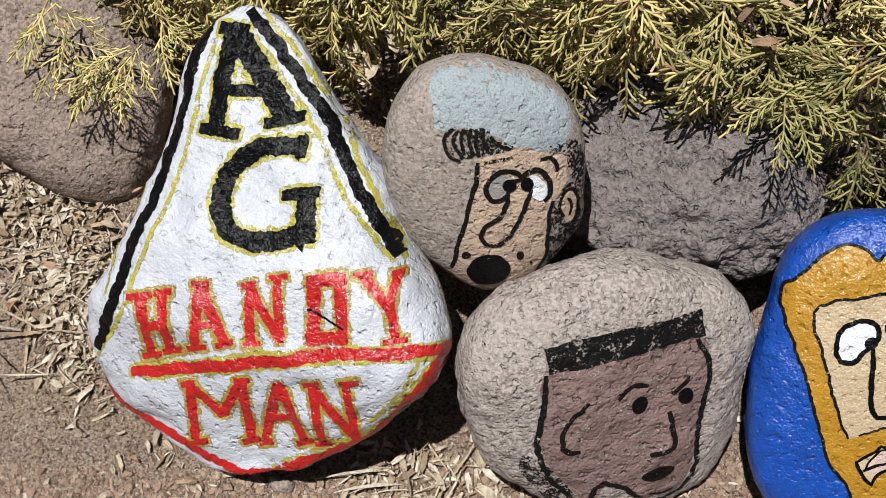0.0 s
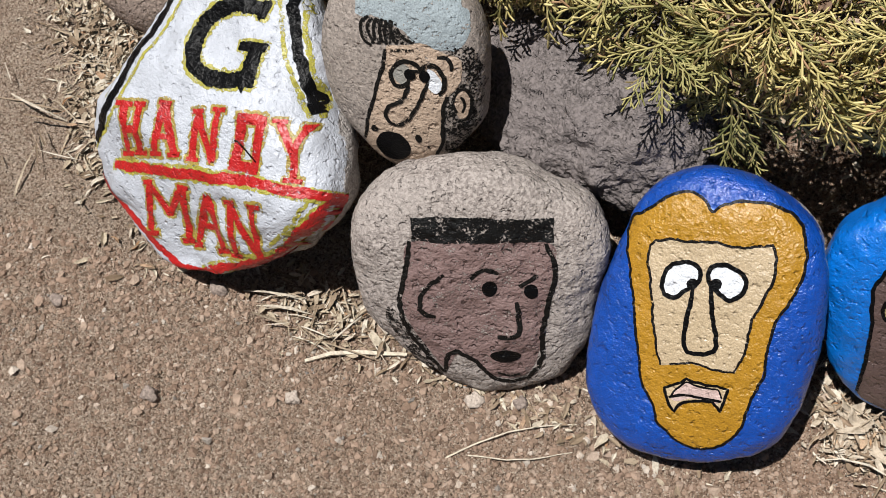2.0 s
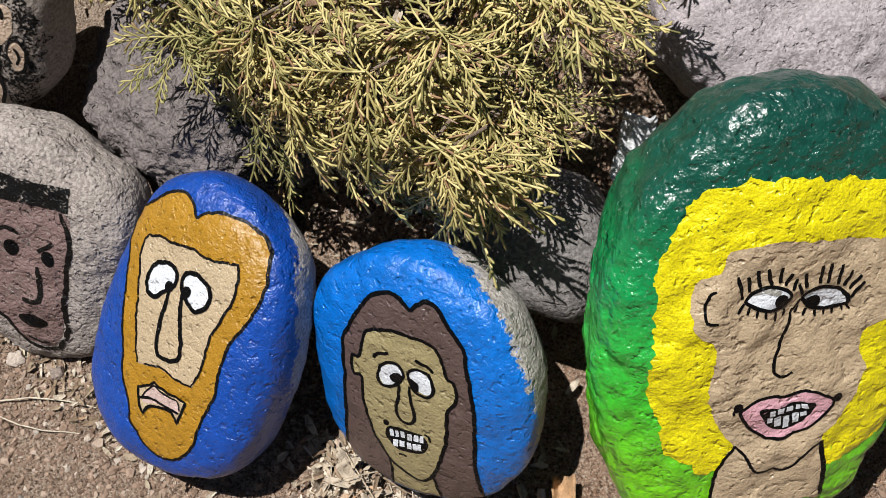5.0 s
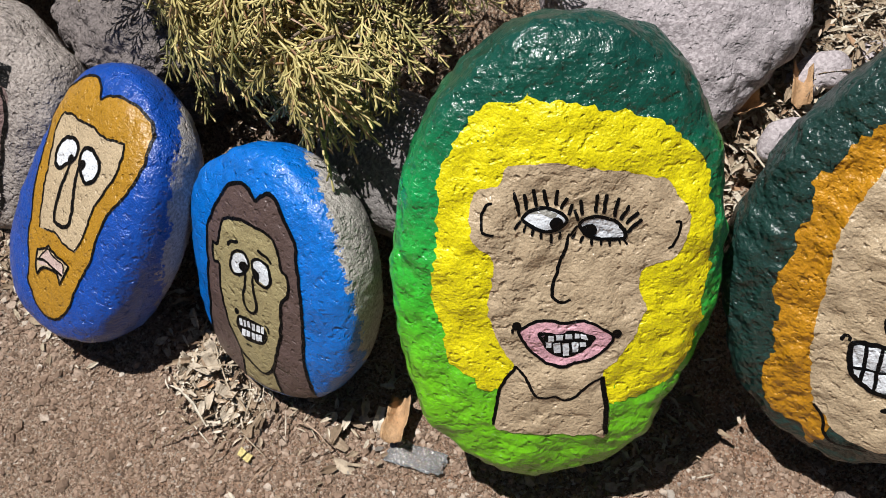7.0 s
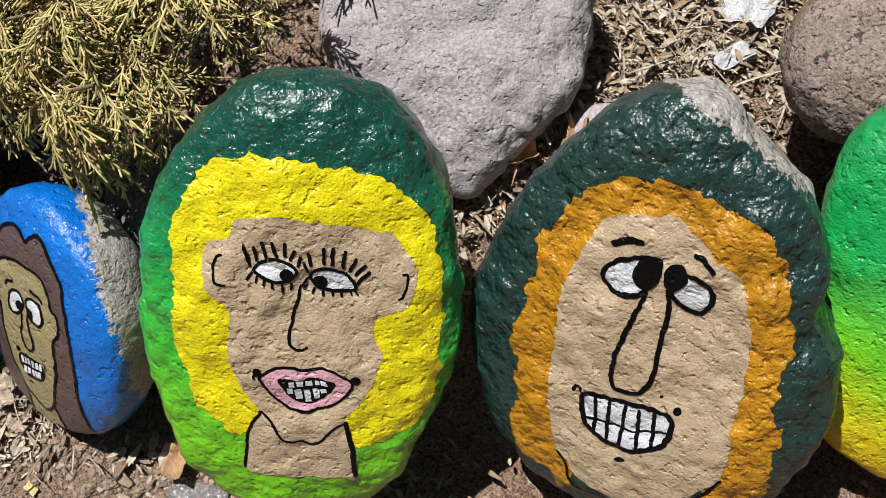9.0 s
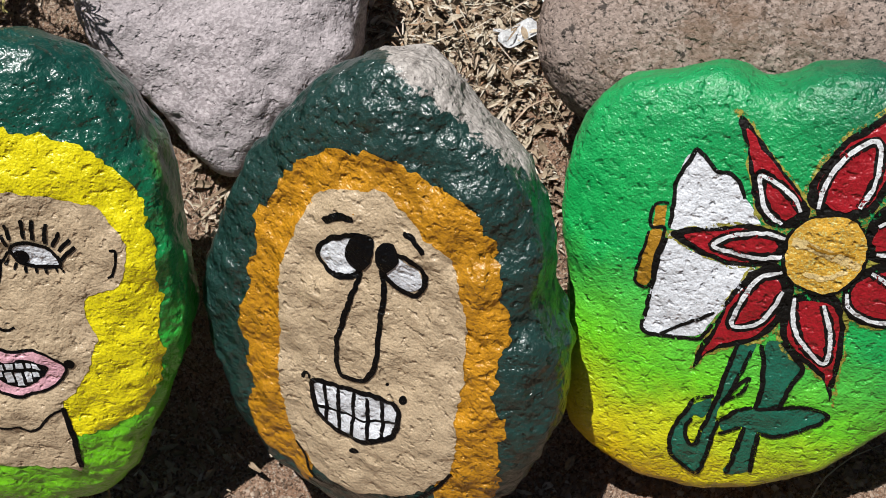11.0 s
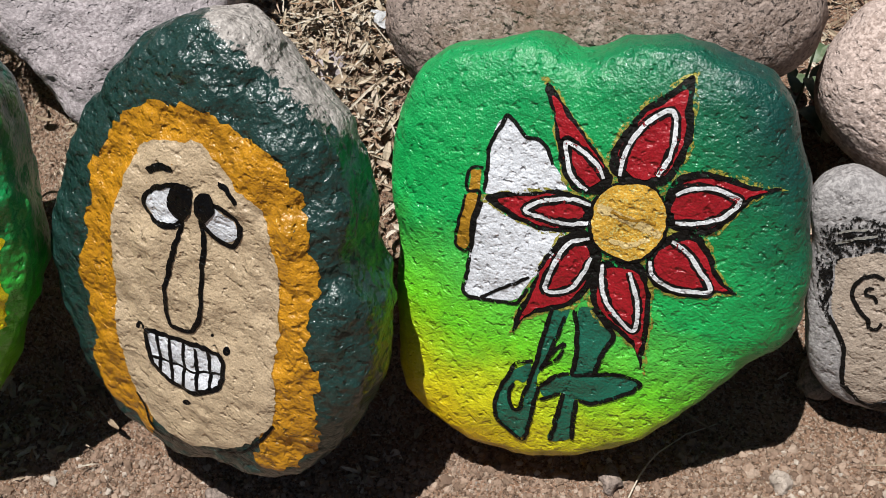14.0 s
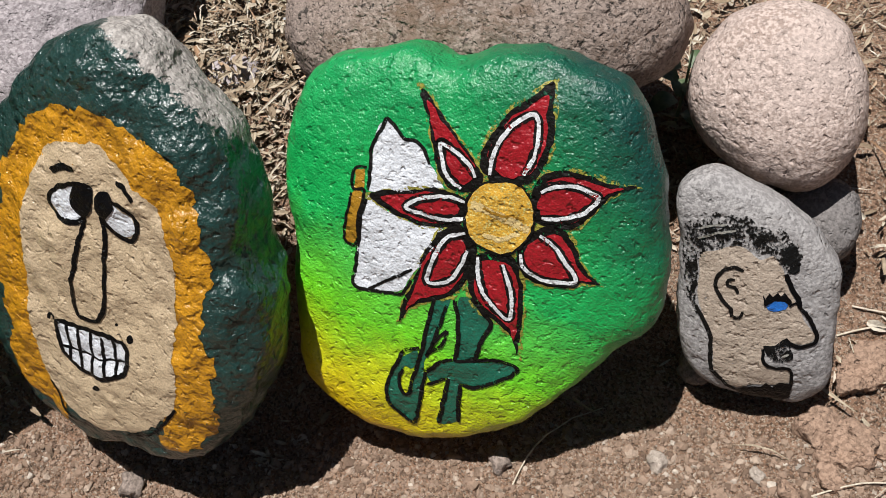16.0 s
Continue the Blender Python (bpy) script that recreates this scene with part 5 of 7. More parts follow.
patch(pine, "tan_patch", TAN_PAINT, 2, [(-7, 0.23), (-7.28, 3.82), (-6.9, 6.88), (-6.24, 9.86), (-5.6, 12.12), (-4.21, 14.08), (-2.81, 14.92), (-0.78, 15.38), (1.3, 15.91), (2.58, 15.18), (4.35, 14.07), (6.02, 13.13), (7.66, 12.14), (8.8, 10.55), (9.57, 8.62), (10.24, 6.08), (10.67, 4.06), (11.02, 1.24), (11.14, -1.67), (11.39, -3.85), (11.84, -6.33), (11.8, -9.45), (11.03, -11.06), (9.64, -13.14), (8.09, -14.63), (5.53, -16.59), (3.1, -17.6), (0.74, -17.39), (-1.67, -16.97), (-3.1, -15.56), (-4.14, -14.79), (-5.17, -12.25), (-6.09, -9.14), (-6.62, -5.96), (-6.78, -2.91)], wobble=3)
line(pine, "black_line", BLACK, 3, 0.34, [(-4.3, -14.75), (-3.03, -15.75), (-2.34, -17.86), (-0.88, -18.77), (1.94, -18)], wobble=1.2)
line(pine, "black_line", BLACK, 3, 0.34, [(11.92, -9.62), (10.6, -12.14), (9.51, -14), (8.06, -15.38), (5.48, -17.21)], wobble=1.2)
line(pine, "black_line", BLACK, 3, 0.66, [(-3.69, 11.44), (-2.95, 12.12), (-1.94, 12.75), (-0.9, 12.95)], wobble=1.2)
line(pine, "black_line", BLACK, 3, 0.48, [(3.42, 13.04), (4.24, 12.97), (5.15, 12.36), (5.65, 11.95)], wobble=1.2)
patch(pine, "white_oval", WHITE_PAINT, 3, [(-3.73, 8.24), (-3.48, 9.3), (-2.29, 10.49), (-0.79, 11.15), (0.07, 10.93), (-0.06, 9.05), (-0.11, 7.89), (-0.96, 7.24), (-2.4, 7.09)])
line(pine, "black_line", BLACK, 4, 0.48, [(0.18, 11.52), (-0.86, 11.4), (-2.55, 10.36), (-3.71, 9.08), (-3.78, 7.9), (-2.67, 6.95), (-1.16, 7.01), (-0.04, 7.63), (0.48, 8.96)], wobble=1.2)
patch(pine, "black_oval", BLACK, 5, [(-1.23, 9.48), (-0.97, 10.79), (-0.39, 11.64), (0.51, 11.8), (1.07, 11.29), (1.16, 9.9), (0.8, 8.71), (0.11, 8.1), (-0.64, 8.43)])
patch(pine, "white_oval", WHITE_PAINT, 3, [(2.12, 9.96), (2.97, 10.78), (4.32, 10.56), (5.41, 9.95), (5.87, 8.8), (5.05, 7.8), (3.83, 7.72), (2.65, 8.57)])
line(pine, "black_line", BLACK, 4, 0.48, [(3.15, 11.07), (4.49, 10.94), (5.74, 10.09), (6.09, 9.07), (5.59, 7.7), (4.38, 7.45), (3, 8.05), (2.29, 9.07)], wobble=1.2)
patch(pine, "black_oval", BLACK, 5, [(1.41, 10.56), (1.75, 11.42), (2.66, 11.74), (3.4, 11.35), (3.53, 10.43), (3.05, 9.38), (2.34, 8.84), (1.65, 9.46)])
line(pine, "black_line", BLACK, 4, 0.48, [(0.28, 8.05), (0.12, 6.29), (-0.39, 3.74), (-0.81, 0.96), (-0.76, -1.97), (-0.36, -3.59), (0.73, -3.71), (2.05, -3.22), (2.84, -1.92), (3.06, 0.04), (2.86, 2.55), (2.72, 5.16), (2.57, 6.97), (2.05, 8.98)], wobble=1.2)
patch(pine, "white_patch", WHITE_PAINT, 3, [(-2.89, -5.74), (-1.02, -5.33), (1.26, -4.85), (3.46, -4.51), (5.66, -4.51), (6.07, -6.26), (5.66, -8.08), (4.48, -9.31), (2.87, -10.25), (0.77, -10.51), (-1.08, -9.81), (-2.35, -8.65)])
line(pine, "black_line", BLACK, 4, 0.54, [(-2.89, -5.74), (-1.02, -5.33), (1.26, -4.85), (3.46, -4.51), (5.66, -4.51), (6.07, -6.26), (5.66, -8.08), (4.48, -9.31), (2.87, -10.25), (0.77, -10.51), (-1.08, -9.81), (-2.35, -8.65)], closed=True, wobble=1.2)
line(pine, "black_line", BLACK, 4, 0.39, [(-1.55, -5.68), (-1.03, -9.78)], wobble=1.2)
line(pine, "black_line", BLACK, 4, 0.39, [(-0.24, -5.35), (0.33, -10.32)], wobble=1.2)
line(pine, "black_line", BLACK, 4, 0.39, [(1.3, -5.04), (1.82, -10.72)], wobble=1.2)
line(pine, "black_line", BLACK, 4, 0.39, [(2.64, -5.02), (3.37, -9.7)], wobble=1.2)
line(pine, "black_line", BLACK, 4, 0.39, [(4.09, -4.6), (4.69, -9)], wobble=1.2)
line(pine, "black_line", BLACK, 4, 0.33, [(-2.38, -8.42), (0.06, -8.17), (2.93, -7.79), (5.91, -6.36)], wobble=1.2)
line(pine, "black_line", BLACK, 3, 0.36, [(-3.99, -5.96), (-3.82, -5.22), (-3.29, -5.24), (-3.28, -5.7)], wobble=1.2)
patch(pine, "black_dot", BLACK, 3, [(6.51, -3.44), (6.51, -3.76), (6.35, -4.02), (6.1, -4.14), (5.86, -4.05), (5.72, -3.77), (5.73, -3.47), (5.88, -3.22), (6.12, -3.12), (6.37, -3.17)], wobble=0.8)
patch(pine, "black_dot", BLACK, 3, [(4.45, -2.67), (4.44, -2.8), (4.38, -2.9), (4.29, -2.95), (4.2, -2.91), (4.15, -2.81), (4.15, -2.68), (4.21, -2.58), (4.3, -2.54), (4.4, -2.57)], wobble=0.8)
patch(pine, "black_dot", BLACK, 3, [(2.69, -11.69), (2.6, -11.95), (2.31, -12.25), (1.93, -12.49), (1.63, -12.49), (1.48, -12.38), (1.56, -12.17), (1.84, -11.91), (2.22, -11.67), (2.54, -11.58)], wobble=0.8)

# marks on the lime stone
patch(lime, "white_shape", WHITE_PAINT, 1, [(-8.9, 7.1), (-8.99, 8.72), (-9.01, 10.28), (-9.23, 11.75), (-9.1, 13.07), (-8.67, 13.94), (-8.33, 14.28), (-7.65, 13.95), (-6.69, 13.25), (-5.63, 13.02), (-4.51, 12.56), (-3.76, 11.47), (-2.68, 10.48), (-1.67, 8.91), (-3.8, 7.97), (-5.75, 7.57), (-7.5, 7.25)])
line(lime, "black_line", SOOT, 2, 0.37, [(-8.9, 7.1), (-9.04, 9.76), (-9.28, 11.48), (-8.76, 13.15), (-8.35, 14.38), (-7.35, 13.79), (-6.39, 13.08), (-5.12, 12.99), (-4.21, 12.38), (-3.57, 11.27)], wobble=1.2)
patch(lime, "white_shape", WHITE_PAINT, 1, [(-8.95, 6.54), (-8.11, 6.36), (-6.66, 5.53), (-4.74, 5.09), (-2.69, 5.1), (-1.14, 5.21), (-1.53, 3.43), (-2.17, 1.52), (-3.02, 0.3), (-3.54, -0.99), (-4.1, -2.43), (-5.91, -3.09), (-8, -3.62), (-9.03, -3.48), (-9.18, -1.74), (-9.29, 0.64), (-9.22, 3.66)])
line(lime, "black_line", SOOT, 2, 0.37, [(-9.05, 6.23), (-9.22, 3.66), (-9.18, 0.69), (-9.08, -3.21), (-7.47, -3.44), (-5.89, -3.19), (-4.04, -2.73), (-3.29, -0.92)], wobble=1.2)
line(lime, "black_line", SOOT, 2, 0.32, [(-7.5, -3.27), (-5.59, -1.72), (-3.51, 0.19)], wobble=1.2)
patch(lime, "ochre_bar", OCHRE, 1, [(-10.58, 8.68), (-9.69, 9.05), (-9.34, 7.26), (-10.35, 6.97)], smooth=False)
patch(lime, "ochre_bar", OCHRE, 1, [(-10.5, 6.37), (-9.4, 6.69), (-9.51, 4.71), (-9.43, 1.5), (-10.04, 0.94), (-10.66, 1.31), (-10.69, 3.14)])
line(lime, "black_line", SOOT, 2, 0.29, [(-9.48, 9.32), (-10.62, 8.87), (-10.37, 6.8), (-9.29, 7), (-9.46, 4.44), (-9.35, 1.42), (-10.07, 0.74), (-10.77, 1.28), (-10.74, 3.42), (-10.5, 6.37)], wobble=1.2)
patch(lime, "olive_halo", OLIVE_DRY, 1.4, [(-9.27, 6.68), (-7.71, 7.62), (-5.56, 8.2), (-3.22, 9.16), (-1.3, 9.46), (0.12, 9.29), (1.2, 8.09), (1.2, 6.9), (0.08, 5.64), (-1.76, 4.95), (-3.74, 4.75), (-5.79, 5.11), (-7.65, 5.83)], wobble=3)
patch(lime, "black_outline", SOOT, 2, [(-8.72, 6.71), (-7.3, 7.57), (-5.35, 8.09), (-3.23, 8.96), (-1.49, 9.24), (-0.19, 9.09), (0.8, 7.99), (0.79, 6.9), (-0.24, 5.75), (-1.91, 5.13), (-3.7, 4.96), (-5.56, 5.3), (-7.25, 5.93)], wobble=2)
patch(lime, "red_petal", CRIMSON, 3, [(-7.56, 6.82), (-6.46, 7.46), (-4.93, 7.87), (-3.25, 8.55), (-1.87, 8.78), (-0.84, 8.66), (-0.06, 7.79), (-0.06, 6.94), (-0.88, 6.02), (-2.21, 5.51), (-3.62, 5.4), (-5.09, 5.67), (-6.42, 6.15)], wobble=1.5)
line(lime, "black_line", SOOT, 3.6, 0.89, [(0.57, 8.61), (-1.59, 8.55), (-3.73, 7.67), (-5.03, 6.5), (-3.43, 6.16), (-1.13, 6.32), (0.77, 7)], wobble=1.2)
patch(lime, "red_core", CRIMSON, 4, [(-3.56, 6.84), (-2.2, 7.76), (-0.7, 7.94), (0.12, 7.63), (-0.99, 6.93), (-2.73, 6.6)], wobble=1.5)
line(lime, "white_line", PETAL_WHITE, 4.4, 0.37, [(0.57, 8.61), (-1.59, 8.55), (-3.73, 7.67), (-5.03, 6.5), (-3.43, 6.16), (-1.13, 6.32), (0.77, 7)], wobble=1)
patch(lime, "olive_halo", OLIVE_DRY, 1.4, [(-6.13, 18.18), (-4.95, 17.85), (-3.96, 16.79), (-2.46, 15.59), (-0.73, 14.17), (0.97, 12.68), (2.05, 11.56), (2.06, 10.44), (0.97, 9.25), (-0.92, 8.96), (-2.27, 10.05), (-3.22, 11.78), (-3.9, 13.55), (-4.65, 15.53)], wobble=3)
patch(lime, "black_outline", SOOT, 2, [(-5.74, 17.77), (-4.67, 17.46), (-3.78, 16.47), (-2.41, 15.39), (-0.84, 14.1), (0.71, 12.75), (1.69, 11.73), (1.7, 10.71), (0.7, 9.64), (-1.01, 9.39), (-2.23, 10.36), (-3.1, 11.92), (-3.72, 13.54), (-4.4, 15.34)], wobble=2)
patch(lime, "red_petal", CRIMSON, 3, [(-4.93, 16.89), (-4.09, 16.61), (-3.4, 15.82), (-2.3, 14.98), (-1.07, 13.94), (0.17, 12.91), (0.94, 12.09), (0.93, 11.27), (0.15, 10.45), (-1.2, 10.27), (-2.17, 11.01), (-2.85, 12.22), (-3.34, 13.51), (-3.88, 14.94)], wobble=1.5)
line(lime, "black_line", SOOT, 3.6, 0.89, [(-0.1, 9.89), (-1.34, 10.47), (-2.3, 11.74), (-2.86, 13.52), (-1.37, 13.12), (0.25, 12.22), (0.96, 11.27)], wobble=1.2)
patch(lime, "red_core", CRIMSON, 4, [(-1.9, 12.34), (-0.78, 12), (0.4, 10.97), (-0.27, 10.63), (-1.21, 11.25)], wobble=1.5)
line(lime, "white_line", PETAL_WHITE, 4.4, 0.37, [(-0.1, 9.89), (-1.34, 10.47), (-2.3, 11.74), (-2.86, 13.52), (-1.37, 13.12), (0.25, 12.22), (0.96, 11.27)], wobble=1)
patch(lime, "olive_halo", OLIVE_DRY, 1.4, [(6.33, 21.78), (6.68, 19.94), (7.29, 17.81), (7.46, 15.82), (7.03, 13.51), (6.38, 11.93), (4.96, 11.26), (2.95, 10.65), (1.67, 11.42), (0.81, 12.32), (0.79, 14), (1.6, 16.12), (2.63, 18.23), (4.25, 19.89)], wobble=3)
patch(lime, "black_outline", SOOT, 2, [(6.16, 21.25), (6.48, 19.55), (7.03, 17.61), (7.18, 15.79), (6.78, 13.68), (6.2, 12.27), (4.91, 11.66), (3.08, 11.11), (1.92, 11.8), (1.14, 12.61), (1.12, 14.13), (1.85, 16.06), (2.79, 17.99), (4.26, 19.5)], wobble=2)
patch(lime, "red_petal", CRIMSON, 3, [(5.8, 20.1), (6.05, 18.72), (6.48, 17.16), (6.59, 15.7), (6.28, 14.04), (5.81, 12.94), (4.8, 12.46), (3.36, 12.04), (2.45, 12.6), (1.83, 13.23), (1.81, 14.42), (2.38, 15.94), (3.12, 17.46), (4.29, 18.67)], wobble=1.5)
line(lime, "black_line", SOOT, 3.6, 0.89, [(2.29, 11.9), (2.16, 13.68), (2.67, 15.7), (3.71, 17.24), (5.13, 18.21), (5.71, 16.8), (5.88, 14.9), (5.38, 12.65)], wobble=1.2)
patch(lime, "red_core", CRIMSON, 4, [(3.09, 12.65), (3.1, 14.17), (3.83, 15.85), (4.95, 16.99), (5.32, 15.26), (4.99, 13.17), (4.31, 12.09)], wobble=1.5)
line(lime, "white_line", PETAL_WHITE, 4.4, 0.37, [(2.29, 11.9), (2.16, 13.68), (2.67, 15.7), (3.71, 17.24), (5.13, 18.21), (5.71, 16.8), (5.88, 14.9), (5.38, 12.65)], wobble=1)
patch(lime, "olive_halo", OLIVE_DRY, 1.4, [(15.83, 13.97), (14.29, 13.24), (13.15, 11.92), (12.14, 10.02), (10.73, 8.46), (8.71, 8.02), (6.79, 8.17), (6.07, 10.06), (5.91, 11.78), (6.81, 13.42), (8.92, 14.29), (11.22, 14.28), (13.59, 13.92)], wobble=3)
patch(lime, "black_outline", SOOT, 2, [(15.33, 13.83), (13.93, 13.11), (12.89, 11.93), (11.97, 10.18), (10.69, 8.77), (8.86, 8.38), (7.12, 8.52), (6.46, 10.22), (6.32, 11.77), (7.13, 13.28), (9.05, 14.08), (11.14, 14.06), (13.3, 13.74)], wobble=2)
patch(lime, "red_petal", CRIMSON, 3, [(14.28, 13.46), (13.18, 12.86), (12.36, 11.91), (11.63, 10.51), (10.62, 9.4), (9.18, 9.14), (7.81, 9.25), (7.29, 10.58), (7.17, 11.8), (7.81, 12.99), (9.32, 13.6), (10.98, 13.58), (12.68, 13.35)], wobble=1.5)
line(lime, "black_line", SOOT, 3.6, 0.89, [(7.12, 11.49), (8.3, 12.45), (10.09, 12.78), (12.32, 12.32), (11.56, 10.85), (9.76, 9.56), (7.74, 9)], wobble=1.2)
patch(lime, "red_core", CRIMSON, 4, [(7.26, 9.93), (7.44, 11.16), (9.13, 11.99), (10.76, 12.03), (10.34, 10.98), (8.73, 9.88)], wobble=1.5)
line(lime, "white_line", PETAL_WHITE, 4.4, 0.37, [(7.12, 11.49), (8.3, 12.45), (10.09, 12.78), (12.32, 12.32), (11.56, 10.85), (9.76, 9.56), (7.74, 9)], wobble=1)
patch(lime, "olive_halo", OLIVE_DRY, 1.4, [(14.89, 3.62), (13.08, 3.4), (11.4, 2.59), (9.05, 2.12), (7.29, 2.49), (6.1, 4.02), (5.76, 5.49), (6.68, 7.28), (8.23, 8.67), (9.78, 8.84), (11.13, 7.74), (12.14, 5.9), (13.59, 4.49)], wobble=3)
patch(lime, "black_outline", SOOT, 2, [(14.43, 3.79), (12.79, 3.57), (11.27, 2.84), (9.13, 2.41), (7.54, 2.72), (6.45, 4.13), (6.14, 5.45), (6.98, 7.09), (8.38, 8.35), (9.8, 8.52), (11.02, 7.51), (11.94, 5.86), (13.26, 4.54)], wobble=2)
patch(lime, "red_petal", CRIMSON, 3, [(13.49, 4.07), (12.19, 3.92), (10.99, 3.33), (9.3, 3.02), (8.05, 3.26), (7.19, 4.34), (6.94, 5.38), (7.6, 6.71), (8.71, 7.68), (9.83, 7.81), (10.8, 7), (11.52, 5.75), (12.56, 4.69)], wobble=1.5)
line(lime, "black_line", SOOT, 3.6, 0.89, [(6.5, 4.99), (7.05, 3.74), (8.47, 3.06), (10.22, 3.08), (12.04, 3.63), (10.88, 5.3), (9.58, 6.53), (7.93, 7.24)], wobble=1.2)
patch(lime, "red_core", CRIMSON, 4, [(7.55, 4.77), (7.99, 6.05), (9.03, 5.82), (10.27, 4.83), (10.44, 4.12), (9.02, 3.9)], wobble=1.5)
line(lime, "white_line", PETAL_WHITE, 4.4, 0.37, [(6.5, 4.99), (7.05, 3.74), (8.47, 3.06), (10.22, 3.08), (12.04, 3.63), (10.88, 5.3), (9.58, 6.53), (7.93, 7.24)], wobble=1)
patch(lime, "olive_halo", OLIVE_DRY, 1.4, [(8.57, -6.51), (7.59, -4.7), (5.56, -3.28), (3.61, -2.21), (2.07, -0.4), (1.71, 2.09), (2.21, 4.12), (3.96, 4.92), (5.91, 4.95), (7.17, 3.14), (7.88, 0.12), (8.35, -3.11)], wobble=3)
patch(lime, "black_outline", SOOT, 2, [(8.27, -5.91), (7.38, -4.27), (5.54, -2.98), (3.77, -2), (2.37, -0.35), (2.04, 1.91), (2.5, 3.75), (4.09, 4.48), (5.86, 4.5), (7.01, 2.87), (7.65, 0.11), (8.08, -2.85)], wobble=2)
patch(lime, "red_petal", CRIMSON, 3, [(7.65, -4.61), (6.96, -3.36), (5.51, -2.34), (4.11, -1.57), (3.01, -0.27), (2.74, 1.52), (3.09, 2.98), (4.35, 3.56), (5.76, 3.57), (6.67, 2.27), (7.18, 0.1), (7.51, -2.21)], wobble=1.5)
line(lime, "black_line", SOOT, 3.6, 0.89, [(2.56, 3.49), (2.98, 1.62), (3.88, -0.18), (5.22, -1.56), (6.68, -2.31), (6.74, -0.74), (6.09, 1.41), (5.11, 3.37)], wobble=1.2)
patch(lime, "red_core", CRIMSON, 4, [(3.57, 2.35), (4.1, 3.35), (5.02, 2.2), (5.86, 0.12), (5.86, -0.91), (4.7, 0.05)], wobble=1.5)
line(lime, "white_line", PETAL_WHITE, 4.4, 0.37, [(2.56, 3.49), (2.98, 1.62), (3.88, -0.18), (5.22, -1.56), (6.68, -2.31), (6.74, -0.74), (6.09, 1.41), (5.11, 3.37)], wobble=1)
patch(lime, "olive_halo", OLIVE_DRY, 1.4, [(-4.35, -6.55), (-4.14, -4.42), (-3.63, -2.12), (-3.16, -0.01), (-2.75, 2.41), (-1.77, 4.55), (-0.22, 6.55), (1.47, 6.44), (2.41, 5.16), (2.58, 2.75), (2.24, 0.39), (0.95, -1.68), (-1.11, -3), (-2.95, -4.34)], wobble=3)
patch(lime, "black_outline", SOOT, 2, [(-4.04, -5.93), (-3.84, -3.95), (-3.38, -1.87), (-2.96, 0.03), (-2.58, 2.25), (-1.7, 4.21), (-0.29, 6.01), (1.25, 5.92), (2.11, 4.76), (2.26, 2.56), (1.95, 0.4), (0.77, -1.49), (-1.1, -2.67), (-2.76, -3.85)], wobble=2)
patch(lime, "red_petal", CRIMSON, 3, [(-3.38, -4.52), (-3.21, -2.92), (-2.87, -1.37), (-2.55, 0.14), (-2.24, 1.92), (-1.54, 3.47), (-0.43, 4.92), (0.8, 4.83), (1.48, 3.93), (1.59, 2.15), (1.33, 0.42), (0.4, -1.07), (-1.07, -1.98), (-2.37, -2.88)], wobble=1.5)
line(lime, "black_line", SOOT, 3.6, 0.89, [(1.07, 5.58), (-0.48, 4.59), (-1.36, 2.63), (-1.79, -0.47), (-0.03, -0.21), (1.17, 1.63), (1.58, 3.79)], wobble=1.2)
patch(lime, "red_core", CRIMSON, 4, [(-0.98, 0.96), (-0.6, 2.73), (0.62, 4.24), (0.7, 2.66), (0.05, 0.72)], wobble=1.5)
line(lime, "white_line", PETAL_WHITE, 4.4, 0.37, [(1.07, 5.58), (-0.48, 4.59), (-1.36, 2.63), (-1.79, -0.47), (-0.03, -0.21), (1.17, 1.63), (1.58, 3.79)], wobble=1)
patch(lime, "ochre_disc", OCHRE_LIGHT, 5, [(0.73, 8.83), (1.52, 10.4), (3.02, 11.36), (4.91, 11.66), (6.2, 10.66), (7, 9.03), (6.81, 6.77), (5.74, 5.04), (4.13, 4.32), (2.25, 4.79), (1.05, 6.42)], wobble=2)
line(lime, "black_ring", SOOT, 4.6, 0.47, [(0.73, 8.83), (1.52, 10.4), (3.02, 11.36), (4.91, 11.66), (6.2, 10.66), (7, 9.03), (6.81, 6.77), (5.74, 5.04), (4.13, 4.32), (2.25, 4.79), (1.05, 6.42)], closed=True, wobble=1.2)
line(lime, "pale_streak", PALE_OCHRE, 6, 0.84, [(1.29, 8.55), (2.72, 8.48), (4.58, 7.91), (6.91, 7.79)], wobble=3)
line(lime, "pale_streak", PALE_OCHRE, 6, 0.47, [(2.73, 6.07), (4.29, 5.88), (5.83, 6.74)], wobble=3)
line(lime, "orange_streak", OCHRE, 6.4, 0.26, [(2.42, 8.7), (4.12, 8.45), (6.1, 8.71)], wobble=3)
patch(lime, "teal_stem", TEAL, 1, [(-0.75, -2.26), (0.77, -1.97), (0.5, -3.98), (0, -6.02), (-0.31, -8.08), (-0.75, -10.29), (-0.52, -12.33), (-0.49, -15.24), (-0.67, -17.78), (-1.68, -18.08), (-1.41, -14.88), (-1.58, -12.01), (-1.39, -9.17), (-1.17, -6.42)])
patch(lime, "teal_leaf", TEAL, 1.3, [(-1.54, -8.86), (-2.82, -9.79), (-3.46, -11.05), (-4, -13.03), (-3.98, -14.72), (-3.46, -16.41), (-2.15, -17.65), (-1.11, -17.98), (-1.03, -15.45), (-1.56, -13.74), (-2.18, -14.54), (-2.91, -13.62), (-2.97, -12.25), (-2.6, -11.04), (-1.75, -11.04)])
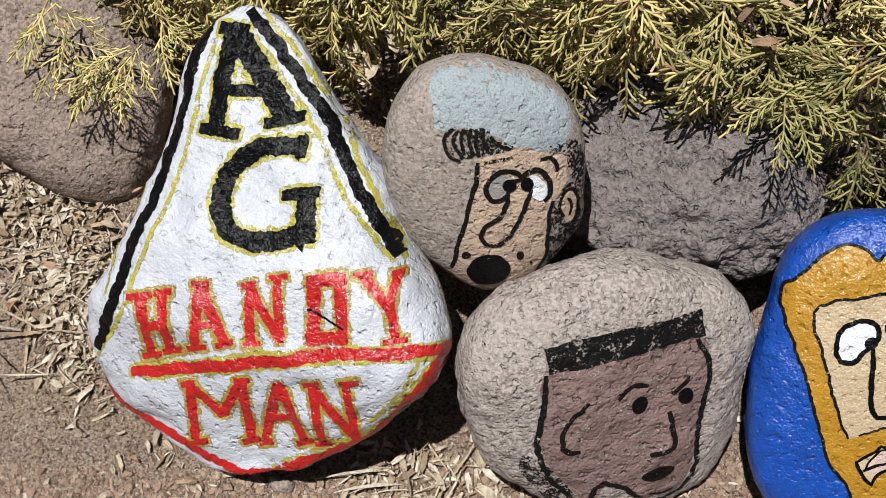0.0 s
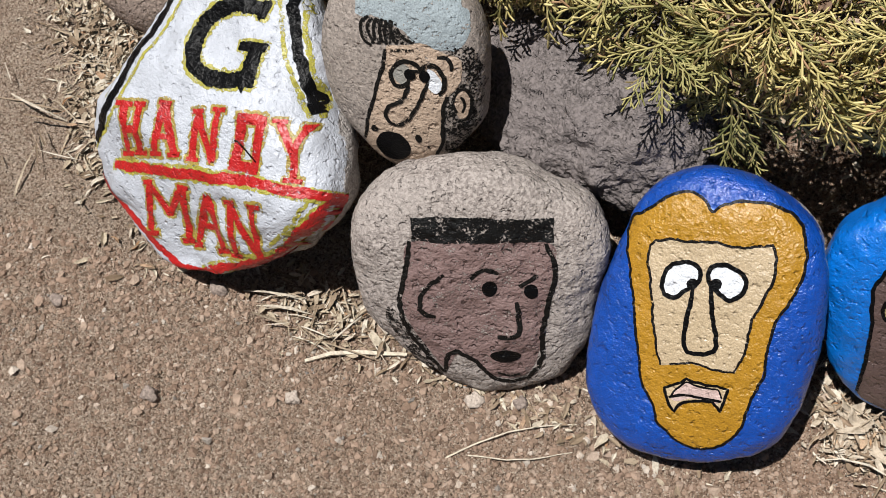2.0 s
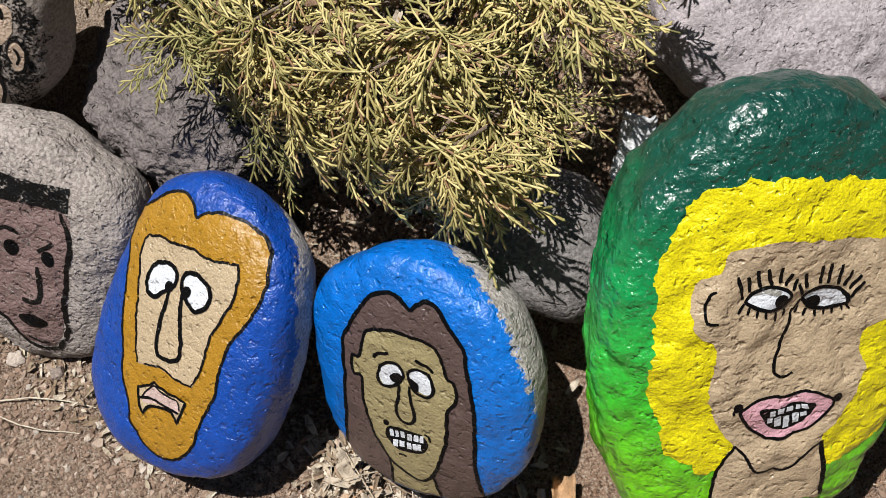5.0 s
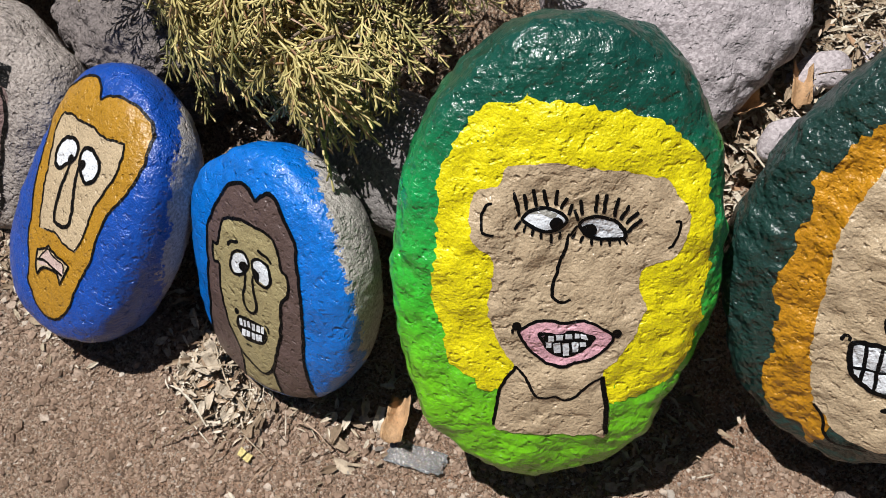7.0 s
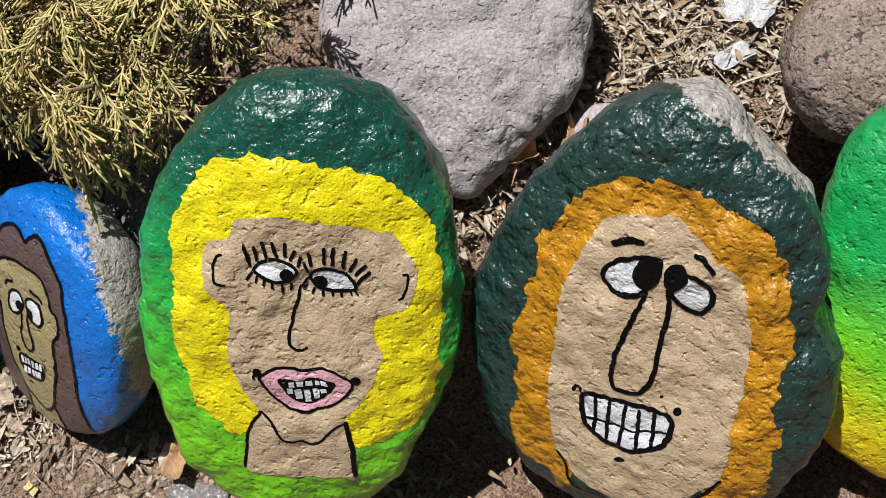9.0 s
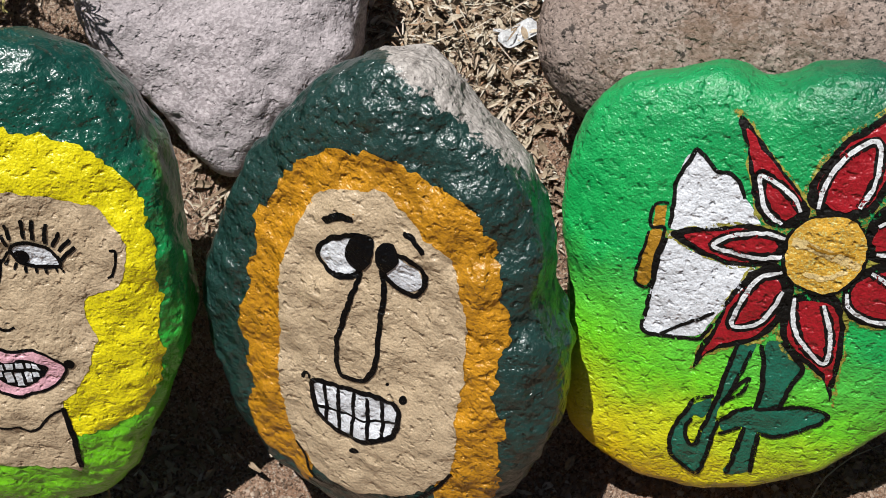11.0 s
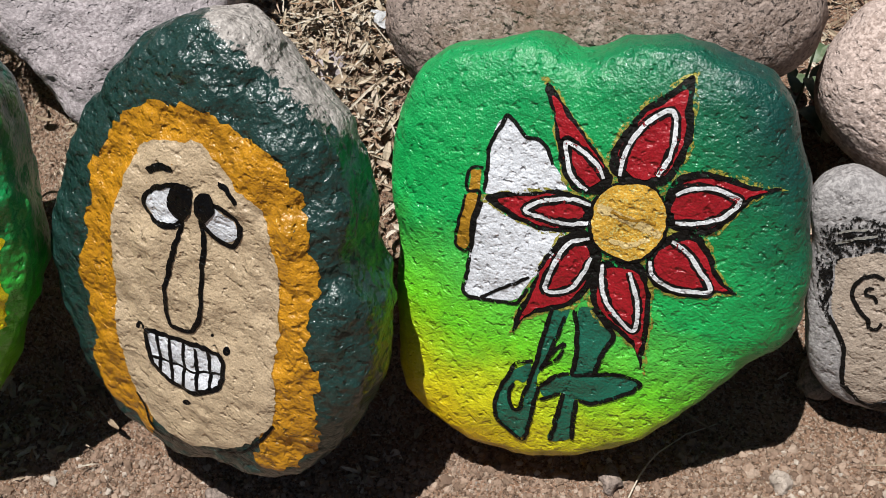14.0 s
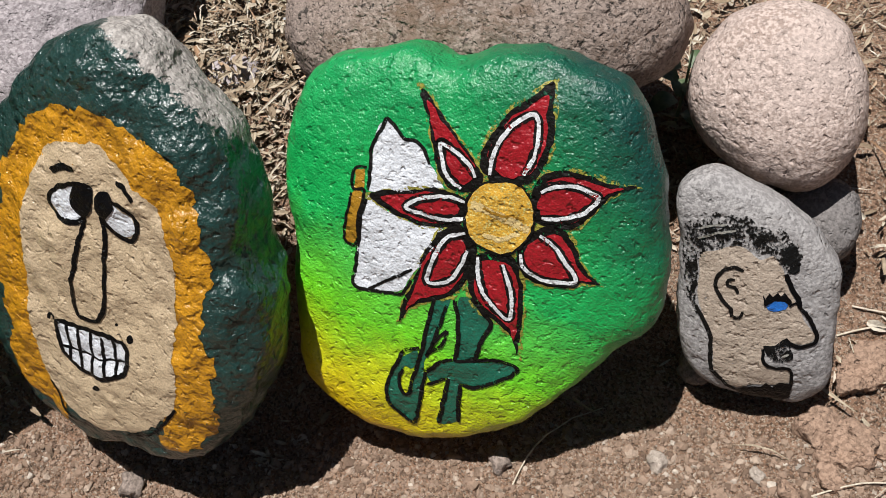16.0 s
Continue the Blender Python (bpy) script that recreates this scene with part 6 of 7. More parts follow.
patch(lime, "teal_stem", TEAL, 1, [(1.57, -1.51), (2.84, -1.26), (4.14, -2.45), (4.88, -3.49), (4.47, -5.13), (4.29, -6.76), (4.29, -8.16), (2.41, -9.36), (2.2, -7.87), (2.11, -5.31), (1.78, -3.28)])
patch(lime, "teal_stem", TEAL, 1, [(2.07, -10.61), (3.16, -10.54), (3.31, -13.7), (3.53, -16.26), (1.54, -17.39), (1.89, -14.35), (2.05, -12.08)])
patch(lime, "teal_leaf", TEAL, 1.6, [(-0.26, -11.51), (0.57, -9.93), (2.03, -8.87), (4.29, -8.16), (6.81, -7.53), (8.44, -7.81), (7.24, -9.42), (5.41, -10.83), (3.27, -11.27), (1.61, -11.21), (0.4, -12.21)])
line(lime, "black_line", SOOT, 3, 0.42, [(-0.75, -2.26), (-0.97, -6.04), (-1.23, -9.11), (-1.58, -12.01), (-1.86, -14.41), (-2.63, -14.28), (-3.02, -12.97), (-2.82, -11.5)], wobble=1.2)
line(lime, "black_line", SOOT, 3, 0.37, [(0.62, -2.73), (0.24, -5.32), (-0.31, -8.08), (-0.65, -9.31)], wobble=1.2)
line(lime, "black_line", SOOT, 3, 0.47, [(1.34, -1.89), (2.09, -4.69), (2.38, -7.14), (2.25, -8.61)], wobble=1.2)
line(lime, "black_line", SOOT, 3, 0.32, [(-0.69, -9.05), (0.67, -7.42), (1.09, -5.52), (0.43, -6.24), (-0.31, -8.08)], wobble=1.2)
line(lime, "black_line", SOOT, 3, 0.42, [(-1.34, -8.44), (-2.91, -9.19), (-3.67, -11.5), (-4.16, -13.78), (-3.93, -15.79), (-3.09, -17.07), (-1.5, -18.16), (-0.74, -18.17), (-0.6, -15.28), (-0.52, -12.33), (-0.1, -10.81), (1, -9.29), (2.12, -8.53)], wobble=1.2)
line(lime, "black_line", SOOT, 3, 0.42, [(2.23, -8.55), (4.25, -7.97), (6.74, -7.21), (8.68, -7.75), (7.02, -9.62), (4.9, -11.06), (3.29, -11.33)], wobble=1.2)
line(lime, "black_line", SOOT, 3, 0.37, [(-0.09, -12.52), (1.63, -11.35)], wobble=1.2)
line(lime, "black_line", SOOT, 3, 0.42, [(2.81, -1.16), (4.11, -2.29), (5.15, -3.54), (4.53, -5.43), (4.33, -7.81)], wobble=1.2)
line(lime, "black_line", SOOT, 3, 0.47, [(1.97, -11.05), (1.83, -13.98), (1.66, -17.43)], wobble=1.2)
line(lime, "black_line", SOOT, 3, 0.47, [(3.39, -11.29), (3.46, -13.62), (3.66, -16.37)], wobble=1.2)

# marks on the ash stone
patch(ash, "tan_patch", PALE_SKIN, 1, [(-6.51, 3.76), (-6.26, 4.51), (-4.73, 5.09), (-3.5, 5.79), (-2.4, 5.68), (-0.86, 4.77), (0.4, 5.26), (1.43, 4.22), (2.12, 2.77), (2.8, 1.64), (3.93, 0.22), (4.83, -1.31), (5.95, -2.53), (6.13, -3.31), (5.41, -3.86), (4.57, -3.93), (3.69, -3.74), (3.22, -4.16), (2.21, -4.67), (1.45, -5.05), (1.88, -6.52), (3.01, -7.04), (4.38, -6.87), (4.95, -8.56), (4.02, -9), (2.71, -9.53), (1.34, -9.86), (0.06, -10.64), (-0.85, -10.47), (-2.2, -9.54), (-2.86, -8.54), (-3.26, -6.41), (-3.88, -4.38), (-4.55, -3.22), (-5.32, -2.11), (-6.04, 0.3), (-6.23, 2.23)])
patch(ash, "black_hair", HAIR_BLACK, 2, [(-8.37, 7), (-7.44, 7.93), (-5.93, 8.56), (-4.06, 8.66), (-2.48, 8.86), (-1.28, 8.21), (0.08, 8.11), (1.3, 7.41), (2.22, 6.91), (2.93, 5.57), (3.29, 4.41), (2.87, 3.81), (2.08, 3.71), (1.43, 4.22), (0.72, 5), (-0.71, 5.39), (-1.18, 5.01), (-2.14, 5.73), (-3.5, 5.79), (-4.73, 5.09), (-6, 4.59), (-6.45, 3.44), (-6.27, 1.54), (-5.97, -1.01), (-5.53, -2.53), (-6.23, -1.75), (-7.09, -0.17), (-7.68, 2.21), (-8.21, 4.53)], wobble=4)
patch(ash, "black_hair", HAIR_BLACK, 3, [(-8, 4), (-7.05, 4.89), (-6.41, 3.8), (-6.27, 1.54), (-5.97, -1.01), (-6.23, -1.75), (-7.09, -0.17)], wobble=3)
patch(ash, "black_hair", BAND_BLACK, 3, [(1.16, 6.26), (2.16, 6.65), (2.99, 5.29), (3.22, 4.23), (2.22, 3.79), (1.42, 4.52)], wobble=3)
patch(ash, "black_hair", HAIR_BLACK, 3, [(-3.84, 7.53), (-1.75, 7.87), (-0.28, 7.23), (-0.77, 5.67), (-2.46, 5.99), (-3.62, 6.38)], wobble=3)
patch(ash, "black_hair", HAIR_BLACK, 3, [(-7.18, 6.47), (-5.51, 7.78), (-3.9, 7.81), (-3.88, 6.32), (-5.65, 5.62), (-6.74, 5.01)], wobble=3)
line(ash, "pale_stroke", GREY_PAINT, 4, 0.24, [(-7, 5.82), (-5.44, 6.79), (-3.71, 7.38)], wobble=1.2)
line(ash, "pale_stroke", GREY_PAINT, 4, 0.21, [(-6.99, 6.96), (-5.9, 7.53), (-4.7, 7.77)], wobble=1.2)
line(ash, "black_line", BLACK, 3, 0.48, [(1.9, 3.75), (2.67, 2.24), (3.57, 1.11), (4.04, 0.24)], wobble=1.2)
line(ash, "black_line", BLACK, 3, 0.42, [(4.01, 0.37), (5.03, -0.96), (6.05, -2.22), (6.39, -3.19), (5.97, -3.84), (4.89, -4.1), (4.03, -4), (3.36, -3.48)], wobble=1.2)
patch(ash, "black_patch", BAND_BLACK, 3, [(1.47, -4.62), (2.44, -4.42), (3.25, -3.5), (3.95, -4.15), (4.45, -5.41), (3.66, -6.14), (2.56, -6.01), (1.89, -5.51)])
line(ash, "grey_stroke", GREY_PAINT, 4, 0.24, [(3.49, -5.62), (4.04, -5.08)], wobble=1.2)
line(ash, "black_line", BLACK, 3, 0.36, [(1.5, -5.03), (1.93, -6.51), (3.01, -7.04), (4.51, -6.93), (5.11, -8.77), (5.16, -9.94)], wobble=1.2)
patch(ash, "blue_dot", BLUE_DOT, 3, [(2.81, 0.34), (2.69, -0.09), (2.21, -0.42), (1.55, -0.54), (0.97, -0.38), (0.68, -0.01), (0.79, 0.44), (1.27, 0.79), (1.92, 0.9), (2.51, 0.72)], wobble=0.8)
patch(ash, "black_lid", BLACK, 4, [(0.12, 1.32), (0.45, 0.8), (0.77, 1.38), (1.16, 1.07), (1.5, 1.57), (1.91, 1.19), (2.25, 1.63), (2.64, 1.11), (3.06, 0.71), (2.93, 0.3), (2.36, 0.61), (1.37, 0.64), (0.53, -0.1)], smooth=False)
line(ash, "black_line", BLACK, 4, 0.24, [(2.97, 0.37), (3.48, 0.79), (3.94, 0.68)], wobble=1.2)
line(ash, "black_line", SOOT, 3, 0.39, [(-2.08, 3.28), (-3.07, 3.6), (-4.05, 3), (-4.48, 1.76), (-4.31, 0.86), (-3.53, -0.29), (-2.55, -1.01), (-2.28, -1.83), (-1.56, -1.8), (-1.32, -1.08)], wobble=1.2)
line(ash, "black_line", SOOT, 3, 0.33, [(-2.75, 2.26), (-3.32, 2.07), (-3.31, 1.43), (-2.64, 1.38), (-2.22, 0.68)], wobble=1.2)
line(ash, "black_line", SOOT, 3, 0.42, [(-5.81, -1.6), (-5.26, -2.44), (-4.1, -4.1), (-3.48, -6.47), (-3.07, -8.61), (-2.55, -9.25), (-1.49, -10.2), (-0.15, -11.01)], wobble=1.2)
patch(ash, "black_base", BLACK, 3, [(-0.15, -11.01), (0.82, -10.14), (2.2, -9.83), (2.62, -9.14), (3.28, -9.52), (3.86, -8.79), (5, -8.79), (5.48, -10.79), (4.32, -12.11), (2.55, -12.09)], smooth=False)

# ---- juniper ----
def juniper_material():
    m = Mat("yellow_green_juniper_scales", 0.62, spec=0.35)
    n = m.node("ShaderNodeNewGeometry")
    r = n.outputs["Random Per Island"]
    c = m.ramp(r, [(0.0, (0.13, 0.125, 0.045)), (0.2, (0.31, 0.27, 0.095)), (0.5, (0.52, 0.44, 0.175)), (0.86, (0.70, 0.59, 0.27)), (0.93, (0.38, 0.23, 0.12)), (1.0, (0.26, 0.15, 0.08))])
    c = m.mix(m.band(m.noise(6, 3, 0.6), 0.50, 0.64), c, m.mix(0.5, c, (0.13, 0.15, 0.045)))
    m.colour(c)
    m.b.inputs["Subsurface Weight"].default_value = 0.0
    return m.m


def bark_material():
    m = Mat("grey_brown_bark", 0.9, spec=0.2)
    m.colour(m.mix(m.band(m.noise(60, 5, 0.7), 0.35, 0.65), (0.17, 0.12, 0.085), (0.30, 0.235, 0.18)))
    m.bump(m.noise(130, 5, 0.7), 0.004)
    return m.m


SCALES, BARK = juniper_material(), bark_material()


def twig(verts, faces, a, b, r):
    """A blunt four-sided scaly shoot from a to b."""
    d = (b - a).normalized()
    side = d.orthogonal().normalized()
    other = d.cross(side)
    i = len(verts)
    for q, w in ((a, 0.75), (a.lerp(b, 0.8), 1.0)):
        for k in range(4):
            t = k * math.pi / 2
            verts.append(q + (side * math.cos(t) + other * math.sin(t)) * r * w)
    verts.append(b)
    faces += [(i + k, i + (k + 1) % 4, i + 4 + (k + 1) % 4, i + 4 + k) for k in range(4)] + [(i + 4 + k, i + 4 + (k + 1) % 4, i + 8) for k in range(4)]


def spray(rng, length, reach):
    """One flat, feathery spray of scaly shoots along local +x, drooping at its tip."""
    verts, faces = [], []
    n = int(length / 0.0095)
    path = [Vector((0, 0, 0))]
    d = Vector((1, 0, rng.uniform(0.0, 0.25)))
    for _ in range(n):
        d = (d + Vector((0, rng.uniform(-0.10, 0.10), rng.uniform(-0.12, 0.02)))).normalized()
        path.append(path[-1] + d * length / n)
    for i in range(n):
        f = i / n
        twig(verts, faces, path[i], path[i + 1] + (path[i + 1] - path[i]) * 0.3, 0.0014)
        if i < 2:
            continue
        for sgn in (-1, 1):
            if rng.random() < 0.12:
                continue
            ln = reach * (0.5 + 0.5 * math.sin(math.pi * min(1, 0.15 + f * 0.85))) * rng.uniform(0.7, 1.2)
            ahead = (path[i + 1] - path[i]).normalized()
            out = (ahead * rng.uniform(0.9, 1.4) + Vector((0, sgn, 0)) * rng.uniform(0.6, 1.0) + Vector((0, 0, rng.uniform(-0.3, 0.4)))).normalized()
            tip = path[i] + out * ln
            twig(verts, faces, path[i], tip, 0.0013)
            m = max(2, int(ln / 0.0062))
            for k in range(1, m):
                base = path[i].lerp(tip, k / m)
                s2 = 1 if k % 2 else -1
                o2 = (out * 1.1 + Vector((0, s2 * rng.uniform(0.5, 0.9), rng.uniform(-0.4, 0.45)))).normalized()
                twig(verts, faces, base, base + o2 * rng.uniform(0.007, 0.013), 0.00125)
    twig(verts, faces, path[-1], path[-1] + (path[-1] - path[-2]) * 1.4, 0.0014)
    return np.array([v[:] for v in verts]), faces


SPRAY_RNG = random.Random(5)
SPRAYS = [spray(SPRAY_RNG, SPRAY_RNG.uniform(0.060, 0.095), SPRAY_RNG.uniform(0.018, 0.028)) for _ in range(14)]


def mound(s, q):
    """The drooping surface of the shrub: s runs along its front, q from the hanging fringe (0) over the crown (1)."""
    x = -0.62 + 1.36 * s
    front = np.interp(x, (-0.62, -0.3, 0.0, 0.2, 0.45, 0.62, 0.78, 0.88), (1.12, 0.98, 0.92, 0.88, 0.81, 0.82, 0.90, 1.05))
    low = np.interp(x, (-0.62, -0.3, 0.0, 0.2, 0.35, 0.5, 0.65, 0.78, 0.88), (0.22, 0.25, 0.33, 0.335, 0.30, 0.285, 0.325, 0.35, 0.36))
    top = np.interp(x, (-0.62, 0.0, 0.3, 0.6, 0.88), (0.36, 0.42, 0.47, 0.49, 0.41))
    deep = np.interp(x, (-0.62, 0.0, 0.3, 0.65, 0.88), (0.36, 0.42, 0.50, 0.42, 0.12))
    rise = math.sin(min(1.0, q * 1.5) * math.pi / 2)
    tuck = 0.055 * max(0.0, 1 - q / 0.22)
    return Vector((x, front - 0.01 + tuck + deep * q ** 1.25, low + (top - low) * rise))


def tube(curve, r0, r1, sides=6):
    verts, faces = [], []
    n = len(curve)
    for i, q in enumerate(curve):
        d = (curve[min(n - 1, i + 1)] - curve[max(0, i - 1)]).normalized()
        side = d.orthogonal().normalized()
        other = d.cross(side)
        r = r0 + (r1 - r0) * i / (n - 1)
        verts += [q + (side * math.cos(k * 2 * math.pi / sides) + other * math.sin(k * 2 * math.pi / sides)) * r for k in range(sides)]
    for i in range(n - 1):
        for k in range(sides):
            a, b = i * sides + k, i * sides + (k + 1) % sides
            faces.append((a, b, b + sides, a + sides))
    return verts, faces


def fan(verts, faces, hub, down, along, rng, count, spread, scale, lift):
    """Sprays that radiate from one hub, arching over and drooping."""
    up = along.cross(down).normalized()
    if up.z < 0:
        up = -up
    total = sum(len(v) for v in verts)
    turn0 = rng.gauss(0, 0.25)
    for k in range(count):
        a = turn0 + spread * (2 * (k + 0.5) / count - 1) + rng.gauss(0, 0.12)
        d = (down * math.cos(a) + along * math.sin(a) + up * rng.gauss(lift, 0.16)).normalized()
        side = up.cross(d).normalized()
        nrm = d.cross(side)
        tw = rng.gauss(0, 0.35)
        side, nrm = side * math.cos(tw) + nrm * math.sin(tw), nrm * math.cos(tw) - side * math.sin(tw)
        p = hub + d * rng.uniform(-0.01, 0.012) + up * rng.gauss(0, 0.006)
        tv, tf = SPRAYS[rng.randrange(len(SPRAYS))]
        m = np.array([d[:], side[:], nrm[:]]) * rng.uniform(0.8, 1.2) * scale
        verts.append(tv @ m + np.array(p[:]))
        faces += [tuple(i + total for i in g) for g in tf]
        total += len(tv)


def juniper():
    rng = random.Random(11)
    shrub = tagged(new("juniper_shrub"), "low spreading juniper with yellowing feathery sprays over the stones", "shrub")
    shrub.location = (0.25, 1.30, float(ground_at(0.25, 1.30)))
    root = Vector(shrub.location)
    columns = 16
    for row, q0 in enumerate((0.03, 0.13, 0.25, 0.39, 0.56, 0.76, 0.97)):
        for c in range(columns):
            s1 = min(0.95, max(0.01, (c + 0.5 + (row % 2 - 0.5) * 0.5 + rng.uniform(-0.3, 0.3)) / columns))
            q1 = max(0.0, q0 + rng.uniform(-0.035, 0.035))
            if s1 > 0.95 and q1 > 0.3:
                continue
            here = mound(s1, q1)
            down = (mound(s1, max(0.0, q1 - 0.07)) - mound(s1, q1 + 0.07)).normalized()
            along = Vector((1, 0, 0))
            along = (along - down * along.dot(down)).normalized()
            hub = here + Vector((0, 0, rng.gauss(0.0, 0.016))) - down * 0.03
            verts, faces = [], []
            thin = row == 0 and 0.28 < s1 < 0.9
            if not (thin and rng.random() < 0.30):
                fan(verts, faces, hub, down, along, rng, 6 if thin else 10, 1.1 if row == 0 else 1.9, 1.05, 0.05)
            if row < 4 and rng.random() < 0.8:
                # thin sprays in the shade below
                fan(verts, faces, hub + Vector((0, 0.02, -0.07)), down, along, rng, 3, 0.9, 0.95, -0.15)
            if not verts:
                continue
            mesh_ob("foliage", np.concatenate(verts) - np.array(root[:]), faces, SCALES, shrub)
            if row < 3:
                mid = mound(s1, 0.62) + Vector((0, 0, -0.07))
                limb = [root.lerp(mid, f) + Vector((0, 0, -0.06 * math.sin(f * math.pi / 2))) for f in (0.0, 0.4, 0.75, 1.0)] + [mid.lerp(hub, f) + Vector((rng.uniform(-0.01, 0.01), 0, -0.02 * (1 - f))) for f in (0.4, 0.75, 1.0)]
                v, f = tube([p - root for p in limb], 0.006, 0.0016)
                mesh_ob("branch", v, f, BARK, shrub)
    # the fringe over the brown boulder beside the white rock, and the end that leans on the flat boulder
    for x, y, z, n in ((-0.43, 0.985, 0.335, 4), (-0.405, 0.945, 0.325, 4), (-0.36, 0.92, 0.322, 4), (-0.325, 0.93, 0.33, 4), (-0.30, 0.955, 0.345, 4), (0.69, 1.14, 0.43, 6), (0.69, 1.07, 0.41, 8), (0.64, 1.00, 0.415, 9), (0.69, 0.99, 0.385, 9), (0.62, 0.93, 0.39, 8), (0.67, 0.93, 0.36, 8), (0.60, 1.06, 0.44, 8), (0.65, 1.10, 0.43, 8), (0.33, 0.87, 0.37, 6)):
        verts, faces = [], []
        fan(verts, faces, Vector((x, y, z)), Vector((0.25, -0.93, -0.27)).normalized(), Vector((0.96, 0.25, 0)).normalized(), rng, n, 0.9 if n < 6 else 1.7, 0.85, 0.0)
        mesh_ob("foliage", np.concatenate(verts) - np.array(root[:]), faces, SCALES, shrub)


juniper()


# ---- litter, pebbles, clods ----
def scatter_material(name, stops, rough=0.85, bump=0.002):
    m = Mat(name, rough, spec=0.25)
    n = m.node("ShaderNodeNewGeometry")
    c = m.ramp(n.outputs["Random Per Island"], stops)
    m.colour(m.mix(m.band(m.noise(120, 4, 0.7), 0.4, 0.65), c, m.mix(0.35, c, (0.10, 0.075, 0.05))))
    m.bump(m.noise(300, 3, 0.6), bump)
    return m.m


STRAW = scatter_material("dry_leaf_litter", [(0.0, (0.20, 0.14, 0.09)), (0.3, (0.34, 0.26, 0.18)), (0.6, (0.50, 0.42, 0.31)), (0.85, (0.66, 0.60, 0.50)), (1.0, (0.36, 0.20, 0.10))])
PAPER = scatter_material("bleached_papery_leaves", [(0.0, (0.17, 0.115, 0.075)), (0.25, (0.34, 0.25, 0.17)), (0.55, (0.52, 0.43, 0.325)), (0.9, (0.72, 0.64, 0.53)), (1.0, (0.46, 0.28, 0.15))])
GRIT = scatter_material("soil_grit", [(0.0, (0.16, 0.105, 0.075)), (0.2, (0.25, 0.17, 0.122)), (0.5, (0.325, 0.226, 0.166)), (0.8, (0.385, 0.282, 0.212)), (0.94, (0.46, 0.36, 0.285)), (0.985, (0.60, 0.52, 0.44)), (1.0, (0.21, 0.19, 0.17))], 0.95)


def flake(verts, faces, p, rng, length, width, lift):
    """A curled dry leaf: a bent strip with pointed ends."""
    a = rng.uniform(0, 2 * math.pi)
    d = Vector((math.cos(a), math.sin(a), rng.gauss(0, 0.28))).normalized()
    side = d.cross(Vector((rng.gauss(0, 0.35), rng.gauss(0, 0.35), 1))).normalized()
    up = side.cross(d)
    curl = rng.uniform(-0.5, 0.9)
    i = len(verts)
    for k in range(4):
        f = k / 3 - 0.5
        w = width * (rng.uniform(0.1, 0.7), rng.uniform(0.7, 1.1), rng.uniform(0.6, 1.1), rng.uniform(0.05, 0.6))[k]
        c = p + d * f * length + up * (lift + curl * length * (0.25 - f * f))
        verts.append(c - side * w / 2 + up * width * 0.12)
        verts.append(c - up * width * 0.10)
        verts.append(c + side * w / 2 + up * width * 0.12)
    for k in range(3):
        a0, b0 = i + 3 * k, i + 3 * k + 3
        faces += [(a0, b0, b0 + 1, a0 + 1), (a0 + 1, b0 + 1, b0 + 2, a0 + 2)]


def litter(name, label, areas, seed, size=(0.010, 0.045), slim=(0.12, 0.42), mat=None):
    rng = random.Random(seed)
    verts, faces = [], []
    for cx, cy, rx, ry, count, high in areas:
        for _ in range(count):
            x, y = rng.gauss(cx, rx), rng.gauss(cy, ry)
            ln = rng.uniform(*size) if rng.random() < 0.75 else rng.uniform(size[1], size[1] * 1.5)
            flake(verts, faces, Vector((x, y, soil_top(x, y) + rng.random() ** 2 * high)), rng, ln, max(0.002, ln * rng.uniform(*slim)), 0.002)
    return tagged(mesh_ob(name, verts, faces, mat or STRAW, smooth=False), label, "leaf litter", kind="stuff")


litter("leaf_litter", "pale papery dry leaves heaped between the stones", [
    (0.640, 0.652, 0.013, 0.014, 90, 0.030), (0.668, 0.660, 0.018, 0.016, 120, 0.024), (0.708, 0.668, 0.024, 0.014, 50, 0.010),
    (0.79, 0.725, 0.03, 0.02, 10, 0.008), (0.83, 0.77, 0.02, 0.025, 25, 0.02), (0.61, 0.68, 0.025, 0.02, 40, 0.014)], 3, (0.008, 0.022), (0.15, 0.5), PAPER)
litter("leaf_litter", "small broken bits of bleached leaves between the stones", [
    (0.640, 0.650, 0.018, 0.018, 260, 0.022), (0.672, 0.655, 0.026, 0.022, 300, 0.018), (0.705, 0.655, 0.024, 0.014, 140, 0.006), (0.29, 0.562, 0.035, 0.010, 45, 0.004), (0.20, 0.565, 0.03, 0.01, 25, 0.004)], 13, (0.004, 0.012), (0.12, 0.5), PAPER)
litter("leaf_litter", "crushed brown leaves and bark chips at the foot of the stones", [
    (0.30, 0.560, 0.06, 0.018, 120, 0.008), (0.12, 0.575, 0.05, 0.018, 100, 0.008), (-0.02, 0.585, 0.05, 0.025, 300, 0.012),
    (0.45, 0.555, 0.06, 0.014, 50, 0.006), (1.06, 0.96, 0.03, 0.05, 160, 0.010), (1.36, 1.21, 0.04, 0.04, 30, 0.006),
    (0.60, 0.74, 0.10, 0.05, 360, 0.02), (-0.26, 0.58, 0.04, 0.03, 90, 0.006)], 8, (0.004, 0.016), (0.18, 0.5))
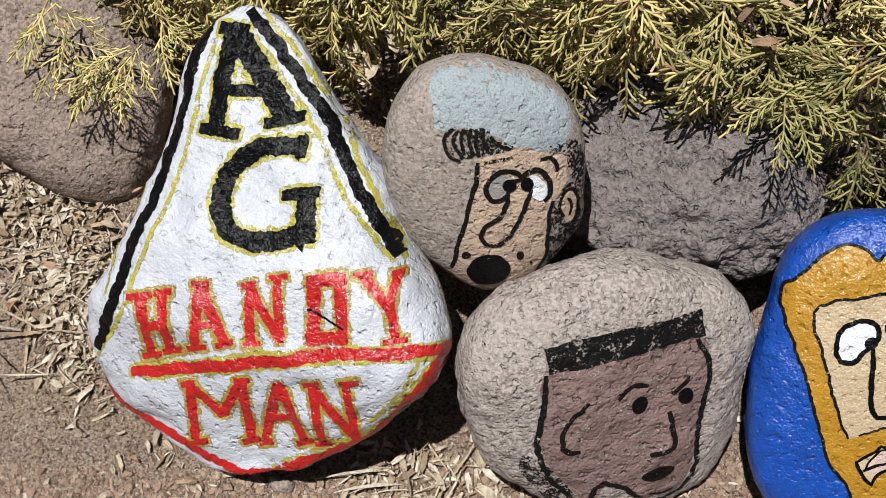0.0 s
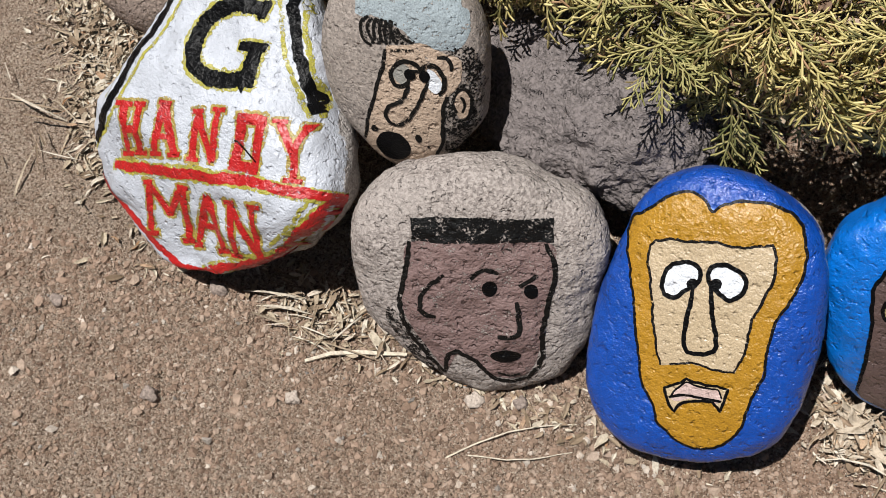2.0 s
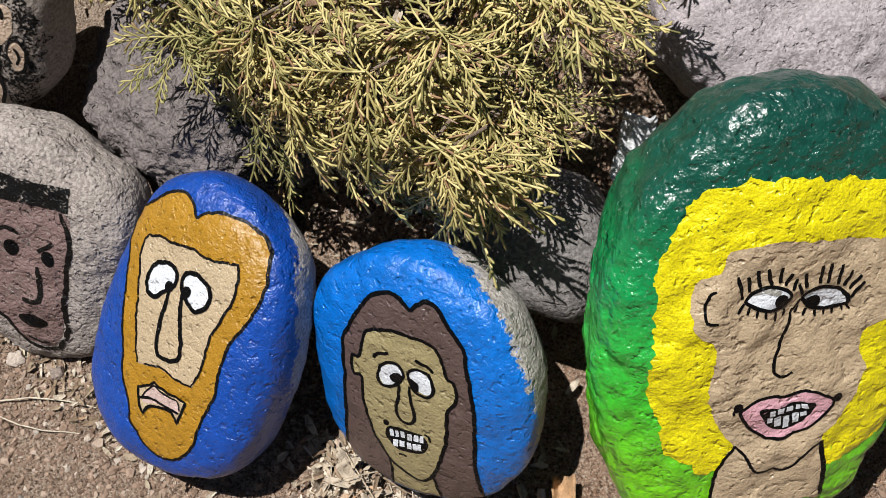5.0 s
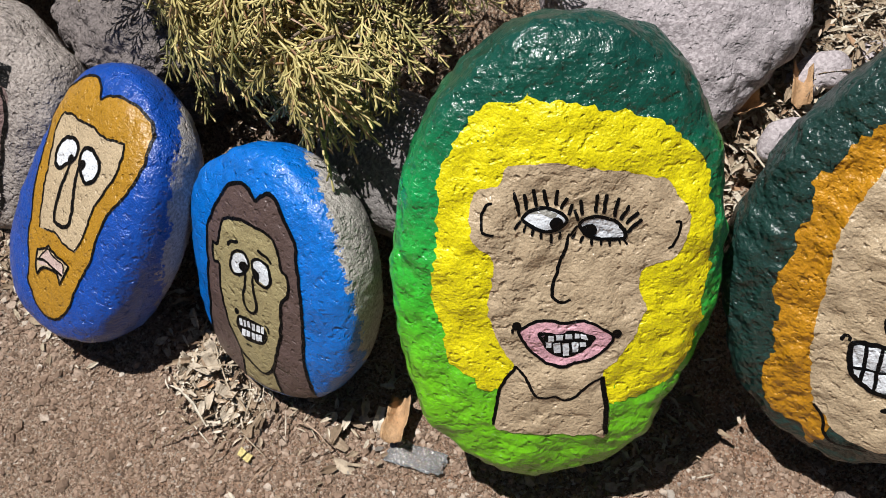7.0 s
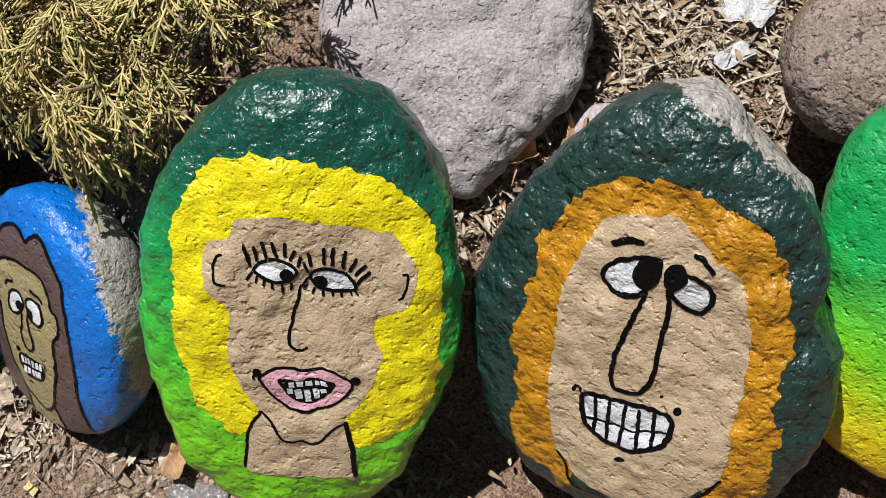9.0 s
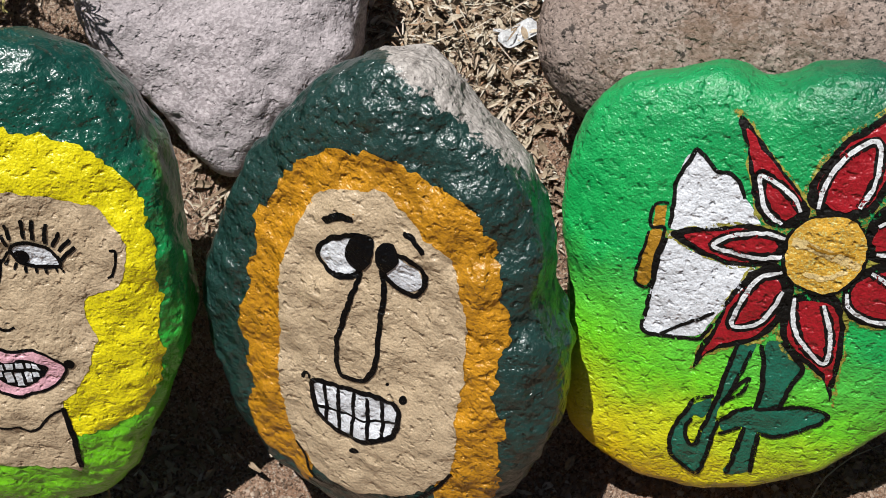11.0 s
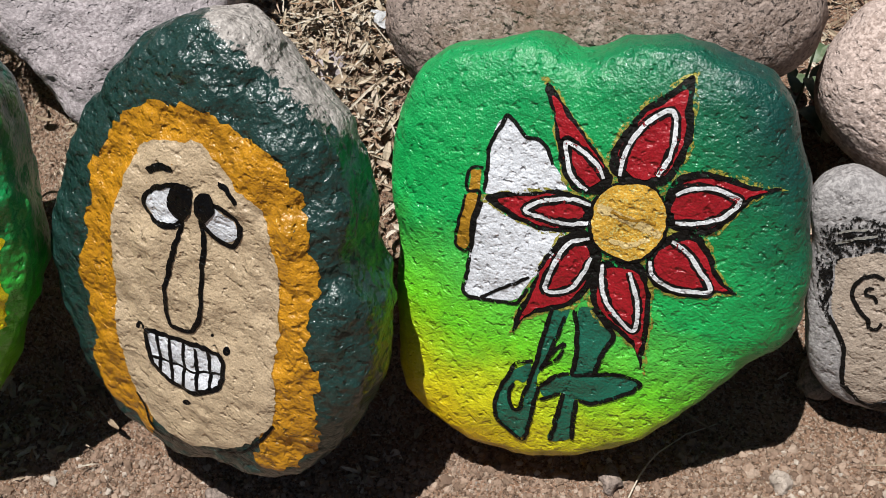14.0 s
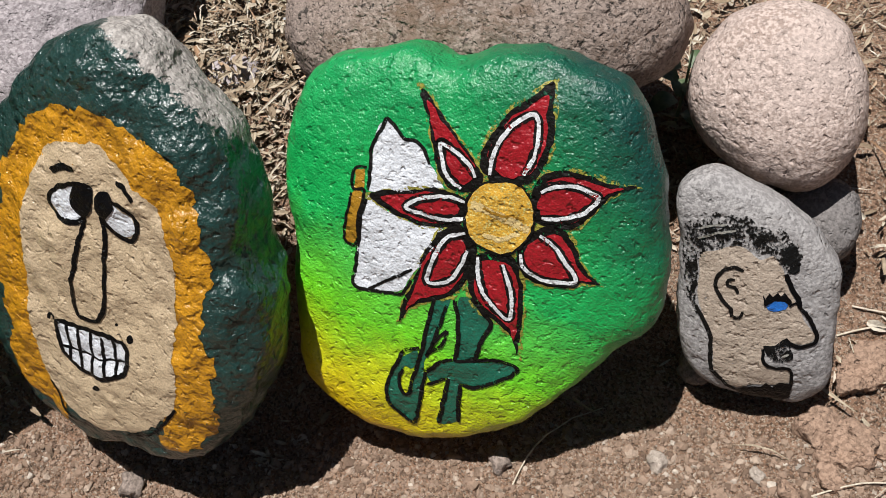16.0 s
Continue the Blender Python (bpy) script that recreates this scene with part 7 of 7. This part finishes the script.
litter("leaf_litter", "thick mat of dry straw and leaf bits behind the stones", [
    (0.95, 1.5, 0.09, 0.13, 4200, 0.030), (0.93, 1.30, 0.04, 0.08, 1200, 0.025), (1.12, 1.40, 0.05, 0.06, 700, 0.02),
    (1.35, 1.98, 0.25, 0.14, 1900, 0.02), (0.3, 1.0, 0.35, 0.12, 1500, 0.03), (1.43, 1.72, 0.04, 0.06, 300, 0.02),
    (-0.49, 0.86, 0.030, 0.035, 900, 0.018), (-0.45, 0.79, 0.025, 0.035, 1100, 0.018), (-0.41, 0.735, 0.022, 0.03, 800, 0.014), (-0.41, 0.67, 0.03, 0.03, 150, 0.006),
    (-0.56, 0.92, 0.05, 0.05, 400, 0.012)], 4, (0.003, 0.016), (0.08, 0.5))
def caught(name, label, count, seed):
    """Dead leaves and bark lodged on the crown of the shrub."""
    rng = random.Random(seed)
    verts, faces = [], []
    for _ in range(count):
        p = mound(min(0.93, max(0.3, rng.gauss(0.69, 0.10))), min(1.0, max(0.12, rng.gauss(0.55, 0.17)))) + Vector((0, 0, rng.gauss(-0.012, 0.012)))
        ln = rng.uniform(0.008, 0.030)
        flake(verts, faces, p, rng, ln, max(0.002, ln * rng.uniform(0.08, 0.5)), 0.002)
    return tagged(mesh_ob(name, verts, faces, BROWN_BITS, smooth=False), label, "leaf litter", kind="stuff")


BROWN_BITS = scatter_material("dead_brown_leaf_bits", [(0.0, (0.13, 0.085, 0.06)), (0.4, (0.27, 0.17, 0.11)), (0.75, (0.40, 0.26, 0.17)), (0.93, (0.60, 0.52, 0.42)), (1.0, (0.30, 0.13, 0.07))])
caught("leaf_litter", "brown dead leaves and bark bits lodged in the juniper", 620, 23)
litter("dry_twigs", "thin dry stalks and twigs strewn over the soil", [
    (0.0, 0.575, 0.05, 0.025, 70, 0.014), (1.85, 1.78, 0.10, 0.12, 30, 0.008),
    (0.96, 1.5, 0.12, 0.16, 420, 0.040), (-0.46, 0.78, 0.06, 0.07, 160, 0.018), (0.70, 0.66, 0.06, 0.04, 45, 0.025), (1.35, 1.98, 0.25, 0.14, 160, 0.03)], 5, (0.02, 0.065), (0.02, 0.05))


def chip(seed):
    """An angular grain: the hull of a few points."""
    rng = random.Random(seed)
    bm = bmesh.new()
    for _ in range(15):
        p = Vector((rng.gauss(0, 1), rng.gauss(0, 1), rng.gauss(0, 1))).normalized() * rng.uniform(0.86, 1.06)
        bm.verts.new((p.x * rng.uniform(0.8, 1.25), p.y, p.z * 0.75))
    bmesh.ops.convex_hull(bm, input=bm.verts)
    for v in [v for v in bm.verts if not v.link_faces]:
        bm.verts.remove(v)
    bm.verts.index_update()
    v, f = np.array([x.co[:] for x in bm.verts]), [tuple(x.index for x in y.verts) for y in bm.faces]
    bm.free()
    return v, f


CHIPS = [chip(k) for k in range(16)]
SPECK = [(np.array([(1, 0, 0), (-1, 0.2, 0), (0.1, 1, 0), (0, -1, 0), (0.2, 0.1, 1), (0, 0, -1)], float), [(0, 2, 4), (2, 1, 4), (1, 3, 4), (3, 0, 4)])]


def pebbles(name, label, mat, count, box, size, seed, shapes, skew=2.2):
    """Loose angular grains resting on the soil, too many to count."""
    rng = random.Random(seed)
    verts, faces, total = [], [], 0
    for _ in range(count):
        x = rng.uniform(box[0], box[1])
        off = -abs(rng.gauss(0, 0.20)) + 0.05 if rng.random() < 0.88 else rng.uniform(-0.8, 0.1)
        y = float(np.interp(x, ROW_X, ROW_Y)) + off
        v, f = shapes[rng.randrange(len(shapes))]
        r = size[0] + (size[1] - size[0]) * rng.random() ** skew
        a, b = rng.uniform(0, 6.28), rng.uniform(-0.5, 0.5)
        k = np.array([r * rng.uniform(0.75, 1.3), r * rng.uniform(0.7, 1.1), r * rng.uniform(0.7, 1.15)])
        turn = np.array([[math.cos(a), math.sin(a), b], [-math.sin(a), math.cos(a), 0], [-b * math.cos(a), -b * math.sin(a), 1]])
        verts.append((v * k) @ turn + np.array([x, y, soil_top(x, y) + r * 0.15]))
        faces += [tuple(i + total for i in g) for g in f]
        total += len(v)
    return tagged(mesh_ob(name, np.concatenate(verts), faces, mat, smooth=False), label, "gravel", kind="stuff")


pebbles("soil_crumbs", "fine crumbs and grit of dry soil in front of the stones", GRIT, 62000, (-0.85, 2.2), (0.0007, 0.0030), 6, SPECK, 1.6)
pebbles("soil_crumbs", "small angular crumbs of dry soil on the path", GRIT, 26000, (-0.85, 2.2), (0.0012, 0.0052), 16, CHIPS, 2.3)
pebbles("gravel", "small clods and chips of stone scattered on the path", GRIT, 3400, (-0.85, 2.2), (0.0028, 0.0085), 7, CHIPS, 3.0)


# ---- small things on the soil ----
def strip(points, width, thick=0.0012):
    """A bent flat strip with thickness along a path of points."""
    verts, faces = [], []
    n = len(points)
    for i, q in enumerate(points):
        d = points[min(n - 1, i + 1)] - points[max(0, i - 1)]
        side = Vector((-d.y, d.x, 0)).normalized()
        w = width * (0.7 + 0.3 * math.sin(math.pi * i / (n - 1)))
        for z, s in ((0, -1), (0, 1), (thick, 1), (thick, -1)):
            verts.append(q + side * w * s / 2 + Vector((0, 0, z)))
    for i in range(n - 1):
        for k in range(4):
            a, b = 4 * i + k, 4 * i + (k + 1) % 4
            faces.append((a, b, b + 4, a + 4))
    m = 4 * (n - 1)
    return verts, faces + [(3, 2, 1, 0), (m, m + 1, m + 2, m + 3)]


def on_soil(x, y, lift=0.0):
    return Vector((x, y, soil_top(x, y) + lift))


WOOD = scatter_material("bleached_wood", [(0.0, (0.62, 0.54, 0.42)), (1.0, (0.70, 0.62, 0.50))])
CLAY = stone("dry_clay_clod", (0.29, 0.195, 0.14), (0.23, 0.145, 0.10), pits=2.0, speckle=0.4, off=12.0)
QUARTZ = stone("pale_pebble", (0.38, 0.32, 0.27), (0.30, 0.245, 0.205), pits=0.8, off=13.0)
DULL = stone("dull_grey_pebble", (0.25, 0.20, 0.17), (0.19, 0.15, 0.125), pits=0.9, off=14.0)
LEAF = scatter_material("curled_brown_leaf", [(0.0, (0.42, 0.24, 0.12)), (1.0, (0.52, 0.33, 0.18))], 0.7)


def film_material(name, clear):
    m = Mat(name, 0.12, coat=0.3)
    m.colour((0.86, 0.87, 0.88))
    m.b.inputs["Transmission Weight"].default_value = clear
    m.bump(m.noise(45, 3, 0.6), 0.012)
    return m.m


FILM, CLOUDY = film_material("clear_plastic_film", 0.85), film_material("cloudy_plastic_film", 0.45)


def stalk(x0, y0, x1, y1, radius, label, name="dry_stalk", rise=0.006, bow=0.012):
    a, b = on_soil(x0, y0, 0.002), on_soil(x1, y1, 0.002)
    across = Vector((-(b - a).y, (b - a).x, 0)).normalized()
    curve = []
    for k in range(9):
        f = k / 8
        p = a.lerp(b, f) + across * bow * math.sin(f * math.pi)
        p.z = soil_top(p.x, p.y) + 0.001 + radius + rise * math.sin(f * math.pi)
        curve.append(p)
    v, f = tube(curve, radius, radius * 0.6, 5)
    return tagged(mesh_ob(name, v, f, WOOD), label, "stalk", "loose stalks")


for x0, y0, x1, y1, r, bow in ((0.20, 0.462, 0.339, 0.557, 0.0013, 0.010), (0.225, 0.475, 0.345, 0.522, 0.0011, -0.008), (1.58, 1.39, 1.576, 1.53, 0.0011, 0.018), (1.70, 1.757, 1.80, 1.83, 0.0014, 0.01),
                          (1.69, 1.79, 1.80, 1.86, 0.0013, -0.008), (1.80, 1.60, 1.86, 1.68, 0.0012, 0.006), (1.47, 2.07, 1.58, 2.0, 0.0015, 0.01), (1.72, 1.80, 1.81, 1.78, 0.0012, 0.006)):
    stalk(x0, y0, x1, y1, r, "thin bleached dry grass stalk lying on bare soil", bow=bow)
v, f = strip([on_soil(-0.015, 0.511, 0.004), on_soil(0.015, 0.53, 0.010), on_soil(0.046, 0.546, 0.009), on_soil(0.08, 0.558, 0.006), on_soil(0.105, 0.567, 0.004)], 0.0055, 0.003)
tagged(mesh_ob("wood_splinter", v, f, WOOD, smooth=False), "pale bleached splinter of wood on the soil", "wood")

for x, y, r, mat, label in ((0.206, 0.542, 0.012, QUARTZ, "pale angular pebble at the foot of the grey stone"), (0.263, 0.560, 0.010, DULL, "small grey pebble on the soil"), (-0.009, 0.46, 0.010, QUARTZ, "small pale pebble on the soil"),
                            (-0.364, 0.467, 0.010, DULL, "small round grey pebble on the soil"), (-0.167, 0.562, 0.013, DULL, "grey pebble in the shade of the white rock"), (-0.179, 0.396, 0.011, DULL, "small brownish pebble on the soil"),
                            (-0.494, 0.49, 0.013, DULL, "dull brown pebble on the soil"), (1.55, 1.399, 0.014, DULL, "grey pebble in the shade of the flower stone"), (1.668, 1.517, 0.012, QUARTZ, "pale round pebble on bare soil"),
                            (1.269, 1.084, 0.019, DULL, "angular grey pebble under the green stone"), (1.748, 1.578, 0.009, QUARTZ, "small pale pebble on bare soil"), (1.782, 1.586, 0.013, CLAY, "small reddish clay clod"), (1.618, 1.63, 0.022, DULL, "dull grey stone beside the small painted stone")):
    boulder("pebble", Matrix.Translation(on_soil(x, y, r * 0.35)) @ pose(0, 0, 0, 20 * x, 10, 97 * x), [r * 118, r * 78, r * 96, r * 70, r * 108, r * 82, r * 98, r * 66, r * 90], r * 0.6, r * 0.7, mat, label, "pebble", level=3, box=0.55, rough=(r * 0.40, 1.1 / r, r * 0.10, 3 / r), seed=int(x * 100) + 40, group="loose pebbles")
for x, y, r, turn in ((1.775, 1.665, 0.035, 20), (1.745, 1.745, 0.030, 70), (1.80, 1.63, 0.016, 0), (1.825, 1.70, 0.020, 40)):
    boulder("soil_clod", Matrix.Translation(on_soil(x, y, 0.004)) @ pose(0, 0, 0, 8, -6, turn), [r * 120, r * 100, r * 75, r * 100, r * 110, r * 80, r * 70, r * 95], r * 0.36, r * 0.4, CLAY, "cracked reddish clod of dry clay soil", "clod", level=5, box=0.42, chisel=r * 0.5, rough=(r * 0.34, 30.0, r * 0.14, 90.0), seed=int(x * 90), group="soil clods")


def sheet(name, cx, cy, wide, long, turn, mat, label, category, lift=0.006, wave=0.008, curl=0.0):
    """A crumpled thin sheet lying on the soil."""
    c, s = math.cos(radians(turn)), math.sin(radians(turn))
    verts, faces, n = [], [], 9
    for side in (0, 1):
        for j in range(n):
            for i in range(n):
                u, w = (i / (n - 1) - 0.5), (j / (n - 1) - 0.5)
                edge = 1 + 0.18 * noise.noise(Vector((u * 5 + cx * 31, w * 5, 2.0)))
                x, y = u * wide * edge, w * long * edge
                px, py = cx + x * c - y * s, cy + x * s + y * c
                h = lift + wave * noise.noise(Vector((px * 60, py * 60, cx))) + curl * (4 * u * u) + side * 0.0006
                verts.append(on_soil(px, py, max(0.001, h)))
    k = n * n
    for j in range(n - 1):
        for i in range(n - 1):
            a = j * n + i
            faces.append((a + n, a + n + 1, a + 1, a))
            faces.append((a + k, a + k + 1, a + k + n + 1, a + k + n))
    rim = [i for i in range(n)] + [j * n + n - 1 for j in range(1, n)] + [(n - 1) * n + i for i in range(n - 2, -1, -1)] + [j * n for j in range(n - 2, 0, -1)]
    for a, b in zip(rim, rim[1:] + rim[:1]):
        faces.append((a, b, b + k, a + k))
    return tagged(mesh_ob(name, verts, faces, mat), label, category)


sheet("plastic_film", 0.905, 0.775, 0.07, 0.03, 28, FILM, "crumpled scrap of clear plastic film on the soil", "plastic scrap")
sheet("plastic_scrap", 1.003, 1.560, 0.03, 0.05, -20, CLOUDY, "torn whitish plastic scrap in dry straw", "plastic scrap", 0.03, 0.01)
sheet("plastic_bag", 0.960, 1.650, 0.06, 0.09, 15, CLOUDY, "crumpled clear plastic bag in dry straw", "plastic bag", 0.03, 0.02)
sheet("curled_leaf", 0.862, 0.785, 0.026, 0.055, 35, LEAF, "curled brown leaf standing against the green stone", "leaf", 0.02, 0.01, 0.015)
sheet("curled_leaf", 0.920, 1.285, 0.036, 0.045, -30, LEAF, "large curled tan leaf by the flat boulder", "leaf", 0.032, 0.014, 0.02)
sheet("curled_leaf", 0.955, 1.345, 0.022, 0.04, 40, LEAF, "small curled brown leaf on dry straw", "leaf", 0.030, 0.010, 0.012)
sheet("curled_leaf", 0.76, 0.63, 0.020, 0.010, 10, scatter_material("yellow_leaf", [(0.0, (0.62, 0.52, 0.20)), (1.0, (0.66, 0.55, 0.25))]), "small yellowed leaf lying on the soil", "leaf", 0.004, 0.004, 0.004)
sheet("white_plastic", 0.757, 1.066, 0.035, 0.06, 20, CLOUDY, "crumpled white plastic tucked behind the green stone", "plastic scrap", 0.17, 0.02)
sheet("pink_petal", 0.200, 0.60, 0.010, 0.007, 20, paint("pale_pink_petal", (0.75, 0.5, 0.46)), "tiny pale pink petal on the soil", "petal", 0.003, 0.002)
for x, y, wide, long, turn, lift in ((0.628, 0.648, 0.030, 0.040, 35, 0.020), (0.652, 0.668, 0.040, 0.026, -15, 0.026), (0.690, 0.660, 0.034, 0.020, 25, 0.016), (0.662, 0.640, 0.020, 0.034, 70, 0.010), (0.712, 0.662, 0.028, 0.014, -30, 0.008), (0.640, 0.682, 0.036, 0.022, 10, 0.026), (0.676, 0.628, 0.030, 0.018, 55, 0.005)):
    sheet("dry_leaf", x, y, wide * 0.72, long * 0.62, turn, PAPER, "large crumpled papery dry leaf in a small heap", "leaf", lift, 0.012, 0.012)
sheet("dry_leaf", -0.044, 0.970, 0.05, 0.035, 20, PAPER, "pale dry leaf caught in the juniper", "leaf", 0.170, 0.014, 0.014)
sheet("dry_leaf", -0.117, 0.970, 0.03, 0.02, 60, PAPER, "pale dry leaf caught in the juniper", "leaf", 0.126, 0.014, 0.014)
sheet("dry_leaf", -0.095, 0.970, 0.025, 0.03, -30, PAPER, "pale dry leaf caught in the juniper", "leaf", 0.103, 0.014, 0.014)


def weed(x, y):
    """A small plant of pointed leaves on short stalks."""
    m = Mat("grey_green_leaf", 0.5)
    m.colour(m.mix(m.band(m.noise(90, 4, 0.6), 0.35, 0.65), (0.075, 0.115, 0.055), (0.14, 0.175, 0.10)))
    m.bump(m.noise(200, 2, 0.5), 0.001)
    plant = tagged(new("weed"), "small grey-green weed growing between the stones", "weed")
    plant.location = on_soil(x, y)
    rng = random.Random(4)
    for k in range(9):
        a = k * 2.4 + rng.uniform(-0.3, 0.3)
        out = Vector((math.cos(a), math.sin(a), 0))
        side = Vector((-out.y, out.x, 0))
        base = Vector((0, 0, 0.02 + 0.010 * k))
        ln = rng.uniform(0.035, 0.055)
        verts, faces = [], []
        for i in range(6):
            f = i / 5
            c = base + out * (0.008 + ln * f) + Vector((0, 0, 0.030 * f - 0.040 * f * f))
            w = ln * 0.30 * math.sin(math.pi * (0.08 + 0.92 * f) ** 0.8)
            verts += [c - side * w + Vector((0, 0, w * 0.3)), c, c + side * w + Vector((0, 0, w * 0.3))]
        for i in range(5):
            for j in (0, 1):
                q = 3 * i + j
                faces.append((q, q + 3, q + 4, q + 1))
        mesh_ob("leaf", verts, faces, m.m, plant)
    v, f = tube([Vector((0, 0, -0.004)), Vector((0.002, 0, 0.05)), Vector((0, 0.003, 0.11))], 0.0025, 0.0012, 5)
    mesh_ob("stem", v, f, m.m, plant)


weed(1.405, 1.801)
